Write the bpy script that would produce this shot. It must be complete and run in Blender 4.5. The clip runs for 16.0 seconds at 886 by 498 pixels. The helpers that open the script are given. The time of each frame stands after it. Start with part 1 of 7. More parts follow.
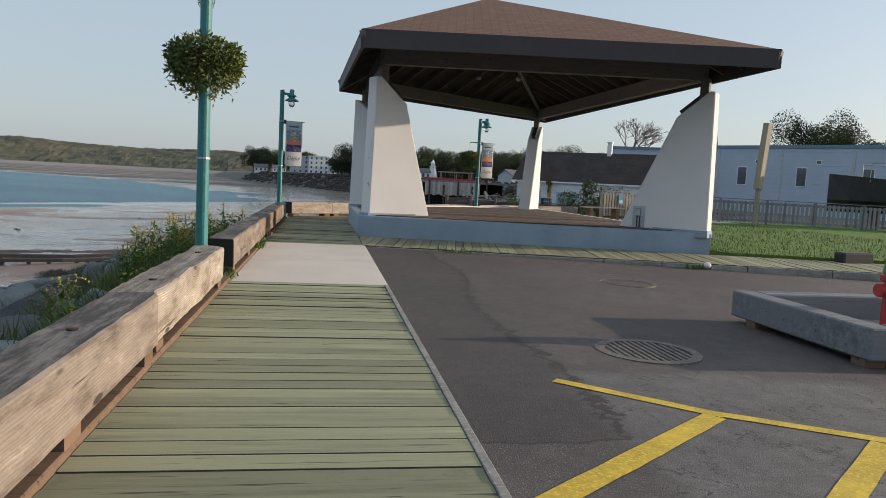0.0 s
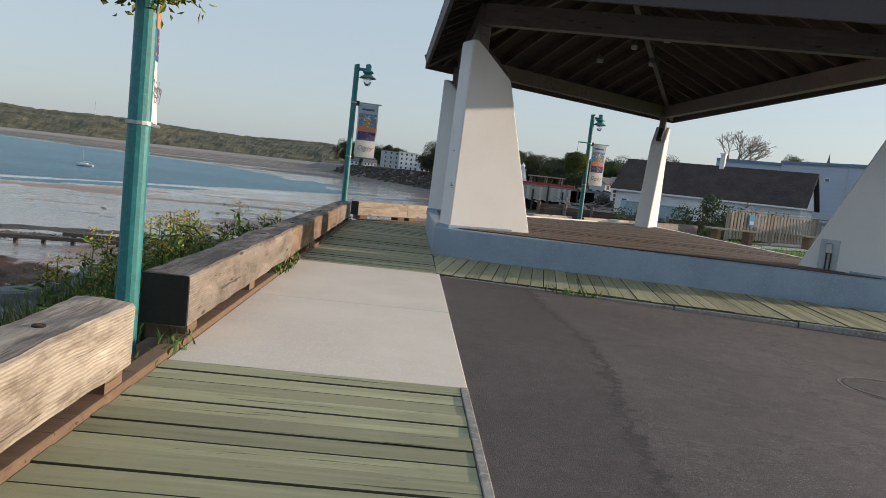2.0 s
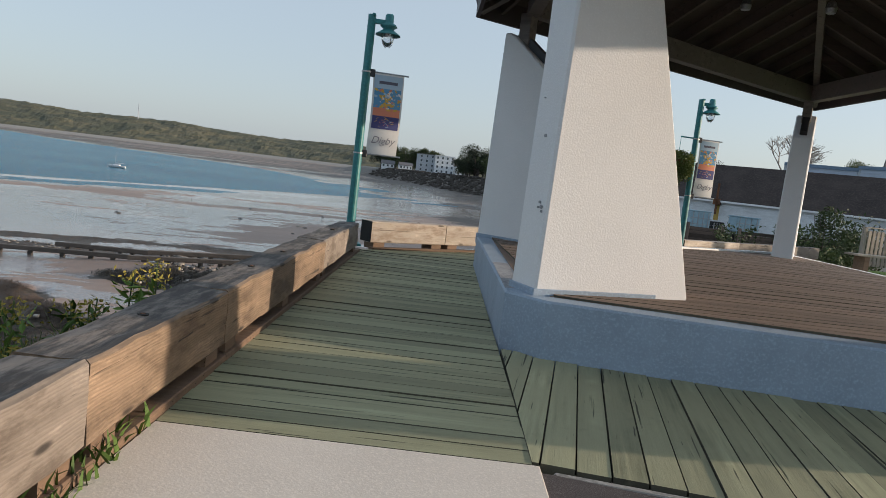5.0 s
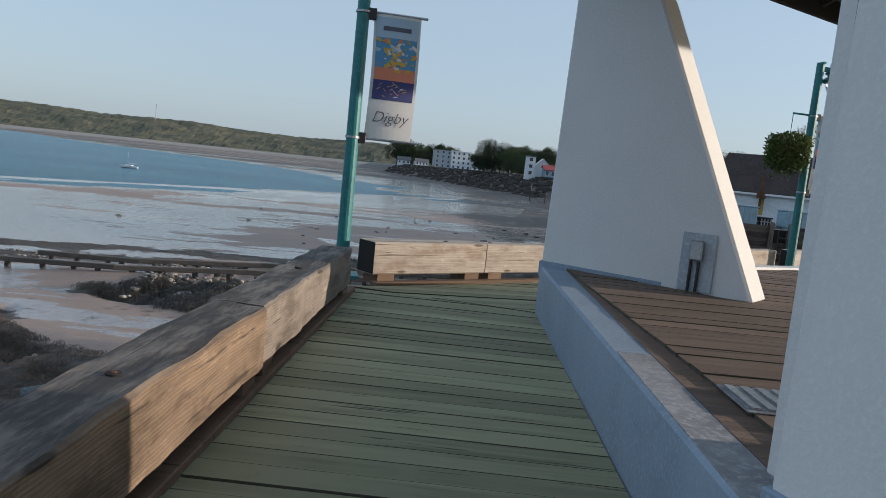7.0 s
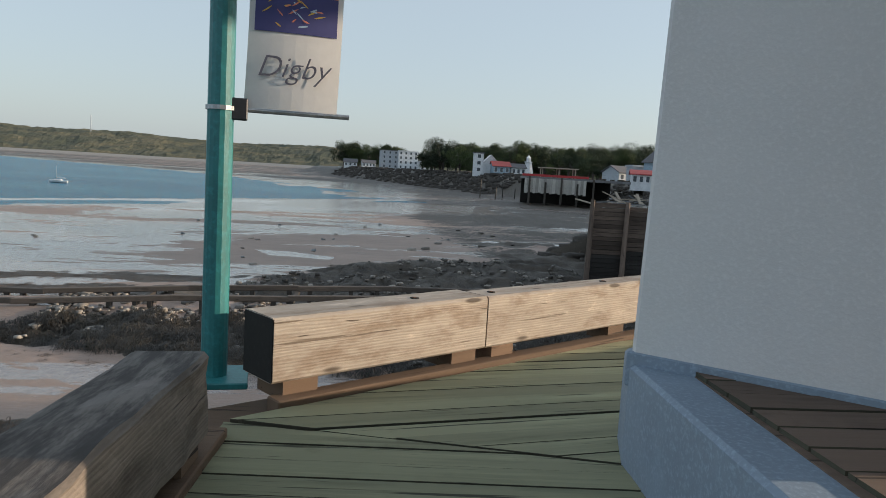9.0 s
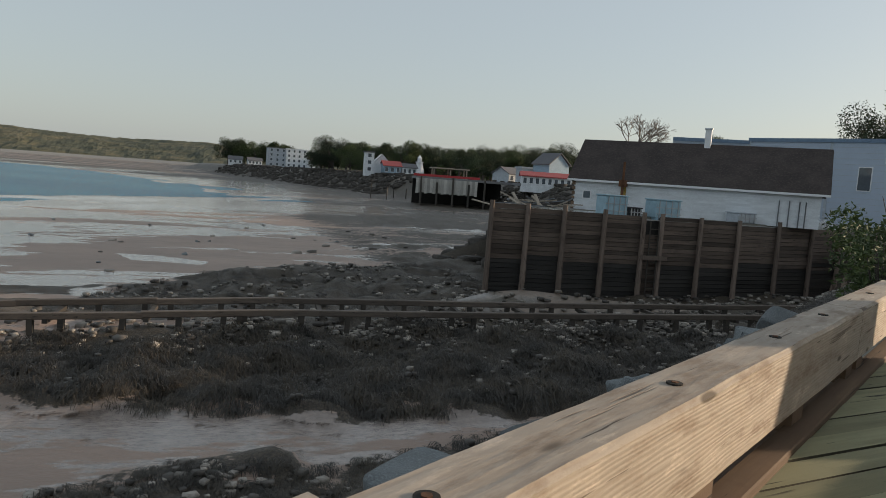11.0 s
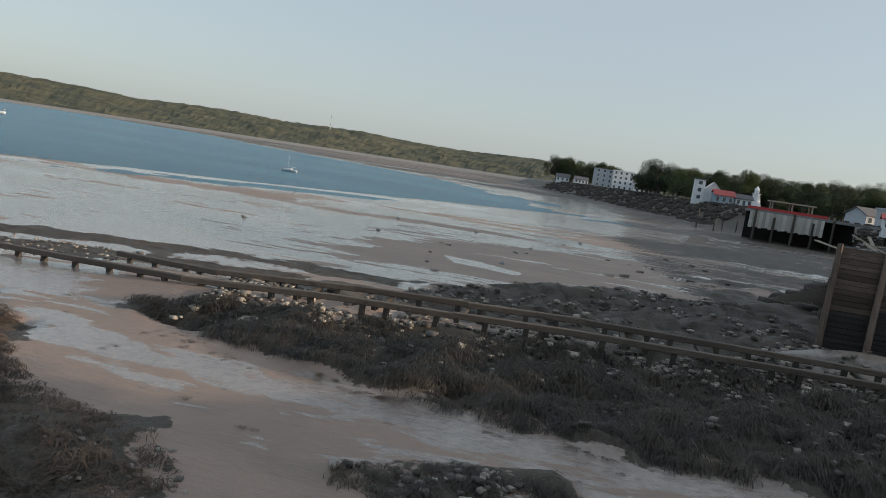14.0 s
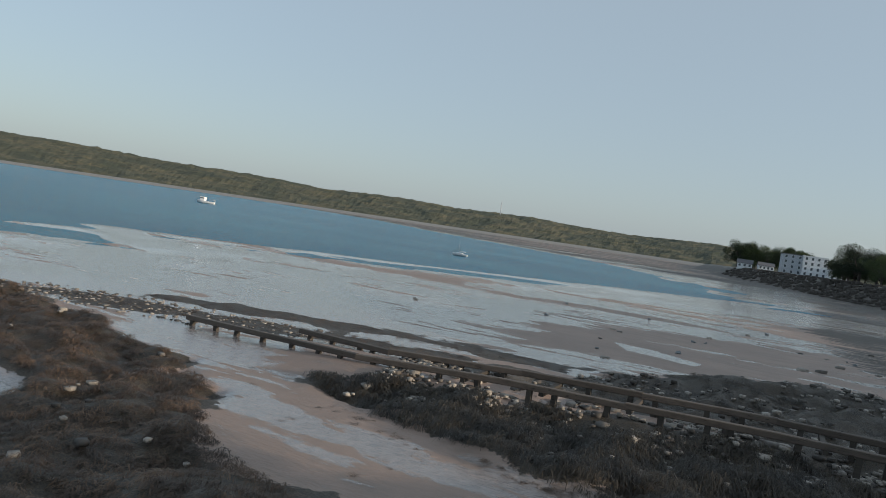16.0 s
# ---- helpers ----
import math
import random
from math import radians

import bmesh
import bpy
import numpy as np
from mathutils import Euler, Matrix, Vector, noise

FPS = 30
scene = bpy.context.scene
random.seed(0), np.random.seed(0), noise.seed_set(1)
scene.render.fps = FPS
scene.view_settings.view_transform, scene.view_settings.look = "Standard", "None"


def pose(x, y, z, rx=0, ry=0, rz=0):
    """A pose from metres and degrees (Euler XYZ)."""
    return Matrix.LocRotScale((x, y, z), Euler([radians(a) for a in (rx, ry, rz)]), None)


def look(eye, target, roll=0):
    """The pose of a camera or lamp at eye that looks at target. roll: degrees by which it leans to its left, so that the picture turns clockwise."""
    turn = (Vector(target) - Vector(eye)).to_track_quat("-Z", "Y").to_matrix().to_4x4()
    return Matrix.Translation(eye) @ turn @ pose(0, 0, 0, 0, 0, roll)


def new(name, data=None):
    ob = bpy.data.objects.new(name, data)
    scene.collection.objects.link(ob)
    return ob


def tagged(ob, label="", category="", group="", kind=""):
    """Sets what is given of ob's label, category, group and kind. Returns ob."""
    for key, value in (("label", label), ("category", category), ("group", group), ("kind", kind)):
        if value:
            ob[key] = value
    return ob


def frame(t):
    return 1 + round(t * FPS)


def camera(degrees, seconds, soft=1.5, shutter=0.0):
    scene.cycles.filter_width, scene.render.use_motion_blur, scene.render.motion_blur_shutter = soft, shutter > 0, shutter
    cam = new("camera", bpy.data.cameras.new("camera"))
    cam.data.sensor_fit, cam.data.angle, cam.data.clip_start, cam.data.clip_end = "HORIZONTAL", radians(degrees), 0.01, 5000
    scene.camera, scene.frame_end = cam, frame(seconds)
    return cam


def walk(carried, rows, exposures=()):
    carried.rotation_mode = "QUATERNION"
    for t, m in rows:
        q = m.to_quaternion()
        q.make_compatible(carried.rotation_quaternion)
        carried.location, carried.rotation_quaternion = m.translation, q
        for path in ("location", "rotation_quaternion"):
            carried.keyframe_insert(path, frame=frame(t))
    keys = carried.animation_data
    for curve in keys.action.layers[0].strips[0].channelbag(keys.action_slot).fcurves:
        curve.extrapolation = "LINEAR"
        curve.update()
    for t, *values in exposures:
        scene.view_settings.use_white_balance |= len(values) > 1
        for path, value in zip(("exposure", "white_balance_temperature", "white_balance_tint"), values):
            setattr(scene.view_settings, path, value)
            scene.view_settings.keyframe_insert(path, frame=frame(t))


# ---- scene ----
cam = camera(63.4, 16.0, soft=0.8)

PATH = [
    (0, (-0.677, -2.539, 1.071), (-0.345, -0.575, 0.887), 3.0),
    (0.5, (-0.56, -1.67, 1.099), (-0.196, 0.288, 0.91), 4.2),
    (1, (-0.433, -0.618, 1.059), (-0.116, 1.347, 0.871), 5.6),
    (1.5, (-0.438, 0.178, 1.066), (-0.195, 2.155, 0.884), 6.4),
    (2, (-0.399, 1.046, 1.086), (-0.297, 3.033, 0.886), 6.4),
    (2.5, (-0.365, 1.952, 1.098), (-0.164, 3.931, 0.895), 3.5),
    (3, (-0.34, 2.797, 1.087), (-0.168, 4.781, 0.903), 7.8),
    (3.5, (-0.342, 3.672, 1.11), (-0.223, 5.66, 0.92), 7.8),
    (4, (-0.398, 4.581, 1.119), (-0.348, 6.572, 0.929), 7.8),
    (4.5, (-0.444, 5.387, 1.113), (-0.421, 7.377, 0.917), 7.2),
    (6.8, (-0.723, 9.345, 1.084), (-0.762, 11.333, 0.868), 6.0),
    (7, (-0.74, 9.686, 1.076), (-0.782, 11.673, 0.858), 5.9),
    (7.5, (-0.79, 10.478, 1.056), (-0.841, 12.466, 0.844), 5.8),
    (8, (-0.859, 11.285, 1.054), (-0.913, 13.271, 0.83), 5.6),
    (8.5, (-0.847, 12.014, 1.039), (-0.902, 14.002, 0.827), 2.5),
    (8.7, (-0.908, 12.364, 1.052), (-0.89, 14.352, 0.841), 2.8),
    (10.8, (-0.691, 15.664, 0.931), (-0.438, 17.639, 0.74), 4.8),
    (11, (-0.653, 15.863, 0.913), (-0.259, 17.815, 0.725), 4.2),
    (11.5, (-0.658, 16.172, 0.92), (-0.172, 18.102, 0.725), 6.2),
    (12, (-0.611, 16.39, 0.91), (-0.124, 18.319, 0.71), 9.5),
    (12.5, (-0.585, 16.418, 0.915), (-0.177, 18.365, 0.706), 9.9),
    (13, (-0.579, 16.407, 0.911), (-0.411, 18.386, 0.675), 9.7),
    (13.5, (-0.579, 16.338, 0.922), (-0.739, 18.315, 0.667), 9.2),
    (14, (-0.496, 16.335, 0.925), (-0.963, 18.266, 0.696), 8.6),
    (14.5, (-0.572, 16.425, 0.904), (-1.282, 18.287, 0.728), 8.3),
    (15, (-0.627, 16.498, 0.86), (-1.604, 18.239, 0.74), 8.1),
    (15.5, (-0.628, 16.479, 0.865), (-1.697, 18.167, 0.769), 8.6),
    (16, (-0.561, 16.496, 0.856), (-1.494, 18.263, 0.791), 8.4),
]
walk(cam, [(t, look(eye, target, roll)) for t, eye, target, roll in PATH],
     [(0.0, 0.62, 6500, 13), (4.5, 0.70, 6500, 13), (7.0, 0.58, 5950, 11), (7.5, 0.72, 6500, 11), (8.0, 0.74, 6450, 11), (8.7, 0.74, 6500, 11), (10.8, 0.48, 7000, 12), (12.5, 0.54, 7150, 11), (14.0, 0.58, 6750, 11), (15.0, 0.42, 6350, 9), (16.0, 0.40, 6350, 9)])

# ---------- sky, sun ----------
SUN_AZ = math.atan2(0.997, 0.08)      # from +y towards +x
SUN_EL = radians(10.5)
world = bpy.data.worlds.new("world")
scene.world = world
world.use_nodes = True
wn = world.node_tree
sky = wn.nodes.new("ShaderNodeTexSky")
sky.sky_type = "NISHITA"
sky.sun_disc = False
sky.sun_elevation = SUN_EL
sky.sun_rotation = SUN_AZ
sky.air_density = 1.0
sky.dust_density = 2.0
sky.ozone_density = 2.0
wn.nodes["Background"].inputs["Strength"].default_value = 0.15
# even haze over the whole sky
haze = wn.nodes.new("ShaderNodeMix")
haze.data_type = "RGBA"
haze.inputs[0].default_value = 0.68
haze.inputs[7].default_value = (2.24, 2.60, 2.86, 1)
wn.links.new(sky.outputs["Color"], haze.inputs[6])
wn.links.new(haze.outputs[2], wn.nodes["Background"].inputs["Color"])
sd = Vector((math.sin(SUN_AZ) * math.cos(SUN_EL), math.cos(SUN_AZ) * math.cos(SUN_EL), math.sin(SUN_EL)))
sun_data = bpy.data.lights.new("sun", "SUN")
sun_data.energy = 3.1
sun_data.angle = radians(0.6)
sun_data.color = (1.0, 0.82, 0.62)
sun = new("sun", sun_data)
sun.matrix_world = Matrix.LocRotScale((60, -40, 40), sd.to_track_quat("Z", "Y"), None)

# ---------- materials ----------
def nodes_of(name):
    m = bpy.data.materials.new(name)
    m.use_nodes = True
    nt = m.node_tree
    return m, nt, nt.nodes["Principled BSDF"]


def mixrgb(nt, fac, a, b, mode="MIX"):
    n = nt.nodes.new("ShaderNodeMix")
    n.data_type = "RGBA"
    n.blend_type = mode
    for sock, val in ((n.inputs[0], fac), (n.inputs[6], a), (n.inputs[7], b)):
        if isinstance(val, (int, float)):
            sock.default_value = val
        elif isinstance(val, tuple):
            sock.default_value = (*val, 1.0) if len(val) == 3 else val
        else:
            nt.links.new(val, sock)
    return n.outputs[2]


def ramp(nt, fac, lo, hi):
    n = nt.nodes.new("ShaderNodeMapRange")
    n.interpolation_type = "SMOOTHSTEP"
    nt.links.new(fac, n.inputs[0])
    n.inputs[1].default_value, n.inputs[2].default_value = lo, hi
    return n.outputs[0]


def tex(nt, scale, detail=4.0, stretch=None, rough=0.6, kind="Object", shift=True):
    tc = nt.nodes.new("ShaderNodeTexCoord")
    vec = tc.outputs[kind]
    if kind == "World":
        vec = tc.outputs["Object"]
    if shift:
        oi = nt.nodes.new("ShaderNodeObjectInfo")
        mul = nt.nodes.new("ShaderNodeMath")
        mul.operation = "MULTIPLY"
        mul.inputs[1].default_value = 37.0
        nt.links.new(oi.outputs["Random"], mul.inputs[0])
        add = nt.nodes.new("ShaderNodeVectorMath")
        add.operation = "ADD"
        nt.links.new(vec, add.inputs[0])
        nt.links.new(mul.outputs[0], add.inputs[1])
        vec = add.outputs[0]
    if stretch:
        mp = nt.nodes.new("ShaderNodeMapping")
        mp.inputs["Scale"].default_value = stretch
        nt.links.new(vec, mp.inputs["Vector"])
        vec = mp.outputs[0]
    nz = nt.nodes.new("ShaderNodeTexNoise")
    nz.inputs["Scale"].default_value = scale
    nz.inputs["Detail"].default_value = detail
    nz.inputs["Roughness"].default_value = rough
    nt.links.new(vec, nz.inputs["Vector"])
    return nz.outputs["Fac"]


def bump(nt, bsdf, height, strength=0.4, dist=0.01):
    b = nt.nodes.new("ShaderNodeBump")
    b.inputs["Strength"].default_value = strength
    b.inputs["Distance"].default_value = dist
    nt.links.new(height, b.inputs["Height"])
    nt.links.new(b.outputs["Normal"], bsdf.inputs["Normal"])


def plain(name, col, rough=0.7, metal=0.0, var=0.25, scale=3.0, fine=40.0, bumps=0.25, dist=0.004, vary=0.0):
    """A painted or stony surface: broad stains, fine grain, slight relief."""
    m, nt, b = nodes_of(name)
    broad = ramp(nt, tex(nt, scale, 5), 0.3, 0.75)
    grain = tex(nt, fine, 3)
    dark = tuple(c * (1 - var) for c in col)
    c = mixrgb(nt, broad, dark, col)
    c = mixrgb(nt, ramp(nt, grain, 0.45, 0.75), c, tuple(min(1, v * (1 + var * 0.6)) for v in col))
    if vary:
        oi = nt.nodes.new("ShaderNodeObjectInfo")
        k = nt.nodes.new("ShaderNodeMapRange")
        k.inputs[3].default_value, k.inputs[4].default_value = 1 - vary, 1 + vary
        nt.links.new(oi.outputs["Random"], k.inputs[0])
        vm = nt.nodes.new("ShaderNodeVectorMath")
        vm.operation = "SCALE"
        nt.links.new(c, vm.inputs[0])
        nt.links.new(k.outputs[0], vm.inputs["Scale"])
        c = vm.outputs[0]
    nt.links.new(c, b.inputs["Base Color"])
    b.inputs["Roughness"].default_value = rough
    b.inputs["Metallic"].default_value = metal
    bump(nt, b, grain, bumps, dist)
    return m


def wood(name, col, dark, rough=0.8, grain=9.0, vary=0.2, crack=0.5, dist=0.006, knots=False, axis=0, weather=0.0):
    """Weathered timber, its grain along the local axis given."""
    m, nt, b = nodes_of(name)
    st = [14.0, 14.0, 14.0]
    st[axis] = 0.6
    g = tex(nt, 1.0 * grain / 9.0, 8, tuple(st), 0.7)
    broad = tex(nt, 1.6, 4)
    st2 = [26.0, 26.0, 26.0]
    st2[axis] = 0.9
    cr = tex(nt, 1.0, 3, tuple(st2))
    c = mixrgb(nt, ramp(nt, g, 0.12 if knots else 0.3, 0.72), dark, col)
    c = mixrgb(nt, ramp(nt, broad, 0.35, 0.7), tuple(0.72 * v for v in col), c)
    if knots:
        # uneven warm and grey weathering in long blotches
        bl = [7.0, 7.0, 7.0]
        bl[axis] = 2.2
        patch = tex(nt, 1.0, 7, tuple(bl), 0.72)
        c = mixrgb(nt, ramp(nt, patch, 0.46, 0.66), c, mixrgb(nt, 0.72, c, (dark[0] * 0.62, dark[1] * 0.55, dark[2] * 0.48)))
        c = mixrgb(nt, ramp(nt, patch, 0.44, 0.30), c, tuple(min(0.8, 1.18 * v) for v in col))
    crk = ramp(nt, cr, 0.36, 0.30)
    c = mixrgb(nt, crk, c, tuple(crack * v for v in dark))
    # short open splits and dark weather stains
    st3 = [42.0, 42.0, 42.0]
    st3[axis] = 2.6
    sp_ = ramp(nt, tex(nt, 1.0, 2, tuple(st3)), 0.30, 0.25)
    c = mixrgb(nt, sp_, c, tuple(0.25 * v for v in dark))
    stain = ramp(nt, tex(nt, 5.0, 6, None, 0.75), 0.56, 0.74)
    c = mixrgb(nt, stain, c, mixrgb(nt, 0.5, c, dark))
    relief = g
    if knots:
        wv_ = nt.nodes.new("ShaderNodeTexWave")
        wv_.wave_type = "RINGS"
        wv_.rings_direction = "X"
        wv_.inputs["Scale"].default_value = 11.0
        wv_.inputs["Distortion"].default_value = 9.0
        wv_.inputs["Detail"].default_value = 3.0
        wv_.inputs["Detail Scale"].default_value = 0.7
        tw = nt.nodes.new("ShaderNodeTexCoord")
        mw = nt.nodes.new("ShaderNodeMapping")
        mw.inputs["Scale"].default_value = (0.22, 2.0, 2.0)
        mw.inputs["Location"].default_value = (0.0, -0.25, 0.35)
        nt.links.new(tw.outputs["Object"], mw.inputs[0])
        nt.links.new(mw.outputs[0], wv_.inputs["Vector"])
        c = mixrgb(nt, ramp(nt, wv_.outputs["Fac"], 0.02, 0.42), mixrgb(nt, 0.26, c, dark), c)
        relief = mixrgb(nt, 0.22, g, wv_.outputs["Fac"])
        vo = nt.nodes.new("ShaderNodeTexVoronoi")
        vo.inputs["Scale"].default_value = 1.0
        tc = nt.nodes.new("ShaderNodeTexCoord")
        mp = nt.nodes.new("ShaderNodeMapping")
        mp.inputs["Scale"].default_value = (2.0, 7.5, 7.5)
        nt.links.new(tc.outputs["Object"], mp.inputs[0])
        nt.links.new(mp.outputs[0], vo.inputs["Vector"])
        kn = ramp(nt, vo.outputs["Distance"], 0.17, 0.10)
        c = mixrgb(nt, kn, c, tuple(0.35 * v for v in dark))
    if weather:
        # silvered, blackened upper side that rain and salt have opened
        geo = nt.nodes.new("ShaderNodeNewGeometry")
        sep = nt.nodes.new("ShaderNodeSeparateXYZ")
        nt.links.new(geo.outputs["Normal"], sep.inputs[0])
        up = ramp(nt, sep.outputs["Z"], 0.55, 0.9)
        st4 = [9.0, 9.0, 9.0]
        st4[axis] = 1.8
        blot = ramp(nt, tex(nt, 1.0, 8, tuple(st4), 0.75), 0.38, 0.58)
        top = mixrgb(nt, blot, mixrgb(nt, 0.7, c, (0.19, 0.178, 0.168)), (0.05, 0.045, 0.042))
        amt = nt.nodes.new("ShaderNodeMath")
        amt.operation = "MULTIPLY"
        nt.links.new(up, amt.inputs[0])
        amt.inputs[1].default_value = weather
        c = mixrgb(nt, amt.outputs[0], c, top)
    oi = nt.nodes.new("ShaderNodeObjectInfo")
    k = nt.nodes.new("ShaderNodeMapRange")
    k.inputs[3].default_value, k.inputs[4].default_value = 1 - vary, 1 + vary
    nt.links.new(oi.outputs["Random"], k.inputs[0])
    vm = nt.nodes.new("ShaderNodeVectorMath")
    vm.operation = "SCALE"
    nt.links.new(c, vm.inputs[0])
    nt.links.new(k.outputs[0], vm.inputs["Scale"])
    nt.links.new(vm.outputs[0], b.inputs["Base Color"])
    b.inputs["Roughness"].default_value = rough
    bump(nt, b, mixrgb(nt, crk, relief, (0.0, 0.0, 0.0)), 0.7, dist)
    return m


def leafy(name, a, b_, rough=0.7):
    m, nt, b = nodes_of(name)
    geo = nt.nodes.new("ShaderNodeNewGeometry")
    c = mixrgb(nt, geo.outputs["Random Per Island"], a, b_)
    n = tex(nt, 0.9, 3)
    c = mixrgb(nt, ramp(nt, n, 0.35, 0.7), tuple(0.6 * v for v in a), c)
    nt.links.new(c, b.inputs["Base Color"])
    b.inputs["Roughness"].default_value = rough
    return m


M_DECK = wood("treated_deck_wood", (0.385, 0.385, 0.24), (0.17, 0.175, 0.105), 0.85, vary=0.24, crack=0.3)
# plank sides coloured dark: joint dirt, with the gaps' shade painted in
M_DECKEDGE = wood("plank_edge_dirt_and_shade", (0.10, 0.095, 0.065), (0.035, 0.033, 0.025), 0.9)
M_DECK2 = wood("old_floor_wood", (0.225, 0.155, 0.115), (0.075, 0.052, 0.04), 0.8, vary=0.2)
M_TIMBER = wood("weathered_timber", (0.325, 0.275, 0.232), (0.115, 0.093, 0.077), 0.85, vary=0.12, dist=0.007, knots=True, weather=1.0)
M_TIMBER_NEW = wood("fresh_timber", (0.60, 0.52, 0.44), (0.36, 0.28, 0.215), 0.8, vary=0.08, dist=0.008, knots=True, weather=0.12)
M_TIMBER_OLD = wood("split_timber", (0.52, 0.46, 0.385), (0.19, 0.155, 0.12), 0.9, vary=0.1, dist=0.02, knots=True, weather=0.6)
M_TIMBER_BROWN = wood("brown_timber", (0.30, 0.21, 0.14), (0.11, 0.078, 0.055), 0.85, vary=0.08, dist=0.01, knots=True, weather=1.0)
M_BLOCK = wood("edge_plank_wood", (0.24, 0.155, 0.10), (0.12, 0.075, 0.05), 0.85)
# near black for charred ends and for shade painted into holes and hollows
M_CHAR_HOLLOW = plain("char_and_hollow_black", (0.02, 0.018, 0.016), 0.9)
M_GREYWOOD = wood("grey_planter_timber", (0.22, 0.232, 0.25), (0.09, 0.095, 0.102), 0.85)
M_CRIB = wood("dark_crib_plank", (0.15, 0.112, 0.09), (0.036, 0.027, 0.023), 0.9, vary=0.45, dist=0.03)
M_CRIBWET = wood("tide_blackened_plank", (0.035, 0.031, 0.028), (0.016, 0.015, 0.014), 0.7, vary=0.4, dist=0.03)
M_PILE = wood("rust_brown_pile", (0.25, 0.19, 0.155), (0.07, 0.05, 0.042), 0.9, axis=2, vary=0.25)
M_TRACK = wood("wet_track_timber", (0.075, 0.063, 0.052), (0.03, 0.026, 0.022), 0.7, vary=0.25)
M_RAIL = wood("worn_track_rail", (0.15, 0.12, 0.098), (0.055, 0.044, 0.037), 0.75, vary=0.2)
M_FENCE = wood("fence_wood", (0.42, 0.36, 0.29), (0.25, 0.21, 0.17), 0.85, axis=2)
M_GREYFENCE = wood("grey_fence_wood", (0.30, 0.30, 0.31), (0.18, 0.18, 0.19), 0.85, axis=2)
M_SKIRT = wood("silver_pier_plank", (0.56, 0.54, 0.50), (0.36, 0.34, 0.31), 0.9, axis=2, vary=0.25)
M_BEAM = wood("dark_roof_beam", (0.21, 0.185, 0.175), (0.12, 0.105, 0.10), 0.7)
M_RAFTER = wood("dark_rafter", (0.095, 0.075, 0.066), (0.05, 0.04, 0.036), 0.8)
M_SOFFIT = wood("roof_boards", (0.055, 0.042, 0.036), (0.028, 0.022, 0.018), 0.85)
M_FASCIA = plain("brown_fascia_paint", (0.05, 0.04, 0.044), 0.6, var=0.15)
M_STUCCO = plain("white_stucco", (0.72, 0.72, 0.725), 0.85, var=0.07, scale=1.2, fine=70, bumps=0.35, dist=0.006)
M_PLINTH = plain("blue_grey_paint", (0.28, 0.36, 0.455), 0.7, var=0.2, scale=2.0, fine=60)
M_WORN = plain("worn_grey_concrete", (0.34, 0.35, 0.37), 0.85, var=0.4, scale=6)
M_CONC = plain("concrete_slab", (0.66, 0.60, 0.53), 0.9, var=0.13, scale=1.3, fine=90, bumps=0.3, dist=0.004)
M_KERB = plain("kerb_concrete", (0.30, 0.29, 0.27), 0.9, var=0.4, scale=5)
M_TEAL = plain("teal_paint", (0.025, 0.20, 0.21), 0.45, var=0.25, scale=5)
M_STEEL = plain("galvanised_steel", (0.42, 0.44, 0.46), 0.4, 0.7, var=0.3)
M_DARKSTEEL = plain("dark_steel", (0.045, 0.045, 0.05), 0.5, 0.4)
M_IRON = plain("cast_iron", (0.20, 0.17, 0.15), 0.65, 0.2, var=0.5, scale=12)
M_RUST = plain("rust", (0.16, 0.07, 0.035), 0.85, 0.1, var=0.5)
M_YELLOW = plain("yellow_road_paint", (0.72, 0.50, 0.05), 0.75, var=0.35, scale=7, fine=60)
M_RED = plain("red_paint", (0.42, 0.03, 0.035), 0.45)
M_GREENP = plain("green_paint", (0.04, 0.22, 0.10), 0.5)
M_BOULDER = plain("grey_boulder", (0.20, 0.222, 0.23), 0.85, var=0.42, scale=1.1, fine=30, bumps=0.9, dist=0.03, vary=0.3)
M_SEAWALL = plain("dark_sea_wall_rock", (0.075, 0.066, 0.058), 0.9, var=0.5, scale=0.6, fine=6, bumps=0.8, dist=0.05)
M_WHITE = plain("white_paint", (0.78, 0.79, 0.8), 0.6, var=0.08)
M_WHITEBOAT = plain("white_gelcoat", (0.8, 0.8, 0.8), 0.3, var=0.05)
M_CLAP = plain("white_clapboard", (0.74, 0.77, 0.80), 0.7, var=0.22, scale=1.2)
M_BLUEWALL = plain("pale_blue_wall", (0.43, 0.50, 0.60), 0.7, var=0.1, scale=0.6)
M_BLUEHOUSE = plain("light_blue_clapboard", (0.30, 0.42, 0.52), 0.7)
M_GREYWALL = plain("grey_wall", (0.45, 0.49, 0.54), 0.7)
M_ROOFDARK = plain("mossy_dark_roof", (0.055, 0.042, 0.038), 0.9, var=0.45, scale=0.9, fine=9, bumps=0.8, dist=0.03)
M_ROOFRED = plain("red_roof", (0.42, 0.09, 0.085), 0.7)
M_ROOFGREY = plain("grey_roof", (0.13, 0.13, 0.14), 0.8)
M_BRICK = plain("brown_brick", (0.25, 0.12, 0.085), 0.85, var=0.3, fine=8)
M_GLASS = plain("dark_window_glass", (0.10, 0.12, 0.14), 0.08, var=0.2, bumps=0.0)
M_TUB = plain("pale_blue_plastic", (0.30, 0.46, 0.55), 0.45)
M_BARK = plain("bark", (0.10, 0.085, 0.075), 0.9, var=0.4, scale=6, bumps=0.8, dist=0.02)
M_BAREBARK = plain("grey_bare_bark", (0.24, 0.205, 0.18), 0.9, var=0.3, scale=2)
M_LEAF = leafy("tree_leaves", (0.045, 0.075, 0.022), (0.10, 0.135, 0.04))
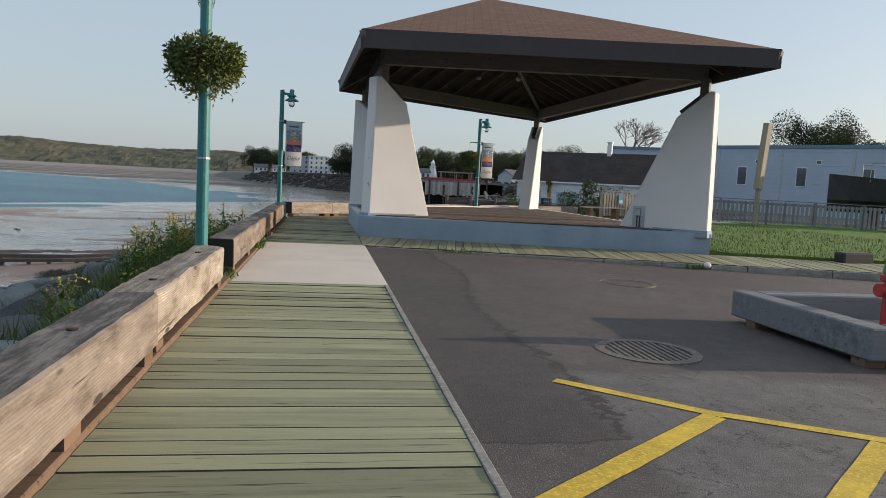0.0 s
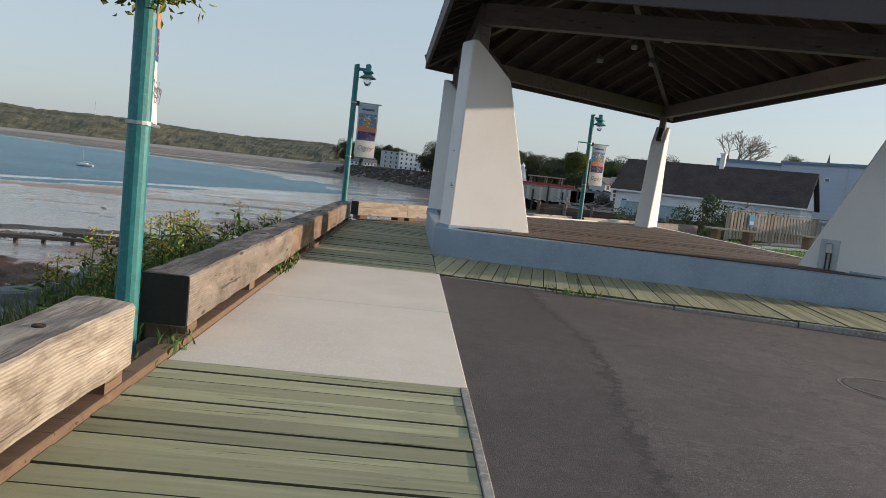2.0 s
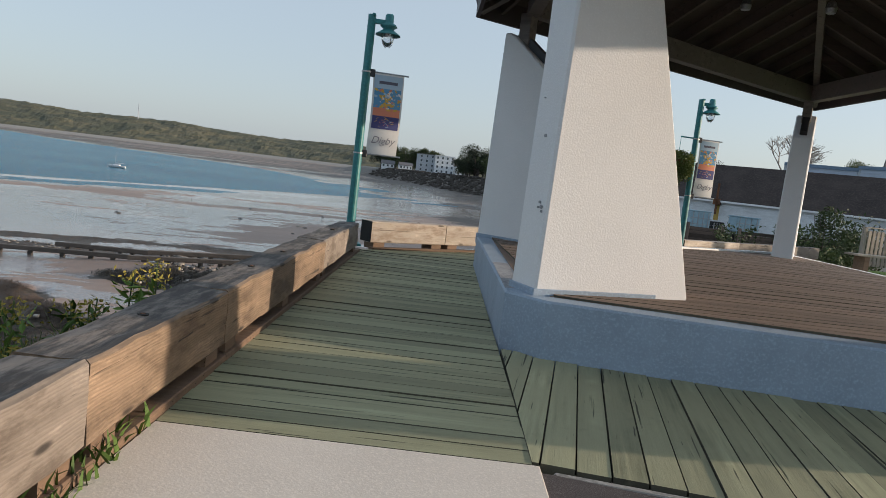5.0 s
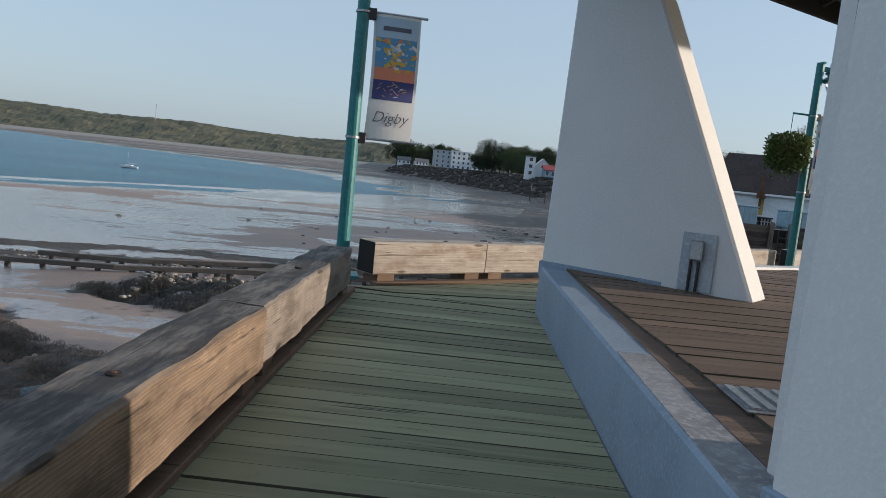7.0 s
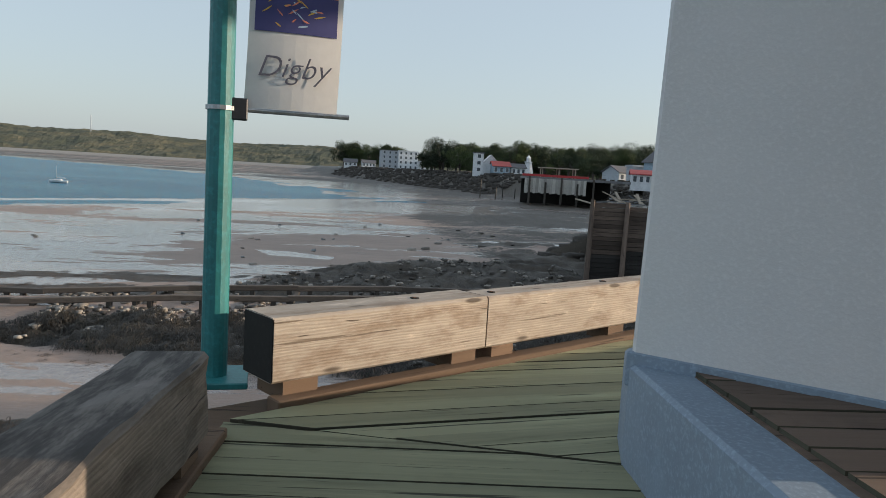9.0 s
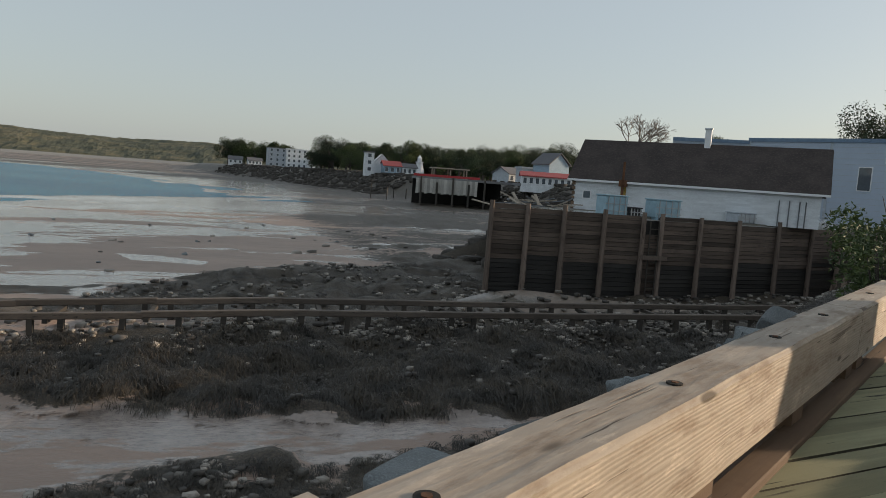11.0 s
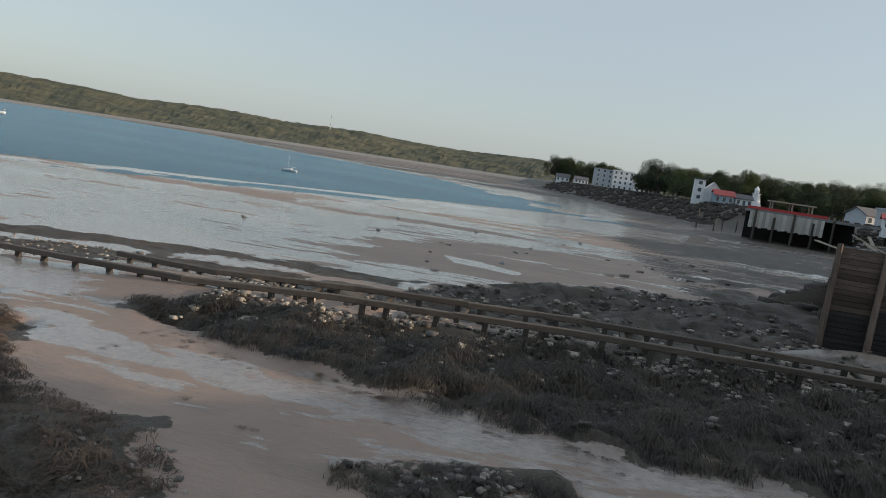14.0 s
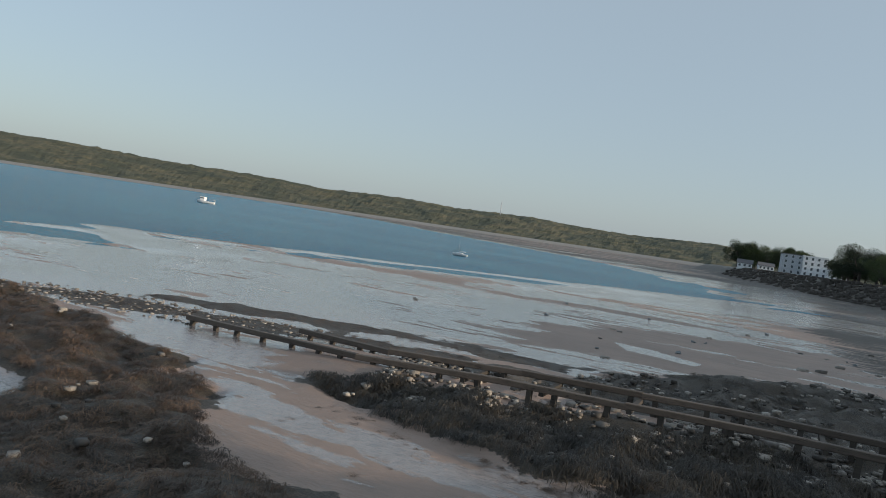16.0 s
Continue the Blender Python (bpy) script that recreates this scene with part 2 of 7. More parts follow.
M_LEAF2 = leafy("dark_tree_leaves", (0.030, 0.052, 0.022), (0.06, 0.085, 0.03))
M_BUSH = leafy("bush_leaves", (0.05, 0.085, 0.025), (0.13, 0.17, 0.05))
M_FLOWER = leafy("basket_leaves", (0.09, 0.14, 0.025), (0.32, 0.34, 0.07))
M_GOLD = leafy("goldenrod_flowers", (0.42, 0.34, 0.05), (0.55, 0.45, 0.09))
M_GRASSB = leafy("grass_blades", (0.075, 0.15, 0.02), (0.15, 0.245, 0.04))
M_TALLGRASS = leafy("tall_grass_blades", (0.09, 0.155, 0.03), (0.25, 0.28, 0.085))
M_REED = leafy("bank_grass", (0.06, 0.11, 0.025), (0.19, 0.21, 0.075))
M_WEED = leafy("wet_seaweed", (0.026, 0.021, 0.014), (0.078, 0.058, 0.034), 0.5)
M_WEEDRED = leafy("red_brown_weed", (0.085, 0.054, 0.034), (0.23, 0.14, 0.082), 0.55)


def roof_mat():
    m, nt, b = nodes_of("brown_shingles")
    br = nt.nodes.new("ShaderNodeTexBrick")
    tc = nt.nodes.new("ShaderNodeTexCoord")
    nt.links.new(tc.outputs["UV"], br.inputs["Vector"])
    br.inputs["Scale"].default_value = 1.0
    br.inputs["Brick Width"].default_value = 0.3
    br.inputs["Row Height"].default_value = 0.14
    br.inputs["Mortar Size"].default_value = 0.008
    br.inputs["Color1"].default_value = (0.25, 0.122, 0.074, 1)
    br.inputs["Color2"].default_value = (0.19, 0.094, 0.058, 1)
    br.inputs["Mortar"].default_value = (0.05, 0.035, 0.03, 1)
    n = tex(nt, 60, 2)
    c = mixrgb(nt, ramp(nt, n, 0.4, 0.8), br.outputs["Color"], (0.20, 0.12, 0.085))
    nt.links.new(c, b.inputs["Base Color"])
    b.inputs["Roughness"].default_value = 0.95
    bump(nt, b, br.outputs["Fac"], -0.6, 0.01)
    return m


M_SHINGLE = roof_mat()


def pebble_mat():
    """Mixed beach stones, from black to chalky, each with its own tone."""
    m, nt, b = nodes_of("beach_stone")
    geo = nt.nodes.new("ShaderNodeNewGeometry")
    isl = geo.outputs["Random Per Island"]
    c = mixrgb(nt, ramp(nt, isl, 0.15, 1.0), (0.06, 0.055, 0.05), (0.40, 0.365, 0.32))
    c = mixrgb(nt, ramp(nt, tex(nt, 14, 5, shift=False), 0.4, 0.7), c, mixrgb(nt, 0.55, c, (0.09, 0.07, 0.055)))
    nt.links.new(c, b.inputs["Base Color"])
    b.inputs["Roughness"].default_value = 0.75
    bump(nt, b, tex(nt, 30, 3, shift=False), 0.5, 0.01)
    return m


M_PEBBLE = pebble_mat()


def asphalt_mat():
    m, nt, b = nodes_of("asphalt")
    broad = tex(nt, 0.5, 6, shift=False)
    crackn = tex(nt, 1.3, 6, shift=False)
    agg = tex(nt, 140, 2, shift=False)
    att = nt.nodes.new("ShaderNodeAttribute")
    att.attribute_name = "patch"
    c = mixrgb(nt, ramp(nt, broad, 0.35, 0.65), (0.078, 0.064, 0.063), (0.115, 0.097, 0.094))
    old = mixrgb(nt, ramp(nt, broad, 0.3, 0.7), (0.12, 0.114, 0.112), (0.165, 0.158, 0.152))
    c = mixrgb(nt, att.outputs["Fac"], c, old)
    c = mixrgb(nt, ramp(nt, agg, 0.55, 0.72), c, (0.26, 0.25, 0.24))
    worn = tex(nt, 7.0, 8, rough=0.8, shift=False)
    c = mixrgb(nt, ramp(nt, worn, 0.38, 0.68), mixrgb(nt, 0.35, c, (0.03, 0.027, 0.026)), c)
    # a later strip of darker, coarser asphalt
    strip = nt.nodes.new("ShaderNodeAttribute")
    strip.attribute_name = "strip"
    edge_n = mixrgb(nt, 0.5, strip.outputs["Fac"], worn)
    sm = ramp(nt, edge_n, 0.42, 0.56)
    c = mixrgb(nt, sm, c, mixrgb(nt, 0.42, c, (0.028, 0.022, 0.024)))
    seam = ramp(nt, edge_n, 0.46, 0.49)
    seam2 = ramp(nt, edge_n, 0.55, 0.51)
    both = mixrgb(nt, 1.0, seam, seam2, "MULTIPLY")
    c = mixrgb(nt, both, c, (0.035, 0.03, 0.03))
    # thin cracks along the zero line of a noise
    mt = nt.nodes.new("ShaderNodeMath")
    mt.operation = "SUBTRACT"
    nt.links.new(crackn, mt.inputs[0])
    mt.inputs[1].default_value = 0.5
    ab = nt.nodes.new("ShaderNodeMath")
    ab.operation = "ABSOLUTE"
    nt.links.new(mt.outputs[0], ab.inputs[0])
    c = mixrgb(nt, ramp(nt, ab.outputs[0], 0.006, 0.0), c, (0.05, 0.045, 0.045))
    nt.links.new(c, b.inputs["Base Color"])
    b.inputs["Roughness"].default_value = 0.85
    bump(nt, b, mixrgb(nt, 0.5, agg, worn), 0.7, 0.008)
    return m


M_ASPHALT = asphalt_mat()


def lawn_mat():
    m, nt, b = nodes_of("lawn_soil")
    n = tex(nt, 3, 6, shift=False)
    f = tex(nt, 60, 3, shift=False)
    c = mixrgb(nt, ramp(nt, n, 0.3, 0.7), (0.085, 0.165, 0.016), (0.14, 0.235, 0.03))
    c = mixrgb(nt, ramp(nt, f, 0.4, 0.7), c, (0.07, 0.13, 0.014))
    nt.links.new(c, b.inputs["Base Color"])
    b.inputs["Roughness"].default_value = 0.9
    bump(nt, b, f, 1.0, 0.02)
    return m


M_LAWN = lawn_mat()


def beach_mat():
    """Sand, wet mud film, weed-covered shingle and upland soil; zones come from the terrain's own layers."""
    m, nt, b = nodes_of("tidal_flat")

    def att(n):
        a = nt.nodes.new("ShaderNodeAttribute")
        a.attribute_name = n
        return a.outputs["Fac"]

    n1 = tex(nt, 0.35, 7, shift=False)
    n2 = tex(nt, 4.0, 6, shift=False)
    n3 = tex(nt, 22.0, 4, shift=False)
    streak = tex(nt, 0.22, 7, (0.35, 1.0, 1.0), 0.65, shift=False)
    ripple = tex(nt, 3.2, 4, (1.0, 2.6, 1.0), 0.65, shift=False)
    sand = mixrgb(nt, ramp(nt, n1, 0.35, 0.7), (0.275, 0.198, 0.162), (0.36, 0.255, 0.205))
    sand = mixrgb(nt, ramp(nt, n3, 0.35, 0.75), sand, (0.29, 0.22, 0.175))
    fines = tex(nt, 1.1, 6, (0.28, 1.0, 1.0), 0.7, shift=False)
    sand = mixrgb(nt, ramp(nt, fines, 0.45, 0.7), sand, (0.24, 0.185, 0.15))
    mud = mixrgb(nt, ramp(nt, n2, 0.3, 0.7), (0.25, 0.205, 0.18), (0.34, 0.28, 0.245))
    # wet film with an uneven edge
    add = nt.nodes.new("ShaderNodeMath")
    add.operation = "ADD"
    nt.links.new(att("wet"), add.inputs[0])
    sc = nt.nodes.new("ShaderNodeMath")
    sc.operation = "MULTIPLY_ADD"
    nt.links.new(streak, sc.inputs[0])
    sc.inputs[1].default_value = 2.2
    sc.inputs[2].default_value = -1.1
    fi = nt.nodes.new("ShaderNodeMath")
    fi.operation = "MULTIPLY_ADD"
    nt.links.new(fines, fi.inputs[0])
    fi.inputs[1].default_value = 2.6
    nt.links.new(sc.outputs[0], fi.inputs[2])
    fs = nt.nodes.new("ShaderNodeMath")
    fs.operation = "SUBTRACT"
    nt.links.new(fi.outputs[0], fs.inputs[0])
    fs.inputs[1].default_value = 1.3
    nt.links.new(fs.outputs[0], add.inputs[1])
    broad = tex(nt, 0.055, 8, (0.32, 1.0, 1.0), 0.68, shift=False)

    def shifted(v, gain):
        n = nt.nodes.new("ShaderNodeMath")
        n.operation = "MULTIPLY_ADD"
        nt.links.new(broad, n.inputs[0])
        n.inputs[1].default_value = gain
        k = nt.nodes.new("ShaderNodeMath")
        k.operation = "SUBTRACT"
        nt.links.new(v, k.inputs[0])
        k.inputs[1].default_value = gain * 0.5
        nt.links.new(k.outputs[0], n.inputs[2])
        return n.outputs[0]
    wet = ramp(nt, shifted(add.outputs[0], 2.4), 0.44, 0.56)
    c = mixrgb(nt, wet, sand, mud)
    # weed
    add2 = nt.nodes.new("ShaderNodeMath")
    add2.operation = "ADD"
    nt.links.new(att("weed"), add2.inputs[0])
    sc2 = nt.nodes.new("ShaderNodeMath")
    sc2.operation = "MULTIPLY_ADD"
    nt.links.new(n2, sc2.inputs[0])
    sc2.inputs[1].default_value = 0.9
    sc2.inputs[2].default_value = -0.45
    sc3 = nt.nodes.new("ShaderNodeMath")
    sc3.operation = "MULTIPLY_ADD"
    nt.links.new(fines, sc3.inputs[0])
    sc3.inputs[1].default_value = 1.5
    nt.links.new(sc2.outputs[0], sc3.inputs[2])
    sc4 = nt.nodes.new("ShaderNodeMath")
    sc4.operation = "SUBTRACT"
    sc5 = nt.nodes.new("ShaderNodeMath")
    sc5.operation = "MULTIPLY_ADD"
    nt.links.new(streak, sc5.inputs[0])
    sc5.inputs[1].default_value = 1.6
    nt.links.new(sc3.outputs[0], sc5.inputs[2])
    nt.links.new(sc5.outputs[0], sc4.inputs[0])
    sc4.inputs[1].default_value = 0.75 + 0.8
    nt.links.new(sc4.outputs[0], add2.inputs[1])
    weed = ramp(nt, shifted(add2.outputs[0], -1.7), 0.43, 0.57)
    weedc = mixrgb(nt, ramp(nt, n3, 0.35, 0.7), (0.03, 0.024, 0.018), (0.09, 0.07, 0.047))
    c = mixrgb(nt, weed, c, weedc)
    soil = mixrgb(nt, ramp(nt, n2, 0.35, 0.7), (0.10, 0.10, 0.085), (0.17, 0.15, 0.12))
    c = mixrgb(nt, att("land"), c, soil)
    nt.links.new(c, b.inputs["Base Color"])
    # gloss: wet film smooth, sand damp, weed slightly shiny
    r = nt.nodes.new("ShaderNodeMapRange")
    nt.links.new(wet, r.inputs[0])
    r.inputs[3].default_value, r.inputs[4].default_value = 0.6, 0.11
    r2 = nt.nodes.new("ShaderNodeMapRange")
    nt.links.new(weed, r2.inputs[0])
    nt.links.new(r.outputs[0], r2.inputs[3])
    r2.inputs[4].default_value = 0.6
    nt.links.new(r2.outputs[0], b.inputs["Roughness"])
    film = nt.nodes.new("ShaderNodeMath")
    film.operation = "SUBTRACT"
    film.use_clamp = True
    nt.links.new(wet, film.inputs[0])
    nt.links.new(weed, film.inputs[1])
    part_film = nt.nodes.new("ShaderNodeMath")
    part_film.operation = "MULTIPLY"
    nt.links.new(film.outputs[0], part_film.inputs[0])
    part_film.inputs[1].default_value = 0.65
    nt.links.new(part_film.outputs[0], b.inputs["Coat Weight"])
    b.inputs["Coat Roughness"].default_value = 0.06
    b.inputs["Coat IOR"].default_value = 1.33
    cb = nt.nodes.new("ShaderNodeBump")
    cb.inputs["Strength"].default_value = 0.35
    cb.inputs["Distance"].default_value = 0.03
    nt.links.new(ripple, cb.inputs["Height"])
    nt.links.new(cb.outputs["Normal"], b.inputs["Coat Normal"])
    hmix = mixrgb(nt, weed, ripple, n3)
    bump(nt, b, hmix, 0.8, 0.045)
    return m


M_BEACH = beach_mat()


def water_mat():
    m, nt, b = nodes_of("sea_water")
    n = tex(nt, 0.9, 6, (0.5, 1.0, 1.0), 0.65, shift=False)
    n2 = tex(nt, 0.02, 4, (0.5, 1.0, 1.0), 0.6, shift=False)
    c = mixrgb(nt, ramp(nt, n2, 0.35, 0.65), (0.016, 0.135, 0.235), (0.035, 0.19, 0.29))
    nt.links.new(c, b.inputs["Base Color"])
    b.inputs["Roughness"].default_value = 0.22
    b.inputs["IOR"].default_value = 1.25
    bump(nt, b, n, 1.0, 1.6)
    return m


M_WATER = water_mat()


def forest_mat():
    m, nt, b = nodes_of("wooded_hill")
    n = tex(nt, 0.012, 8, shift=False)
    f = tex(nt, 0.09, 6, shift=False)
    c = mixrgb(nt, ramp(nt, n, 0.4, 0.62), (0.048, 0.056, 0.032), (0.13, 0.112, 0.06))
    c = mixrgb(nt, ramp(nt, f, 0.4, 0.7), c, (0.045, 0.056, 0.034))
    nt.links.new(c, b.inputs["Base Color"])
    b.inputs["Roughness"].default_value = 0.95
    bump(nt, b, f, 1.0, 6.0)
    return m


M_FOREST = forest_mat()


def bulb_mat():
    m, nt, b = nodes_of("lit_bulb")
    b.inputs["Emission Color"].default_value = (1.0, 0.72, 0.38, 1)
    b.inputs["Emission Strength"].default_value = 9.0
    return m


M_BULB = bulb_mat()


def clear_mat():
    m, nt, b = nodes_of("lamp_glass")
    b.inputs["Base Color"].default_value = (0.9, 0.93, 0.95, 1)
    b.inputs["Transmission Weight"].default_value = 0.85
    b.inputs["Roughness"].default_value = 0.1
    return m


M_CLEAR = clear_mat()


def flat(name, col, rough=0.8):
    m, nt, b = nodes_of(name)
    n = tex(nt, 25, 3)
    nt.links.new(mixrgb(nt, n, tuple(0.88 * v for v in col), col), b.inputs["Base Color"])
    b.inputs["Roughness"].default_value = rough
    return m


# ---------- mesh helpers ----------
def finish(name, bm, material, smooth=False):
    me = bpy.data.meshes.new(name)
    bmesh.ops.recalc_face_normals(bm, faces=bm.faces)
    bm.to_mesh(me)
    bm.free()
    me.materials.append(material)
    if smooth:
        for p in me.polygons:
            p.use_smooth = True
    return me


def part(name, bm, material, parent=None, label="", smooth=False, m=None):
    """Links a bmesh (or a mesh) as one mesh object under a thing or under a part."""
    me = finish(name, bm, material, smooth) if isinstance(bm, bmesh.types.BMesh) else bm
    ob = new(name, me)
    if m is not None:
        ob.matrix_basis = m
    if parent is not None:
        ob.parent = parent
    if label:
        tagged(ob, label)
    return ob


def thing(name, x, y, z, rz=0, label="", category="", group="", kind=""):
    ob = new(name)
    ob.empty_display_size = 0.1
    ob.matrix_basis = pose(x, y, z, 0, 0, rz)
    return tagged(ob, label, category, group, kind)


def add_box(bm, x0, x1, y0, y1, z0, z1, m=None, bevel=0.0):
    t = bmesh.new()
    bmesh.ops.create_cube(t, size=1.0)
    for v in t.verts:
        v.co = Vector((x0 + (v.co.x + 0.5) * (x1 - x0), y0 + (v.co.y + 0.5) * (y1 - y0), z0 + (v.co.z + 0.5) * (z1 - z0)))
    if bevel:
        bmesh.ops.bevel(t, geom=list(t.edges), offset=bevel, segments=1, affect="EDGES")
    join(bm, t, m)
    return bm


def join(bm, t, m=None):
    idx = [bm.verts.new((m @ v.co) if m is not None else v.co) for v in t.verts]
    t.verts.index_update()
    for f in t.faces:
        bm.faces.new([idx[v.index] for v in f.verts])
    t.free()


def box(x0, x1, y0, y1, z0, z1, bevel=0.0, m=None):
    return add_box(bmesh.new(), x0, x1, y0, y1, z0, z1, m, bevel)


def tube(bm, p, q, r0, r1=None, seg=10, cap=True):
    p, q = Vector(p), Vector(q)
    r1 = r0 if r1 is None else r1
    d = (q - p).normalized()
    a = d.orthogonal().normalized()
    c = d.cross(a)
    rings = []
    for o, r in ((p, r0), (q, r1)):
        rings.append([bm.verts.new(o + (a * math.cos(2 * math.pi * i / seg) + c * math.sin(2 * math.pi * i / seg)) * r) for i in range(seg)])
    for i in range(seg):
        j = (i + 1) % seg
        bm.faces.new((rings[0][i], rings[0][j], rings[1][j], rings[1][i]))
    if cap:
        bm.faces.new(rings[0][::-1])
        bm.faces.new(rings[1])
    return bm


def lathe(profile, seg=20):
    """A turned form from (radius, height) pairs."""
    bm = bmesh.new()
    rings = []
    for r, z in profile:
        r = max(r, 0.001)
        rings.append([bm.verts.new((r * math.cos(2 * math.pi * i / seg), r * math.sin(2 * math.pi * i / seg), z)) for i in range(seg)])
    for a, b in zip(rings, rings[1:]):
        for i in range(seg):
            j = (i + 1) % seg
            bm.faces.new((a[i], a[j], b[j], b[i]))
    bm.faces.new(rings[0][::-1])
    bm.faces.new(rings[-1])
    return bm


def prism(poly, z0, z1, bevel=0.0):
    """An upright slab over a plan outline."""
    bm = bmesh.new()
    lo = [bm.verts.new((x, y, z0)) for x, y in poly]
    hi = [bm.verts.new((x, y, z1)) for x, y in poly]
    bm.faces.new(lo[::-1])
    bm.faces.new(hi)
    n = len(poly)
    for i in range(n):
        j = (i + 1) % n
        bm.faces.new((lo[i], lo[j], hi[j], hi[i]))
    if bevel:
        bmesh.ops.bevel(bm, geom=list(bm.edges), offset=bevel, segments=1, affect="EDGES")
    return bm


def beam(bm, p, q, w, h, up=(0, 0, 1), bevel=0.0):
    """A squared bar of width w and height h between two points of its centre line."""
    p, q = Vector(p), Vector(q)
    d = q - p
    x = d.normalized()
    y = Vector(up).cross(x).normalized()
    z = x.cross(y)
    m = Matrix((x, y, z)).transposed().to_4x4()
    m.translation = (p + q) / 2
    return add_box(bm, -d.length / 2, d.length / 2, -w / 2, w / 2, -h / 2, h / 2, m, bevel)


def clip_poly(poly, p, nrm):
    """An outline cut by a half plane; keeps the side to which nrm points."""
    out = []
    n = len(poly)
    for i in range(n):
        a, b = Vector(poly[i]), Vector(poly[(i + 1) % n])
        da, db = nrm.dot(a - p), nrm.dot(b - p)
        if da >= 0:
            out.append(a)
        if (da >= 0) != (db >= 0):
            out.append(a + (b - a) * (da / (da - db)))
    return out


def plank_field(parent, poly, origin, run, pitch, gap, z0, z1, material, name="plank", wob=0.004, seed=1):
    """Planks along run, cut to a convex outline, each an object of its own."""
    rnd = random.Random(seed)
    run = Vector(run).normalized()
    side = Vector((-run.y, run.x))
    o = Vector(origin)
    ks = [side.dot(Vector(p) - o) / pitch for p in poly]
    for k in range(math.floor(min(ks)), math.ceil(max(ks)) + 1):
        c = clip_poly(poly, o + side * (k * pitch + gap / 2), side)
        if len(c) >= 3:
            c = clip_poly(c, o + side * ((k + 1) * pitch - gap / 2), -side)
        if len(c) < 3:
            continue
        cen = sum(c, Vector((0, 0))) / len(c)
        ang = math.atan2(run.y, run.x)
        rot = Matrix.Rotation(-ang, 2)
        loc = [tuple(rot @ (v - cen)) for v in c]
        area = abs(sum(loc[i][0] * loc[(i + 1) % len(loc)][1] - loc[(i + 1) % len(loc)][0] * loc[i][1] for i in range(len(loc)))) / 2
        if area < 0.004:
            continue
        bm = prism(loc, z0, z1 + rnd.uniform(-wob, wob))
        ob = part(name, bm, material, parent, m=pose(cen.x, cen.y, 0, rnd.uniform(-0.15, 0.15), 0, math.degrees(ang)))
        # second slot darkens sides and undersides to paint shade into the gaps
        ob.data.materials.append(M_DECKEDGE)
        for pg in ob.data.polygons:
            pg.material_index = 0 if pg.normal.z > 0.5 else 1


# ---------- terrain ----------
COAST = [(-1.95, -4400), (-1.95, 16.2), (9.6, 25.5), (14, 30), (24, 39.5), (32, 47), (29.5, 52.6), (24.5, 50.6), (8.6, 48.6), (11.8, 56),
         (24, 70), (46, 120), (50, 190), (32, 224), (-13, 366), (-44, 466), (-90, 700), (-160, 1200), (4400, 1300), (4400, -4400)]
WATER = [(-4500, -4500), (-40, -4500), (-52, 20), (-73, 71), (-44, 101), (-24, 134), (-12, 156), (-21, 176), (-49, 246), (-78, 300), (-135, 362), (-250, 470), (-480, 740), (-900, 1080), (-1500, 1500), (-4500, 2600)]
WEED = [
    [(-14, 34.6), (-12.7, 33.7), (-8.5, 32.3), (-4.3, 31.4), (0.5, 30.8), (5, 31.3), (9, 31.6), (14, 33), (24, 41), (20, 43.5), (4, 41), (-4, 38.5), (-9, 36.5)],
    [(24, 40.5), (31, 48), (26, 50), (7, 47.6), (3, 40.5), (20, 42.5)],
    [(-34, 36), (-19, 32.9), (-14.6, 31), (-13.7, 29.4), (-10.8, 27.4), (-8.3, 26.8), (-6.8, 26.1), (-6.2, 25.2), (-7.5, 20), (-14, 15), (-40, 15)],
    [(-4.6, 27.2), (-2.8, 27.9), (-0.2, 28.1), (2.5, 29.3), (5, 30.4), (9, 31), (9, 26), (4, 24), (-1, 24.5)],
    [(-14, 40.6), (-11, 42.2), (-9, 43.2), (-8, 45), (-4.4, 51.5), (2, 56.5), (8, 58), (9, 48), (4, 41.5), (-9, 38.5)],
    [(-33, 36.6), (-29.5, 38.3), (-24, 40.0), (-18, 42.4), (-12, 43.4), (-12, 41.0), (-18, 39.2), (-24, 37.6), (-29.5, 35.7), (-33, 34.2)],
    [(-29, 41.2), (-21, 44.5), (-16.5, 46.0), (-9, 46.4), (-9, 44.3), (-17, 44.0), (-21, 42.2), (-29, 39.4)],
    [(-60, 37), (-33, 36), (-33, 34), (-60, 32)],
    [(5, 56), (4, 78), (7, 110), (12, 160), (22, 222), (48, 190), (44, 120), (22, 70), (9, 50)],
    [(30, 232), (-15, 372), (-46, 470), (-62, 480), (-38, 370), (2, 260), (20, 226)],
]


PUDDLE = [(-27, 28.3), (-20.5, 28.1), (-17.9, 27.8), (-17.0, 27.2), (-16.5, 26.3), (-16.7, 25.4), (-18, 24.6), (-27, 23.6)]


RAIL = [Vector(p) for p in ((-22.2, 37.1, -4.22), (-13.5, 36.3, -3.86), (-8.7, 37.0, -3.62), (-1.0, 37.95, -3.43), (8.5, 38.9, -3.4), (19.8, 40.3, -3.35), (25.5, 41.2, -3.2))]


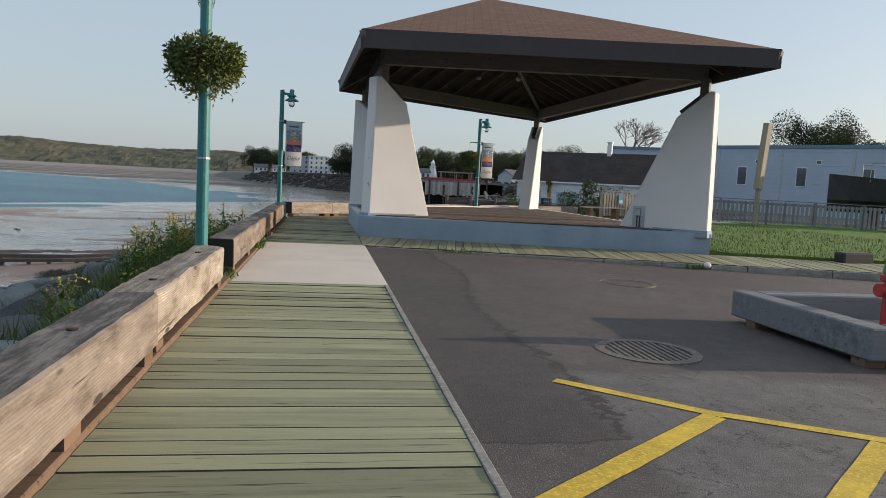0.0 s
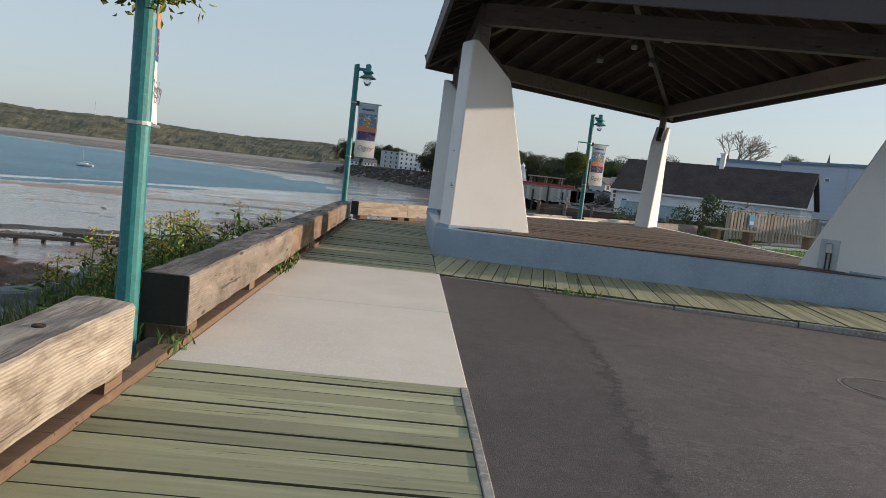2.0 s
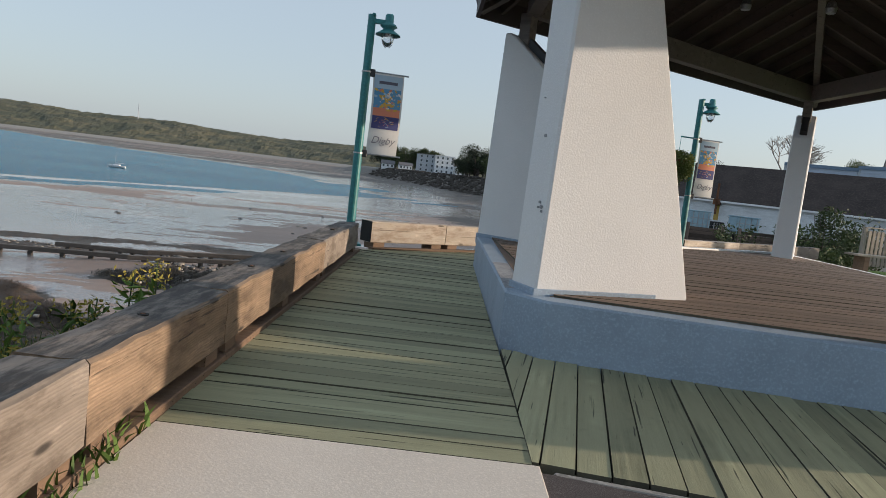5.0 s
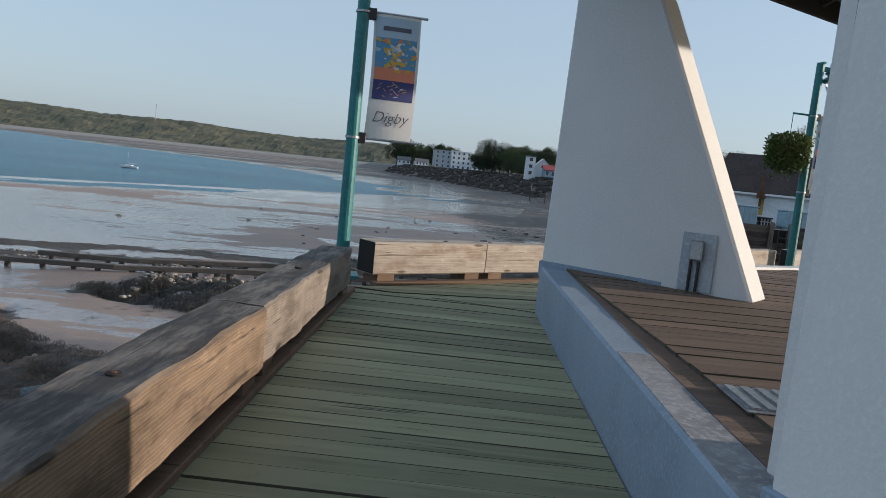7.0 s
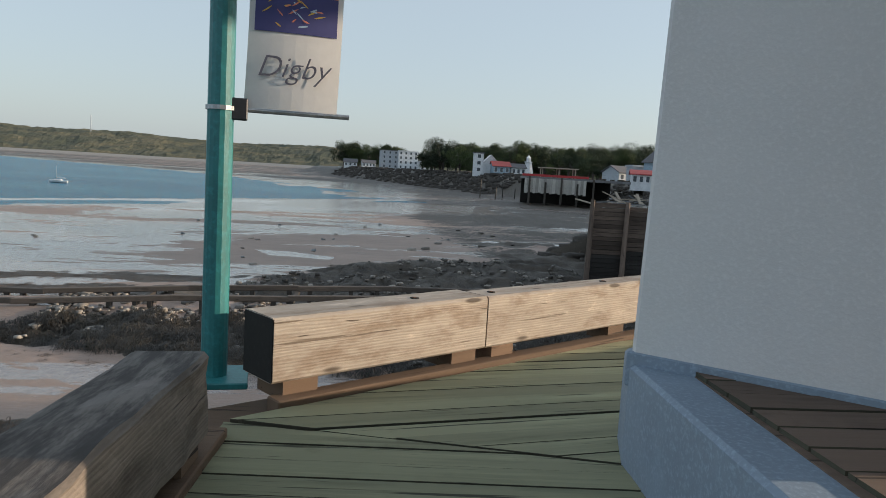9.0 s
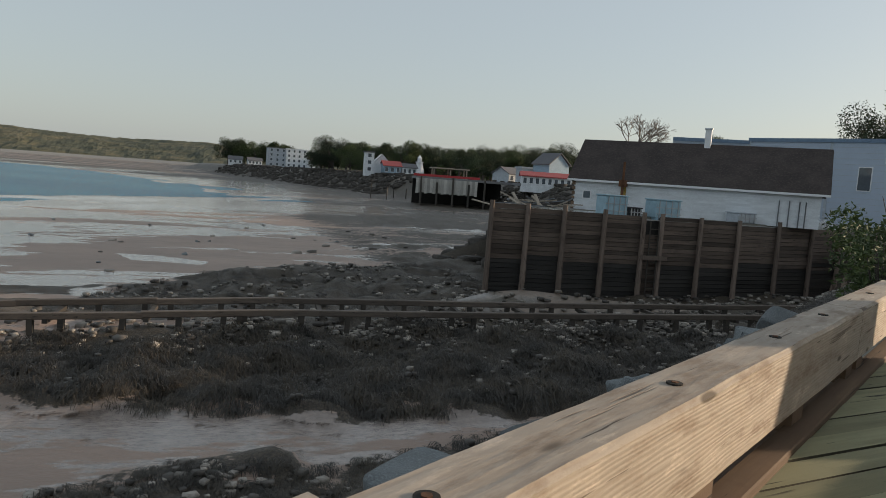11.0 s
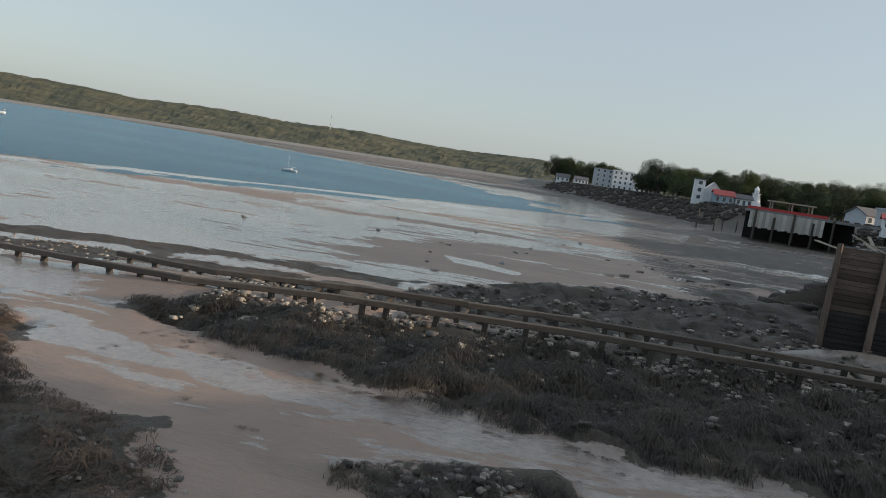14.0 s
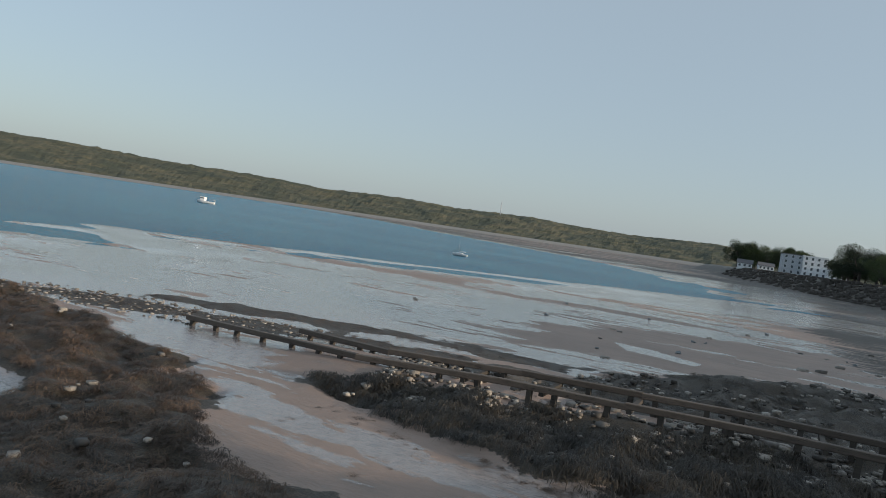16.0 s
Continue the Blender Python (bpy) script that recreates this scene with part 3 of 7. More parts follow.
def poly_mask(px, py, poly):
    """Signed distance to an outline, negative inside."""
    d2 = np.full(px.shape, 1e18)
    inside = np.zeros(px.shape, bool)
    n = len(poly)
    for i in range(n):
        ax, ay = poly[i]
        bx, by = poly[(i + 1) % n]
        ex, ey = bx - ax, by - ay
        t = np.clip(((px - ax) * ex + (py - ay) * ey) / (ex * ex + ey * ey), 0, 1)
        d2 = np.minimum(d2, (px - ax - t * ex) ** 2 + (py - ay - t * ey) ** 2)
        cond = (ay > py) != (by > py)
        xi = ax + (py - ay) * ex / (ey if abs(ey) > 1e-12 else 1e-12)
        inside ^= cond & (px < xi)
    d = np.sqrt(d2)
    return np.where(inside, -d, d)


def smooth(v, a, b):
    t = np.clip((v - a) / (b - a), 0, 1)
    return t * t * (3 - 2 * t)


def wave_noise(px, py, scale, seed):
    """Smooth uneven ground from a lattice of random heights."""
    rs = np.random.RandomState(seed)
    lat = rs.rand(256, 256)
    u, v = px / scale, py / scale
    iu, iv = np.floor(u).astype(int), np.floor(v).astype(int)
    fu, fv = u - iu, v - iv
    fu, fv = fu * fu * (3 - 2 * fu), fv * fv * (3 - 2 * fv)
    g = lambda a, b: lat[(iu + a) % 256, (iv + b) % 256]
    return (g(0, 0) * (1 - fu) + g(1, 0) * fu) * (1 - fv) + (g(0, 1) * (1 - fu) + g(1, 1) * fu) * fv - 0.5


def terrain(px, py):
    """Height and the layers weed, wet and land at plan points."""
    px, py = np.asarray(px, float), np.asarray(py, float)
    coast = poly_mask(px, py, COAST)
    water = poly_mask(px, py, WATER)
    weed = np.zeros(px.shape)
    heap = np.zeros(px.shape)
    for k, poly in enumerate(WEED):
        ragged = wave_noise(px / 1.5, py, 1.3, 41) * 1.5 + wave_noise(px / 1.3, py, 0.55, 42) * 0.8
        cover = smooth(poly_mask(px, py, poly) + ragged, 0.55, -0.45) * (np.clip(0.62 + 1.9 * wave_noise(px / 3.0, py, 9.0, 61) + 1.1 * wave_noise(px / 2.6, py, 3.6, 62), 0, 1) if k == 8 else 1.0)
        weed = np.maximum(weed, cover)
        if k not in (5, 6, 7):
            heap = np.maximum(heap, cover)
    # thinner streaks of weed out from the town shore
    thin = poly_mask(px, py, [(2, 56), (-1, 80), (-3, 120), (-4, 198), (-20, 300), (10, 290), (40, 200), (44, 120), (22, 70), (9, 50)])
    weed = np.maximum(weed, 0.56 * smooth(thin, 1.5, -4.0))
    # dull weedy flats out below the ridge
    weed = np.maximum(weed, (0.55 + 0.8 * wave_noise(px / 4.0, py, 40, 71)) * smooth(np.hypot(px, py), 230, 330) * smooth(water, 0, 25))
    pud = poly_mask(px, py, PUDDLE)
    weed = weed * smooth(pud, -0.3, 0.5)
    zb = np.where(water > 0, -4.78 + 0.58 * smooth(water, 0, 70), -4.8 - np.clip(-water * 0.05, 0, 5))
    rough = wave_noise(px, py, 6.0, 3) * 0.25 + wave_noise(px, py, 1.7, 4) * 0.12
    lump = wave_noise(px, py, 1.1, 5) * 0.55 + wave_noise(px, py, 0.37, 6) * 0.16
    nearw = smooth(np.hypot(px + 0.5, py - 16), 260, 60)
    heap = heap * smooth(poly_mask(px, py, PUDDLE), -0.3, 0.5)
    zb = zb + heap * (0.11 + rough + lump * nearw) + wave_noise(px, py, 9, 7) * 0.06 * smooth(water, 5, 40)
    zb = zb + (wave_noise(px * 0.5, py, 7.0, 21) * 0.12 + wave_noise(px * 0.5, py, 2.6, 22) * 0.07) * smooth(np.abs(water), 45, 5)
    # long low bars and runnels along the waterline
    along, across = px * 0.58 + py * 0.81, px * 0.81 - py * 0.58
    bars = wave_noise(along / 6.0, across, 5.0, 31) * 0.2 + wave_noise(along / 5.0, across, 1.9, 32) * 0.09
    zb = zb + bars * smooth(np.abs(water), 42, 4) * smooth(np.hypot(px, py), 420, 160)
    zb = zb - 0.12 * smooth(pud, 0.5, -0.3)
    # the shingle bank below the slipway
    bank = smooth(poly_mask(px, py, WEED[0]), 0.5, -2.8)
    zb = zb + bank * 0.02
    # stones heaped under the slipway
    mid = np.interp(px, [p.x for p in RAIL], [p.y for p in RAIL]) + 0.9
    zb = zb + (0.2 + 0.28 * smooth(px, -7, -13)) * smooth(np.abs(py - mid), 3.2, 0.8) * smooth(px, -24, -10.0) * smooth(px, 40, 26)
    # the stone slope that carries the boardwalk, and the town's sea wall
    steep = np.where(py > 62, 0.55, 0.62)
    steep = np.where((py > 44) & (py <= 62) & (px < 34), 7.0, steep)
    slope = -0.45 - coast * steep
    far = smooth(py, 55, 120)
    top = -0.16 + far * 1.9
    slope = slope + far * 1.9
    # a gentler shelf of stones and grass beside the boardwalk
    shelf = -0.34 - 0.27 * coast - 0.55 * np.clip(coast - 3.4, 0, 99)
    slope = slope + (np.maximum(shelf, slope) - slope) * smooth(py, 14.0, 11.0)
    z = np.where(coast > 0, np.maximum(zb, slope), top)
    z = np.where((coast <= 0) & (coast > -1.0), np.minimum(top, top + coast * 0.0), z)
    k = (slope > zb) & (coast > 0)
    weed = np.where(k, np.where(py > 44, 0.85, 0.3), weed)
    land = np.where((coast <= 0.15), 1.0, np.where(k, np.where(py > 44, 0.1, 0.6), 0.0))
    shore = smooth(water, 45, 20)
    wet = (shore + (smooth(water, 86, 34) - shore) * smooth(py, 35, 42)) * 0.95 + smooth(np.abs(wave_noise(px, py, 14, 9)), 0.08, 0.0) * 0.35
    chan = poly_mask(px, py, [(-13, 33), (-4, 31), (4, 30.6), (2, 29.3), (-2.5, 27.8), (-4, 27), (-7, 26.4), (-13, 29.6), (-17, 32.2)])
    wet = np.maximum(wet, 0.55 * smooth(chan, 1.5, -1.5))
    outer = smooth(py, 52, 75)
    wet = wet + outer * (1.5 * wave_noise(px / 3.2, py, 10.0, 63) + 1.0 * wave_noise(px / 3.0, py, 4.0, 64))
    pool = poly_mask(px, py, [(-10.4, 57.5), (-9, 55.2), (-5.6, 54.3), (-5.4, 55.4), (-8.4, 57.2)])
    wet = np.maximum(wet, 1.6 * smooth(pool, 0.3, -0.2))
    wet = np.maximum(wet, 1.8 * smooth(pud, 0.4, -0.2))
    bar = poly_mask(px, py, [(-13.5, 50), (-15, 62), (-8, 70), (-2, 74), (6, 73), (2, 64), (-4, 53)])
    wet = wet - 0.8 * smooth(bar, 2.5, -2.5) * (pool > 0.2)
    return z, weed, np.clip(wet, 0, 2), land


def axis(lo, hi, step, reach, grow=1.075):
    mid = list(np.arange(lo, hi + 1e-6, step))
    up, s = [hi], step
    while up[-1] < reach:
        s *= grow
        up.append(up[-1] + s)
    dn, s = [lo], step
    while dn[-1] > -reach:
        s *= grow
        dn.append(dn[-1] - s)
    return np.array(dn[:0:-1] + mid + up[1:])


gx, gy = axis(-32, 30, 0.28, 4400), axis(14, 64, 0.28, 4400, 1.045)
GX, GY = np.meshgrid(gx, gy)
gz, gweed, gwet, gland = terrain(GX.ravel(), GY.ravel())
nx, ny = len(gx), len(gy)
verts = np.column_stack([GX.ravel(), GY.ravel(), gz])
ii = (np.arange(ny - 1)[:, None] * nx + np.arange(nx - 1)[None, :]).ravel()
quads = np.column_stack([ii, ii + 1, ii + nx + 1, ii + nx])
gme = bpy.data.meshes.new("ground")
gme.vertices.add(len(verts))
gme.vertices.foreach_set("co", verts.ravel())
gme.loops.add(quads.size)
gme.loops.foreach_set("vertex_index", quads.ravel())
gme.polygons.add(len(quads))
gme.polygons.foreach_set("loop_start", np.arange(0, quads.size, 4))
gme.update(calc_edges=True)
for nm, arr in (("weed", gweed), ("wet", gwet), ("land", gland)):
    gme.attributes.new(nm, "FLOAT", "POINT").data.foreach_set("value", arr.astype(np.float32))
gme.polygons.foreach_set("use_smooth", np.ones(len(quads), bool))
gme.materials.append(M_BEACH)
ground = tagged(new("ground", gme), "reddish tidal flat with dark seaweed, shingle and wet mud", "ground", kind="structure")

# the sea
bm = bmesh.new()
wv = [bm.verts.new((x, y, -4.8)) for x, y in ((-4400, -4400), (60, -4400), (60, 4400), (-4400, 4400))]
bm.faces.new(wv)
tagged(part("water", bm, M_WATER), "calm blue bay water at low tide", "water", kind="structure")


def hills():
    """The wooded ridge over the bay."""
    nb, nr = 420, 26
    az = np.linspace(radians(-105), radians(16), nb)
    rr = np.linspace(0, 1, nr)
    A, R = np.meshgrid(az, rr)
    deg = np.degrees(A)
    near = 1750 + 150 * np.sin(A * 3.1) - 300 * smooth(deg, -18, 6)
    dist = near + R * 1500
    x, y = -0.5 + np.sin(A) * dist, 15 + np.cos(A) * dist
    crest = np.interp(deg, (-105, -60, -49, -37, -28, -23.7, -13.5, -6, 0, 8, 16), (2.0, 1.95, 1.86, 1.54, 1.53, 1.57, 1.50, 1.60, 1.42, 1.1, 0.8))
    top = (near + 820) * np.tan(np.radians(crest)) + 3.0 * np.sin(A * 9) + 2.5 * np.sin(A * 31)
    z = -5.5 + 9 * smooth(R, 0, 0.02) + (top - 4) * smooth(R, 0.01, 0.55) ** 0.8
    z += wave_noise(x, y, 30, 11) * 7 * smooth(R, 0.01, 0.05) + wave_noise(x, y, 11, 12) * 4 * smooth(R, 0.01, 0.05)
    v = np.column_stack([x.ravel(), y.ravel(), z.ravel()])
    k = (np.arange(nr - 1)[:, None] * nb + np.arange(nb - 1)[None, :]).ravel()
    me = bpy.data.meshes.new("far_hills")
    me.from_pydata(v.tolist(), [], np.column_stack([k, k + 1, k + nb + 1, k + nb]).tolist())
    me.materials.append(M_FOREST)
    return tagged(new("far_hills", me), "low wooded ridge on the far shore of the bay", "hills", kind="structure")


hills()
# pale shingle strip at the foot of the ridge
bm = bmesh.new()
prev = None
for i in range(120):
    a = radians(-105 + 121 * i / 119)
    near = 1750 + 150 * math.sin(a * 3.1) - 300 * float(smooth(np.array(math.degrees(a)), -18, 6))
    row = [bm.verts.new((-0.5 + math.sin(a) * (near + o), 15 + math.cos(a) * (near + o), z)) for o, z in ((-45, -5.0), (8, 1.2))]
    if prev:
        bm.faces.new((prev[0], row[0], row[1], prev[1]))
    prev = row
tagged(part("far_shore", bm, M_KERB), "pale shingle strip below the wooded ridge", "shore", kind="structure")

# ---------- promenade ----------
gxa, gya = np.arange(0, 12.01, 0.15), np.arange(-8, 9.01, 0.15)
bm = bmesh.new()
lot = {}
RUNX, RUNY = 0.984, -0.179      # along the pavilion's front
for j, yy in enumerate(gya):
    for i, xx in enumerate(gxa):
        lim = 9.0 + xx * RUNY / RUNX - 0.02
        zz = -0.012 - 0.014 * min(xx, 8.0)
        hole = math.hypot(xx - 1.62, yy - 2.14)
        zz -= 0.02 * max(0, 1 - hole / 0.7)
        lot[i, j] = bm.verts.new((xx, min(yy, lim), zz))
for j in range(len(gya) - 1):
    for i in range(len(gxa) - 1):
        vs = [lot[i, j], lot[i + 1, j], lot[i + 1, j + 1], lot[i, j + 1]]
        if (vs[3].co - vs[0].co).length > 1e-4 and (vs[2].co - vs[1].co).length > 1e-4:
            bm.faces.new(vs)
far_q = [bm.verts.new(p) for p in ((12, -8, -0.124), (60, -8, -0.124), (60, 3, -0.124), (12, 6.75, -0.124))]
bm.faces.new(far_q)
near_q = [bm.verts.new(p) for p in ((-1.9, -60, -0.124), (60, -60, -0.124), (60, -8.02, -0.124), (-1.9, -8.02, -0.124))]
bm.faces.new(near_q)
road = part("asphalt_lot", bm, M_ASPHALT)
ps = road.data.attributes.new("strip", "FLOAT", "POINT")
for v in road.data.vertices:
    reach = 0.62 + 0.10 * math.sin(v.co.y * 1.3) + 0.05 * v.co.y
    ps.data[v.index].value = min(1, max(0, 0.5 + (reach - v.co.x) * 1.6)) if v.co.y > 0.3 else 0.0
pa = road.data.attributes.new("patch", "FLOAT", "POINT")
for v in road.data.vertices:
    old = (v.co.y < 1.55 - 0.05 * v.co.x and v.co.x > 0.72) or v.co.y < -2.2
    pa.data[v.index].value = 1.0 if old else 0.0
tagged(road, "worn dark asphalt parking lot with an older pale patch", "asphalt", kind="structure")

deck = thing("boardwalk", 0, 0, 0, label="boardwalk of green-grey treated planks along the harbour", category="boardwalk", kind="structure")
XL = -1.56
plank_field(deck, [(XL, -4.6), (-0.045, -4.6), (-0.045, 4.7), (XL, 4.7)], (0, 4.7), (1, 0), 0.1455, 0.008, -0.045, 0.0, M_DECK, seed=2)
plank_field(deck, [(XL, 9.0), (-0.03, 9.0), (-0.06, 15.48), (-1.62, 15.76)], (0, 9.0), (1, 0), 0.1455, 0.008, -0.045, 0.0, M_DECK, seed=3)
part("edge_board", box(-0.04, 0.0, -4.6, 4.7, -0.05, 0.006, 0.004), M_KERB, deck)
fd = Vector((RUNX, RUNY))
A0, B0 = Vector((0.0, 9.0)), Vector((0, 9.0)) + fd * 13
front = [tuple(Vector((-0.03, 9.02))), tuple(B0 + Vector((0, 0.02))), tuple(B0 + Vector((0.18, 1.75))), (-0.02, 10.95)]
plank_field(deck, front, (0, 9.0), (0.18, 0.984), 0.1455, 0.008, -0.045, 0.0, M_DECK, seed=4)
# deck along the harbour end
ED = Vector((0.766, 0.643)).normalized()
EN = Vector((-ED.y, ED.x))
E0 = Vector((-1.48, 15.99))
P_ = [Vector((-1.60, 15.78)), Vector((-0.05, 15.49)), Vector((7.4, 21.2)), E0 + ED * 11.0]
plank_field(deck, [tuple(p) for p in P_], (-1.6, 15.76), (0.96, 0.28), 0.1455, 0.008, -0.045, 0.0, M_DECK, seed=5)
slab = thing("concrete_slab", 0, 0, 0, label="pale broom-finished concrete slab between the decks", category="slab", kind="structure")
part("slab_section", box(XL, 0.0, 4.705, 6.76, -0.12, 0.0, 0.004), M_CONC, slab)
part("slab_section", box(XL, 0.0, 6.766, 8.995, -0.12, 0.0, 0.004), M_CONC, slab)
und = prism([(-1.9, -6), (-0.02, -6), (-0.02, 10.9), (6.3, 9.9), (5.9, 19.8), (9, 23.2), (8.6, 24.3), (-1.85, 16.0)], -0.5, -0.06)
tagged(part("deck_substructure", und, M_BLOCK), "dark timber bearers under the boardwalk", "substructure", kind="structure")
kerb = thing("front_kerb", 0, 0, 0, label="low broken concrete kerb along the deck edge", category="kerb", kind="structure")
rk = random.Random(5)
s = 0.06
while s < 12.6:
    ln = rk.uniform(0.9, 1.4)
    a = A0 + fd * s
    m = Matrix.Translation((a.x, a.y, 0)) @ Matrix.Rotation(math.atan2(RUNY, RUNX), 4, "Z")
    part("kerb_stone", box(0, ln - 0.015, -0.05, -0.004, -0.25, -0.004 - rk.uniform(0, 0.012), 0.008), M_KERB, kerb, m=m)
    s += ln

# ---------- edge timbers ----------
edge = random.Random(11)


def timber(x0, y0, ang, length, material, z0=0.09, h=0.295, w=0.265, holes=(), rough=0.004, label="", burnt=False):
    """A squared harbour timber on blocks; the inner top edge starts at x0, y0 and runs along ang."""
    t = thing("harbour_timber", x0, y0, 0, math.degrees(ang), label, "timber", "edge timbers")
    bm = bmesh.new()
    n = max(8, int(length / 0.09))
    sec = [(0.0, 0.012), (0.014, 0.0), (w / 2, 0), (w - 0.014, 0.0), (w, 0.012), (w, h - 0.012), (w - 0.014, h), (w * 0.66, h), (w * 0.33, h), (0.014, h), (0.0, h - 0.014), (0, 0.68 * h), (0.0, h * 0.34)]
    rings = []
    off = edge.uniform(0, 50)
    for i in range(n + 1):
        x = length * i / n
        ring = []
        for sy, sz in sec:
            k = noise.noise(Vector((x * 1.7 + off, sy * 7, sz * 7))) * rough * 1.1 + noise.noise(Vector((x * 6 + off, sy * 16, sz * 16))) * rough
            ring.append(bm.verts.new((x + (k if i in (0, n) else 0), sy + k, z0 + sz + k * (1 if sz > h * 0.5 else 0.2))))
        rings.append(ring)
    for a, b in zip(rings, rings[1:]):
        for i in range(len(sec)):
            j = (i + 1) % len(sec)
            bm.faces.new((a[i], a[j], b[j], b[i]))
    bm.faces.new(rings[0][::-1])
    bm.faces.new(rings[-1])
    part("body", bm, material, t)
    if burnt:
        part("charred_end", box(-0.006, 0.002, 0.004, w - 0.004, z0 + 0.006, z0 + h - 0.006), M_CHAR_HOLLOW, t, "charred black end")
    for k in range(max(2, int(length / 0.9))):
        x = 0.15 + (length - 0.3) * k / max(1, int(length / 0.9) - 1)
        part("block", box(x - 0.09, x + 0.09, 0.012, w - 0.02, 0.0, z0 + 0.004), M_BLOCK, t)
    for x in holes:
        # flat black disc, the hole's shade put in as colour
        bmh = bmesh.new()
        tube(bmh, (x, w * 0.5, z0 + h - 0.01), (x, w * 0.5, z0 + h + 0.0045), 0.024, seg=14)
        part("bolt_hole", bmh, M_CHAR_HOLLOW, t, "flat black disc for the shade of a bolt hole")
        bmh = bmesh.new()
        tube(bmh, (x, w * 0.5, z0 + h), (x, w * 0.5, z0 + h + 0.007), 0.011, seg=6)
        part("bolt", bmh, M_RUST, t, "rusty bolt head")
    return t


UPY = math.pi / 2
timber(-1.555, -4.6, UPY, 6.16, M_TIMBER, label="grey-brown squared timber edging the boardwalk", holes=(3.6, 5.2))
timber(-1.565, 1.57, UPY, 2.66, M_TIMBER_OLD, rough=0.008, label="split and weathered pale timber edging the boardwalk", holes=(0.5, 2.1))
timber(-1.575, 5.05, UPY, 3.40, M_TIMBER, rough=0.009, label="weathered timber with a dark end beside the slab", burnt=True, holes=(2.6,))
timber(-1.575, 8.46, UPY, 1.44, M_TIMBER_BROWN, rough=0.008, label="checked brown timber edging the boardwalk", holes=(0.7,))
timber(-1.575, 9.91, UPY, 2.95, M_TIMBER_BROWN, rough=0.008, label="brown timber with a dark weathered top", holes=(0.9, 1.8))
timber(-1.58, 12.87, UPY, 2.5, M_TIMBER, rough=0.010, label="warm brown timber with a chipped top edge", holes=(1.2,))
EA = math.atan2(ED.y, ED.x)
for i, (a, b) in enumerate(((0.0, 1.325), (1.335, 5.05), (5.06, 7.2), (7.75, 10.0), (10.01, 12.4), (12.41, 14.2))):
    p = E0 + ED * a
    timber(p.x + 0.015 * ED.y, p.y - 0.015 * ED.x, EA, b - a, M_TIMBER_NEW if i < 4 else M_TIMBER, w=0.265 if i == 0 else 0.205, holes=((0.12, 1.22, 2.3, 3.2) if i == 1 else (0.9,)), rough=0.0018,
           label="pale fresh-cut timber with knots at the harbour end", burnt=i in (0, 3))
# side planks under the timbers
ep = thing("edge_plank", 0, 0, 0, label="rusty brown plank below the edge timbers", category="plank", kind="structure")
part("plank", box(-1.66, XL - 0.004, -4.6, 15.6, -0.1, 0.035, 0.006), M_BLOCK, ep)
mE = Matrix.Translation((E0.x, E0.y, 0)) @ Matrix.Rotation(EA, 4, "Z")
part("plank", box(0.0, 14.2, -0.075, 0.03, -0.12, 0.03, 0.006), M_BLOCK, ep, m=mE)

# ---------- pavilion ----------
CA, CB, CC, CD = Vector((0.0, 10.9)), Vector((6.4, 9.82)), Vector((6.0, 19.85)), Vector((0.0, 15.6))
pav = thing("pavilion", 3.0, 13.3, 0, label="open pavilion with white tapered piers and brown shingle roof", category="pavilion")
PM = Matrix.Translation((-3.0, -13.3, 0))


def ppart(name, bm, material, label="", parent=None, smooth=False):
    return part(name, bm, material, pav if parent is None else parent, label, smooth, PM if parent is None else None)


foot = [(-0.03, 11.05), (0.22, 10.80), (6.45, 9.80), (6.55, 10.1), (6.15, 19.9), (5.85, 19.95), (0.0, 15.76), (-0.06, 15.5)]
inner = [(0.13, 11.15), (0.30, 11.0), (6.28, 10.06), (5.95, 19.6), (5.80, 19.62), (0.20, 15.58), (0.13, 15.4)]
bm = bmesh.new()
n = len(foot)
# a low wall ring with a worn top
lo = [bm.verts.new((x, y, -0.15)) for x, y in foot]
hi = [bm.verts.new((x, y, 0.385)) for x, y in foot]
bm.faces.new(hi)
for i in range(n):
    j = (i + 1) % n
    bm.faces.new((lo[i], lo[j], hi[j], hi[i]))
bmesh.ops.bevel(bm, geom=[e for e in bm.edges if e.verts[0].co.z > 0.3 and e.verts[1].co.z > 0.3], offset=0.015, segments=1, affect="EDGES")
plinth = ppart("plinth", bm, M_PLINTH, "blue-grey painted low wall")
part("worn_cap", box(-0.02, 0.12, 11.2, 12.7, 0.383, 0.389), M_WORN, pav, "worn bare concrete", m=PM)
fl = ppart("floor", prism(inner, 0.36, 0.388), M_DECK2)
rnd = random.Random(3)
floor_poly = [tuple(Vector(p) - Vector((3.0, 13.3))) for p in inner[1:]]
plank_field(pav, floor_poly, (0, 0), (1, 0.05), 0.15, 0.011, 0.388, 0.404, M_DECK2, "floor_plank", 0.003, 8)
part("floor_trim", beam(bmesh.new(), (6.36, 10.1, 0.37), (6.06, 19.8, 0.37), 0.12, 0.06), M_WHITE, pav, "white painted edge trim", m=PM)


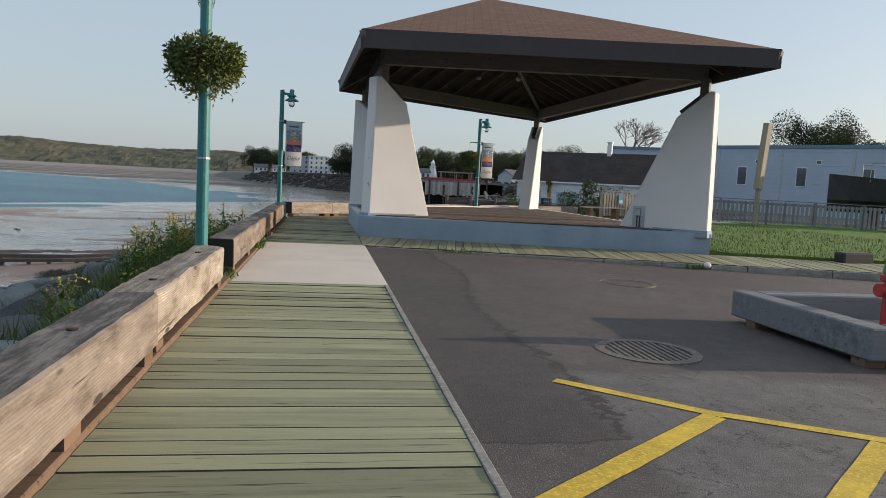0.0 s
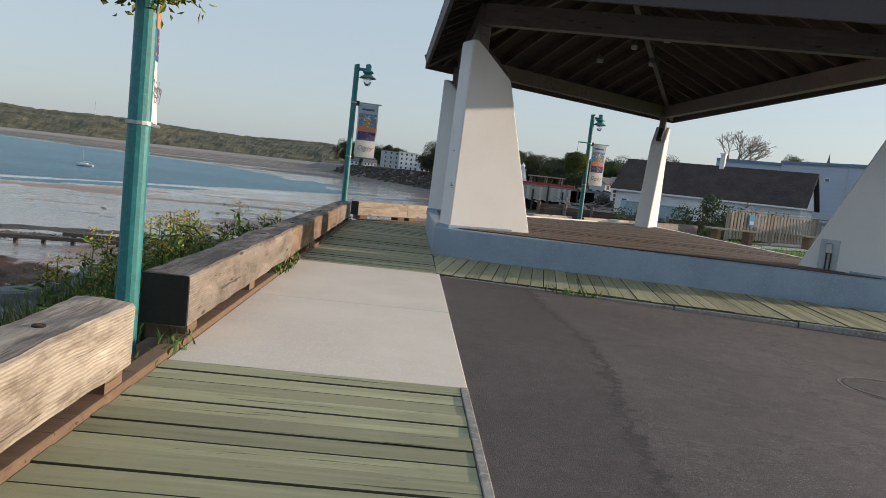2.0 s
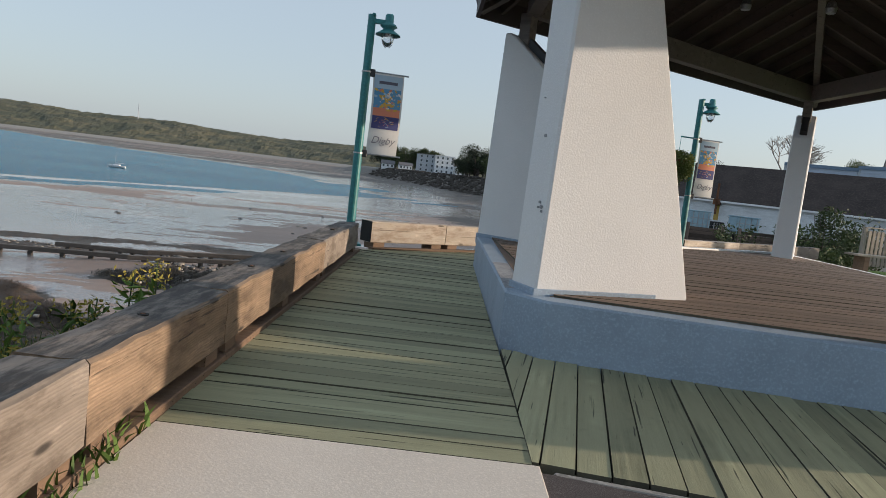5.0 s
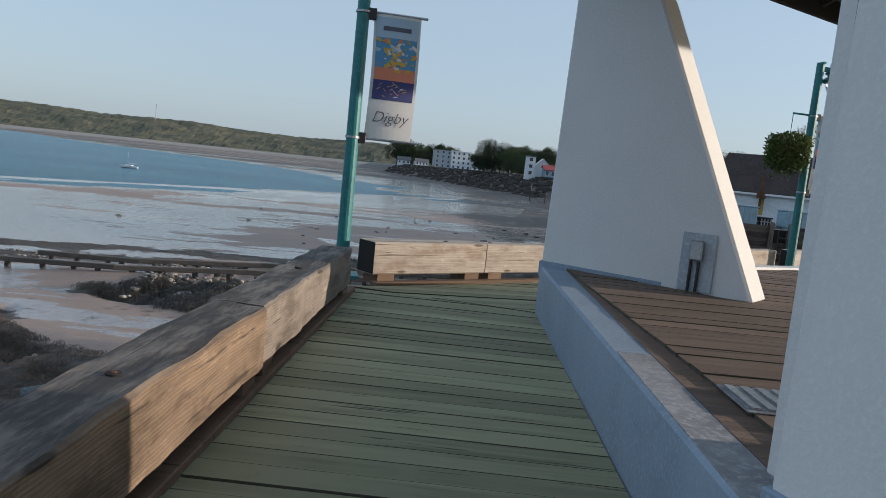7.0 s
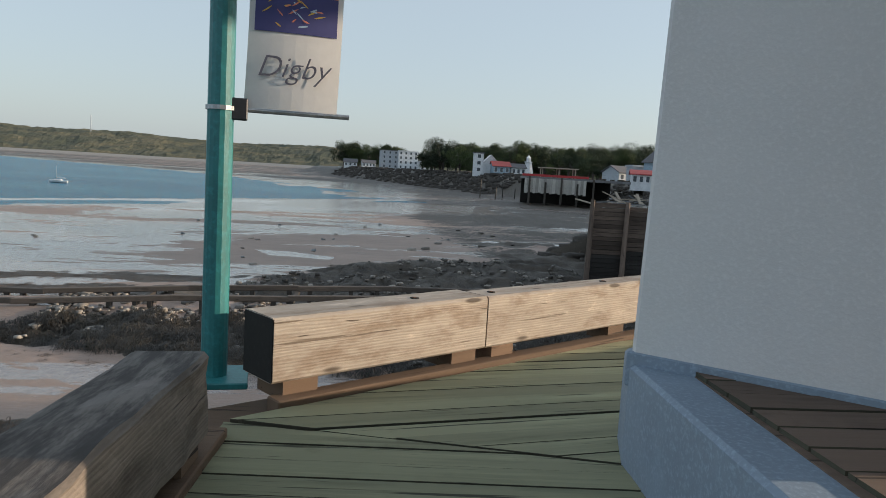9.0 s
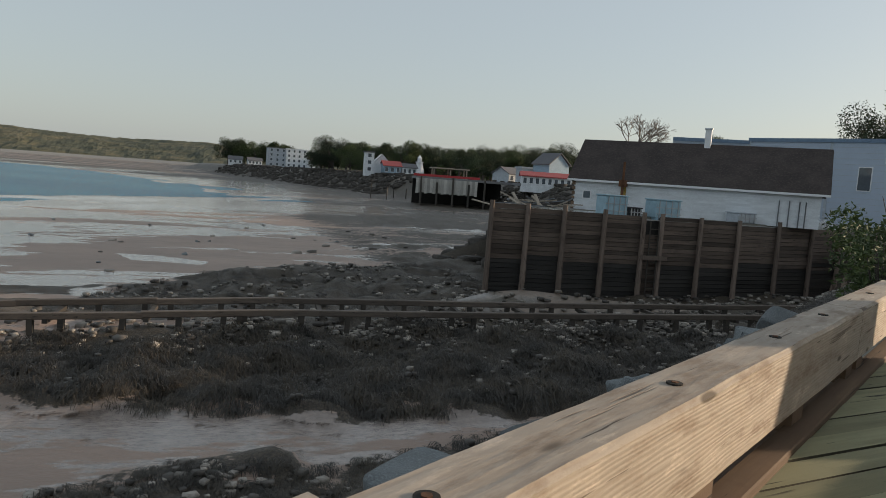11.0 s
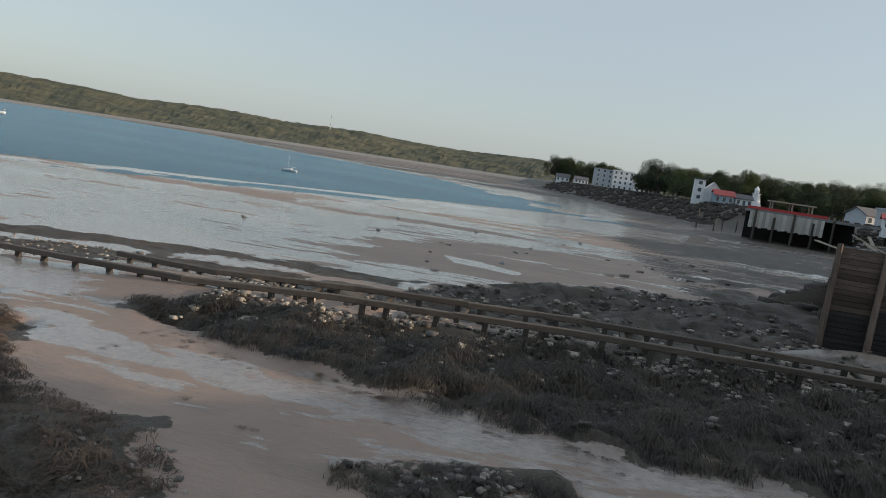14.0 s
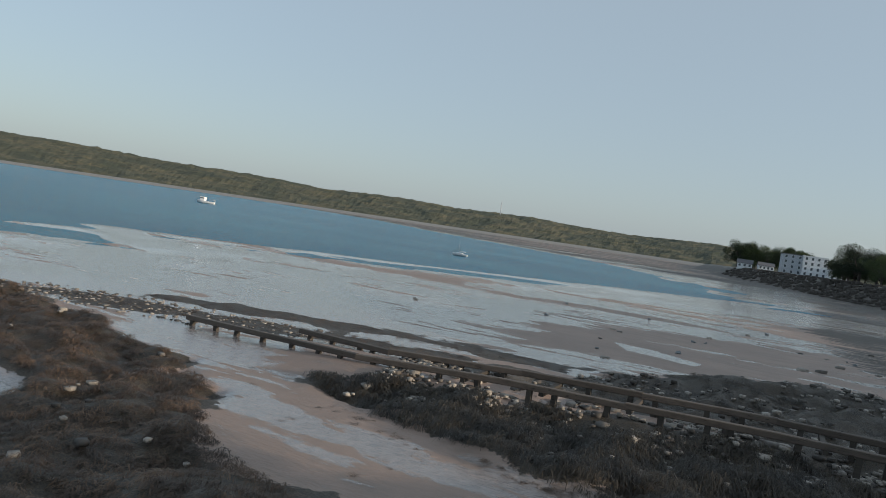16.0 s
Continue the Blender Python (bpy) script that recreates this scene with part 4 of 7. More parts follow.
def pier(ox, oy, ix, iy, thick=0.34, lean=0.0):
    """A tapered white stucco fin from its outer foot to its inner foot, with steel cap and post."""
    o, i = Vector((ox, oy)), Vector((ix, iy))
    L = (i - o).length
    ang = math.atan2(i.y - o.y, i.x - o.x)
    m = PM @ Matrix.Translation((ox, oy, 0)) @ Matrix.Rotation(ang, 4, "Z")
    prof = [(0.0, 0.30), (L, 0.392), (0.72, 2.52), (0.16, 2.98), (0.06, 2.98)]
    bm = bmesh.new()
    t = thick / 2
    a = [bm.verts.new((s_, -t, z)) for s_, z in prof]
    b = [bm.verts.new((s_, t, z)) for s_, z in prof]
    bm.faces.new(a)
    bm.faces.new(b[::-1])
    for k in range(len(prof)):
        q = (k + 1) % len(prof)
        bm.faces.new((a[k], b[k], b[q], a[q]))
    bmesh.ops.bevel(bm, geom=list(bm.edges), offset=0.018, segments=1, affect="EDGES")
    p = part("pier", bm, M_STUCCO, pav, "white stucco tapered pier", m=m)
    part("steel_cap", beam(bmesh.new(), (0.20, 0, 2.99), (0.68, 0, 2.60), 0.12, 0.11), M_DARKSTEEL, p, "dark steel bracket")
    part("post", box(0.20, 0.36, -0.08, 0.08, 2.80, 3.24, 0.01), M_BEAM, p, "dark short timber post")
    return p, m


p1, m1 = pier(0.09, 11.14, 1.31, 11.66)
p2, m2 = pier(0.04, 15.64, 1.37, 14.64)
p3, m3 = pier(5.95, 19.75, 5.25, 18.35)
p4, m4 = pier(6.42, 9.82, 5.20, 10.98)
for p, sx, sd_ in ((p2, 1.26, -0.172), (p4, 1.30, 0.172)):
    # electric box with its conduit
    q_ = 1 if sd_ > 0 else -1
    y0_, y1_ = sorted((sd_, sd_ + 0.022 * q_))
    plate = part("socket_plate", box(sx - 0.12, sx + 0.12, y0_, y1_, 0.41, 0.82, 0.004), M_GREYWALL, p, "grey painted electric panel")
    y0_, y1_ = sorted((sd_ + 0.022 * q_, sd_ + 0.075 * q_))
    part("socket_box", box(sx - 0.045, sx + 0.045, y0_, y1_, 0.63, 0.77, 0.01), M_STEEL, plate, "galvanised socket box")
    for dx in (-0.035, 0.02):
        bm = bmesh.new()
        tube(bm, (sx + dx, sd_ + 0.04 * q_, 0.41), (sx + dx, sd_ + 0.04 * q_, 0.64), 0.011, seg=8)
        part("conduit", bm, M_DARKSTEEL, plate)
part("hatch_panel", box(0.10, 0.44, 0.172, 0.27, 0.41, 2.62, 0.008), M_STUCCO, p1, "white access panel")
part("hatch_joint", box(0.093, 0.099, 0.20, 0.212, 0.85, 2.4), M_DARKSTEEL, p1)
for p in (p1, p2, p4):
    part("painted_skirt", box(-0.012, 1.02, -0.176, 0.176, 0.30, 0.432, 0.006), M_PLINTH, p, "blue-grey paint lapped up the foot")
for k, (ys, zs, r_) in enumerate(((-0.02, 1.46, 0.011), (0.06, 1.72, 0.005), (-0.10, 0.98, 0.014), (-0.075, 1.01, 0.010), (-0.11, 0.95, 0.009), (-0.06, 0.975, 0.008))):
    bm = bmesh.new()
    tube(bm, (0.004 + 0.06 * zs / 2.98 - 0.02, ys, zs), (0.06 * zs / 2.98 - 0.004, ys, zs), r_, seg=7)
    part("stucco_chip", bm, M_WORN, p1, "chipped stucco spot")
part("floor_trim", beam(bmesh.new(), (0.35, 15.66, 0.40), (5.75, 19.5, 0.40), 0.14, 0.06), M_WHITE, pav, "white painted edge trim", m=PM)

grate = part("floor_grate", box(0.24, 0.78, 11.95, 12.25, 0.404, 0.41, 0.002), M_WORN, pav, "pale metal floor grate", m=PM)
for k in range(9):
    part("grate_slat", box(0.26 + k * 0.056, 0.292 + k * 0.056, 11.97, 12.23, 0.41, 0.418), M_STEEL, grate)

EAVE = [Vector((-0.15, 9.45, 0)), Vector((6.5, 8.25, 0)), Vector((6.35, 20.35, 0)), Vector((-0.38, 15.75, 0))]
APEX = Vector((2.75, 13.45, 5.15))
ZE = 3.46
cen2 = Vector((2.75, 13.45))
bm = bmesh.new()
uvl = bm.loops.layers.uv.new("UVMap")
for i in range(4):
    a, b = EAVE[i].copy(), EAVE[(i + 1) % 4].copy()
    a.z = b.z = ZE + 0.03
    f = bm.faces.new([bm.verts.new(a), bm.verts.new(b), bm.verts.new(APEX + Vector((0, 0, 0.03)))])
    ex = (b - a).normalized()
    nn = f.normal if f.normal.length else (b - a).cross(APEX - a).normalized()
    ey = (b - a).cross(APEX - a).normalized().cross(ex)
    for lp in f.loops:
        lp[uvl].uv = ((lp.vert.co - a).dot(ex), (lp.vert.co - a).dot(ey))
shing = ppart("shingles", bm, M_SHINGLE, "brown asphalt shingles")
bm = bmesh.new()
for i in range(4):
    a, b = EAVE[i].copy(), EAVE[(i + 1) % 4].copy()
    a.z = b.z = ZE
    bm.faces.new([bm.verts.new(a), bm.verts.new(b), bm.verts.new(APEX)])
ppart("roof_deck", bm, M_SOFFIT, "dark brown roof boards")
for i in range(4):
    a, b = EAVE[i].copy(), EAVE[(i + 1) % 4].copy()
    a.z = b.z = ZE - 0.12
    ppart("fascia", beam(bmesh.new(), a, b, 0.05, 0.30), M_FASCIA, "dark brown fascia board")
    # main beam between the piers
    pa_, pb_ = [(0.35, 11.1), (6.2, 10.05), (5.85, 19.5), (0.3, 15.4)][i], [(0.35, 11.1), (6.2, 10.05), (5.85, 19.5), (0.3, 15.4)][(i + 1) % 4]
    ppart("main_beam", beam(bmesh.new(), (*pa_, 3.34), (*pb_, 3.34), 0.16, 0.28), M_BEAM)
    # jack rafters square to the eave
    a2, b2 = Vector(a[:2]), Vector(b[:2])
    e = (b2 - a2)
    ln = e.length
    e.normalize()
    nin = Vector((-e.y, e.x))
    if nin.dot(cen2 - a2) < 0:
        nin = -nin
    h_ = nin.dot(cen2 - a2)
    s0 = e.dot(cen2 - a2)
    k = 0.35
    while k < ln - 0.2:
        run_ = h_ * (k / s0 if k < s0 else (ln - k) / (ln - s0))
        if run_ > 0.25:
            p, q = a2 + e * k, a2 + e * k + nin * run_
            zq = ZE + (APEX.z - ZE) * run_ / h_
            ppart("rafter", beam(bmesh.new(), (p.x, p.y, ZE - 0.09), (q.x, q.y, zq - 0.09), 0.05, 0.16), M_RAFTER)
        k += 0.62
for a in EAVE:
    q = Vector((a.x, a.y, ZE - 0.12))
    ppart("hip_rafter", beam(bmesh.new(), q, APEX - Vector((0, 0, 0.14)), 0.10, 0.24), M_BEAM)
for (x, y, z) in ((5.55, 12.45, 3.70), (5.05, 11.0, 3.58), (5.18, 11.0, 3.58)):
    bm = bmesh.new()
    bmesh.ops.create_uvsphere(bm, u_segments=12, v_segments=8, radius=0.032, matrix=Matrix.Translation((x, y, z)))
    ppart("light_bulb", bm, M_BULB, "lit warm bulb")
for (x, y, z) in ((3.6, 15.2, 3.95), (4.2, 15.9, 3.8), (4.0, 14.5, 4.0), (3.2, 16.2, 3.8)):
    bm = lathe([(0.06, 0.0), (0.075, 0.06), (0.05, 0.14), (0.02, 0.17)], 12)
    bmesh.ops.translate(bm, verts=bm.verts, vec=(x, y, z))
    ppart("floodlight", bm, M_STEEL, "small unlit floodlight")

# ---------- street lamps ----------
def lettering(word, size, material, parent, m, name="lettering", shear=0.35):
    cu = bpy.data.curves.new("letters", "FONT")
    cu.body = word
    cu.size = size
    cu.shear = shear
    cu.align_x = "CENTER"
    cu.extrude = 0.0008
    cu.offset = -0.011 * size
    tmp = new("letters", cu)
    bpy.context.view_layer.update()
    me = bpy.data.meshes.new_from_object(tmp)
    bpy.data.objects.remove(tmp)
    me.materials.append(material)
    ob = part(name, me, material, parent, "dark script lettering", m=m)
    return ob


P_WHITE = flat("banner_cloth", (0.72, 0.71, 0.70))
P_SKY = flat("banner_pale_blue", (0.42, 0.56, 0.68))
P_BLUE = flat("banner_blue", (0.12, 0.33, 0.56))
P_GOLD = flat("banner_gold", (0.65, 0.42, 0.08))
P_CORAL = flat("banner_coral", (0.70, 0.26, 0.16))
P_NAVY = flat("banner_navy", (0.06, 0.065, 0.20))
P_INK = flat("banner_ink", (0.12, 0.12, 0.16))


def banner_sheet(w, h, x0, z1, u0, u1, v0, v1, y, ragged=0.0, seed=0):
    """A slightly billowing cloth patch of a banner, in its own u, v (0 to 1)."""
    bm = bmesh.new()
    rn = random.Random(seed)
    nu, nv = 8, 14
    g = {}
    for i in range(nu + 1):
        for j in range(nv + 1):
            u = u0 + (u1 - u0) * i / nu
            v = v0 + (v1 - v0) * j / nv
            if ragged and (i in (0, nu) or j in (0, nv)):
                u += rn.uniform(-ragged, ragged)
                v += rn.uniform(-ragged, ragged)
            bow = 0.03 * math.sin(v * math.pi) * u - 0.02 * math.sin(u * 3.1)
            g[i, j] = bm.verts.new((x0 + u * w + 0.015 * math.sin(v * math.pi), y + bow, z1 - v * h))
    for i in range(nu):
        for j in range(nv):
            bm.faces.new((g[i, j], g[i + 1, j], g[i + 1, j + 1], g[i, j + 1]))
    return bm


def banner_blob(w, h, x0, z1, u, v, ru, rv, y, seed):
    """A rounded brush mark that follows the banner's cloth."""
    bm = bmesh.new()
    rn = random.Random(seed)
    tilt = rn.uniform(-0.6, 0.6)

    def at(a, b):
        bow = 0.03 * math.sin(b * math.pi) * a - 0.02 * math.sin(a * 3.1)
        return bm.verts.new((x0 + a * w + 0.015 * math.sin(b * math.pi), y + bow, z1 - b * h))
    rim = []
    for i in range(10):
        a, k = 2 * math.pi * i / 10, rn.uniform(0.75, 1.2)
        du, dv = ru * k * math.cos(a), rv * k * math.sin(a)
        rim.append(at(u + du * math.cos(tilt) - dv * math.sin(tilt), v + (du * math.sin(tilt) + dv * math.cos(tilt)) * 0.6))
    mid = at(u, v)
    for i in range(10):
        bm.faces.new((mid, rim[i], rim[(i + 1) % 10]))
    return bm


def street_lamp(x, y, z, rz, basket=0, banner=True, tilt=0.0, label=""):
    """A teal post with a hooded glass lantern, a cloth banner and perhaps a flower basket."""
    t = thing("street_lamp", x, y, z, rz, label, "lamp", "street lamps")
    part("base_plate", box(-0.16, 0.16, -0.16, 0.16, 0, 0.03, 0.005), M_TEAL, t)
    bm = bmesh.new()
    tube(bm, (0, 0, 0.02), (0, 0, 3.18), 0.062, 0.055, 16)
    part("post", bm, M_TEAL, t, smooth=False)
    for zc in (1.28, 2.4):
        bm = bmesh.new()
        tube(bm, (0, 0, zc), (0, 0, zc + 0.02), 0.068, seg=16)
        part("clamp", bm, M_STEEL, t, "steel clamp band")
    bm = bmesh.new()
    beam(bm, (0, 0, 3.10), (0.24, 0, 3.10), 0.06, 0.06)
    beam(bm, (0, 0, 3.18), (0.04, 0, 3.18), 0.12, 0.03)
    part("arm", bm, M_TEAL, t)
    hood = lathe([(0.045, 0.20), (0.06, 0.17), (0.06, 0.08), (0.10, 0.06), (0.12, 0.03), (0.075, 0.0), (0.085, -0.02), (0.17, -0.075), (0.175, -0.09), (0.08, -0.07)], 20)
    bmesh.ops.translate(hood, verts=hood.verts, vec=(0.24, 0, 3.02))
    h = part("lantern_hood", hood, M_TEAL, t, smooth=True)
    gl = lathe([(0.06, -0.07), (0.075, -0.11), (0.07, -0.17), (0.045, -0.22), (0.01, -0.24)], 16)
    bmesh.ops.translate(gl, verts=gl.verts, vec=(0.24, 0, 3.02))
    part("glass_globe", gl, M_CLEAR, h, "clear glass globe", smooth=True)
    bm = bmesh.new()
    for k in range(4):
        a = k * math.pi / 2 + 0.4
        pts = [(0.088, -0.07), (0.09, -0.14), (0.075, -0.2), (0.03, -0.25)]
        for (r0, z0), (r1, z1) in zip(pts, pts[1:]):
            tube(bm, (0.24 + r0 * math.cos(a), r0 * math.sin(a), 3.02 + z0), (0.24 + r1 * math.cos(a), r1 * math.sin(a), 3.02 + z1), 0.005, seg=5)
    part("wire_cage", bm, M_STEEL, h)
    if banner:
        w, hh, x0, z1 = 0.43, 1.11, 0.10, 2.41
        bn = part("banner", banner_sheet(w, hh, x0, z1, 0, 1, 0, 1, 0.0), P_WHITE, t, "cloth banner with a painted sunset")
        bm = bmesh.new()
        tube(bm, (0, 0, z1 + 0.01), (x0 + w + 0.06, 0, z1 + 0.01), 0.012, seg=8)
        part("banner_arm", bm, M_STEEL, t)
        bm = bmesh.new()
        tube(bm, (0, 0, z1 - hh - 0.01), (x0 + w + 0.06, 0, z1 - hh - 0.01), 0.012, seg=8)
        part("banner_arm", bm, M_STEEL, t)
        for zz in (z1, z1 - hh):
            part("banner_bracket", box(0.03, 0.12, -0.03, 0.03, zz - 0.06, zz + 0.04, 0.005), M_DARKSTEEL, t)
        for side in (-1, 1):
            o = 0.0035 * side
            part("painted_sky", banner_sheet(w, hh, x0, z1, 0.04, 0.96, 0.02, 0.18, o), P_SKY, bn)
            part("painted_blue", banner_sheet(w, hh, x0, z1, 0.06, 0.94, 0.18, 0.42, o), P_BLUE, bn)
            rn = random.Random(7)
            for k in range(70):
                u, v = rn.gauss(0.5, 0.20), rn.gauss(0.33, 0.075)
                s_ = rn.uniform(0.012, 0.036)
                u, v = min(0.90, max(0.10, u)), min(0.48, max(0.2, v))
                part("gold_brush_mark", banner_blob(w, hh, x0, z1, u, v, s_ * 2.2, s_ * 0.8, o * (1.6 + 0.02 * k), k), (P_GOLD, P_GOLD, P_SKY, P_GOLD, P_CORAL, P_GOLD, P_WHITE)[k % 7], bn)
            part("painted_coral", banner_sheet(w, hh, x0, z1, 0.06, 0.94, 0.42, 0.52, o * 1.5), P_CORAL, bn)
            part("painted_sea", banner_sheet(w, hh, x0, z1, 0.06, 0.94, 0.52, 0.68, o * 1.5), P_NAVY, bn)
            for k in range(22):
                u, v = rn.gauss(0.5, 0.17), rn.uniform(0.54, 0.66)
                u = min(0.84, max(0.14, u))
                part("sun_glitter", banner_blob(w, hh, x0, z1, u, v, rn.uniform(0.02, 0.06), 0.006, o * (2.0 + 0.05 * k), 90 + k), (P_GOLD, P_CORAL, P_SKY)[k % 3], bn)
            part("caption_bar", banner_sheet(w, hh, x0, z1, 0.2, 0.8, 0.09, 0.125, o * 1.6), P_INK, bn)
            m = Matrix.Translation((x0 + w / 2, -0.0205, z1 - hh * 0.865)) @ Matrix.Rotation(math.pi / 2, 4, "X")
            if side > 0:
                m = Matrix.Translation((x0 + w / 2, 0.009, z1 - hh * 0.865)) @ Matrix.Rotation(math.pi, 4, "Z") @ Matrix.Rotation(math.pi / 2, 4, "X")
            lettering("Digby", 0.142, P_INK, bn, m)
    if basket:
        bx, bz = basket
        bm = bmesh.new()
        tube(bm, (0, 0, bz + 0.5), (bx, 0, bz + 0.5), 0.014, seg=8)
        tube(bm, (bx, 0, bz + 0.5), (bx, 0, bz + 0.1), 0.005, seg=5)
        part("basket_hook", bm, M_TEAL, t)
        bw = lathe([(0.05, -0.16), (0.16, -0.08), (0.2, 0.04), (0.19, 0.05)], 14)
        bmesh.ops.translate(bw, verts=bw.verts, vec=(bx, 0, bz))
        bk = part("flower_basket", bw, M_RUST, t, "hanging basket")
        part("basket_foliage", leaf_cloud(21 + int(bx * 10), 4200, lambda rn: basket_point(rn, bx, bz), 0.034), M_FLOWER, bk, "yellow-green trailing leaves")
    return t


def basket_point(rn, bx, bz):
    a, r = rn.uniform(0, 6.283), (0.36 if abs(bx) < 0.1 else 0.3) * rn.random() ** 0.45
    zz = (-0.34 if rn.random() < 0.6 else 0.2) * rn.random() * (1.15 - (r / 0.42) ** 2)
    if rn.random() < 0.12:
        zz -= rn.uniform(0.05, 0.16)
    return Vector((bx + r * math.cos(a), r * math.sin(a), bz + zz))


def leaf_cloud(seed, count, where, size, elong=1.7):
    """Many small folded leaves about the points that where gives."""
    rn = random.Random(seed)
    v, f = [], []
    for k in range(count):
        p = where(rn)
        d = Vector((rn.gauss(0, 1), rn.gauss(0, 1), rn.gauss(0.1, 0.8))).normalized()
        s_ = d.orthogonal().normalized()
        s_ = Matrix.Rotation(rn.uniform(0, 6.28), 3, d) @ s_
        L, W = size * elong * rn.uniform(0.6, 1.3), size * rn.uniform(0.5, 1.0)
        up = d.cross(s_) * W * 0.3
        b = len(v)
        v += [p, p + d * L * 0.5 + s_ * W * 0.5 + up, p + d * L, p + d * L * 0.5 - s_ * W * 0.5 + up]
        f += [(b, b + 1, b + 2), (b, b + 2, b + 3)]
    me = bpy.data.meshes.new("leaves")
    me.from_pydata([tuple(q) for q in v], [], f)
    return me


part_mesh = part


def part(name, bm, material, parent=None, label="", smooth=False, m=None):
    """As above; a ready mesh without a material takes the one given."""
    if isinstance(bm, bpy.types.Mesh) and not bm.materials:
        bm.materials.append(material)
    return part_mesh(name, bm, material, parent, label, smooth, m)


street_lamp(-1.88, 4.97, -0.1, 100, basket=(0.0, 2.28), label="teal lamp post with hanging flower basket beside the split timber")
street_lamp(-1.81, 16.3, 0.0, 12, label="teal lamp post with sunset banner at the boardwalk corner")
street_lamp(4.24, 20.55, 0.0, 14, basket=(-0.33, 1.92), label="teal lamp post with banner and basket behind the pavilion")

# ---------- parking lot things ----------
def lot_z(x):
    return -0.012 - 0.014 * min(x, 8.0)


def stripe(x0, y0, x1, y1, w):
    a, b = Vector((x0, y0)), Vector((x1, y1))
    d = (b - a).normalized()
    nrm = Vector((-d.y, d.x)) * w / 2
    bm = bmesh.new()
    k = max(2, int((b - a).length / 0.12))
    rn = random.Random(int(x0 * 100))
    prev = None
    for i in range(k + 1):
        p = a + (b - a) * i / k
        row = [bm.verts.new((p.x + s_ * nrm.x * (1 + rn.uniform(-0.08, 0.03)), p.y + s_ * nrm.y * (1 + rn.uniform(-0.08, 0.03)), lot_z(p.x) + 0.004)) for s_ in (1, -1)]
        if prev:
            bm.faces.new((prev[0], prev[1], row[1], row[0]))
        prev = row
    return tagged(part("painted_line", bm, M_YELLOW), "worn yellow painted parking line on asphalt", "road marking", "parking lines")


stripe(0.66, 1.31, 1.36, 0.71, 0.085)
stripe(1.34, 0.74, 2.7, -0.02, 0.085)
stripe(1.30, 0.70, -0.12 + 0.2, -0.29, 0.12)
stripe(1.95, 0.33, 0.9, -0.58, 0.12)

gr = thing("storm_drain", 1.62, 2.14, -0.046, label="round rusty cast-iron storm drain grate in asphalt", category="drain")
bm = lathe([(0.37, -0.03), (0.37, 0.012), (0.30, 0.012), (0.30, -0.03)], 32)
part("rim", bm, M_IRON, gr)
for k in range(-5, 6):
    x = k * 0.05
    ln = math.sqrt(max(0, 0.30 ** 2 - x * x))
    part("bar", box(x - 0.014, x + 0.014, -ln, ln, -0.02, 0.010, 0.003), M_IRON, gr)
# thin black disc below the bars paints in the shade of the shaft
part("sump", lathe([(0.29, -0.028), (0.29, -0.022)], 24), M_CHAR_HOLLOW, gr)
mh = thing("manhole_cover", 3.08, 5.8, lot_z(3.08) + 0.002, label="flat iron manhole cover ringed with cracked asphalt", category="manhole")
part("cover", lathe([(0.31, -0.02), (0.31, 0.006), (0.29, 0.006), (0.285, 0.003), (0.0, 0.003)], 28), M_ASPHALT, mh)
part("ring", lathe([(0.345, -0.02), (0.345, 0.004), (0.315, 0.004), (0.315, -0.02)], 28), M_IRON, mh)

pl = thing("timber_planter", 3.05, 2.6, -0.06, label="grey squared-timber frame around a red hydrant", category="planter")
part("side_timber", box(0, 0.2, -0.86, 0.86, 0.06, 0.29, 0.012), M_GREYWOOD, pl)
part("side_timber", box(0.21, 2.2, 0.66, 0.86, 0.06, 0.29, 0.012), M_GREYWOOD, pl)
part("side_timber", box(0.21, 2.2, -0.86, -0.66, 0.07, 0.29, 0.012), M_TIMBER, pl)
part("side_timber", box(2.21, 2.4, -0.86, 0.86, 0.06, 0.29, 0.012), M_GREYWOOD, pl)
for a, b in ((0.02, -0.8), (0.02, 0.5), (1.0, 0.68), (1.0, -0.82)):
    part("foot_block", box(a, a + 0.16, b, b + 0.14, -0.02, 0.06), M_BLOCK, pl)
part("gravel_bed", box(0.2, 2.2, -0.66, 0.66, 0.0, 0.08), M_KERB, pl)
hy = thing("fire_hydrant", 4.0, 2.62, 0.02, label="red fire hydrant with green cap inside the timber frame", category="hydrant")
part("barrel", lathe([(0.15, 0), (0.15, 0.05), (0.10, 0.06), (0.10, 0.42), (0.13, 0.44), (0.13, 0.48), (0.10, 0.5)], 20), M_RED, hy)
part("bonnet", lathe([(0.12, 0.5), (0.11, 0.56), (0.07, 0.62), (0.03, 0.64), (0.03, 0.68)], 20), M_GREENP, hy, "green bonnet")
for s_ in (-1, 1):
    bm = bmesh.new()
    tube(bm, (0.09 * s_, 0, 0.36), (0.18 * s_, 0, 0.36), 0.055, seg=12)
    part("nozzle", bm, M_RED, hy)
fb = thing("floodlight_box", 8.95, 9.15, -0.14, 8, label="black ground floodlight at the lawn edge", category="floodlight")
part("housing", box(-0.35, 0.35, -0.12, 0.14, 0.05, 0.33, 0.03), M_DARKSTEEL, fb)
part("stand", box(-0.3, 0.3, -0.05, 0.05, 0.0, 0.06), M_DARKSTEEL, fb)
wb = thing("white_stone", 5.35, 7.92, -0.06, label="small round white painted stone by the kerb", category="stone")
bm = bmesh.new()
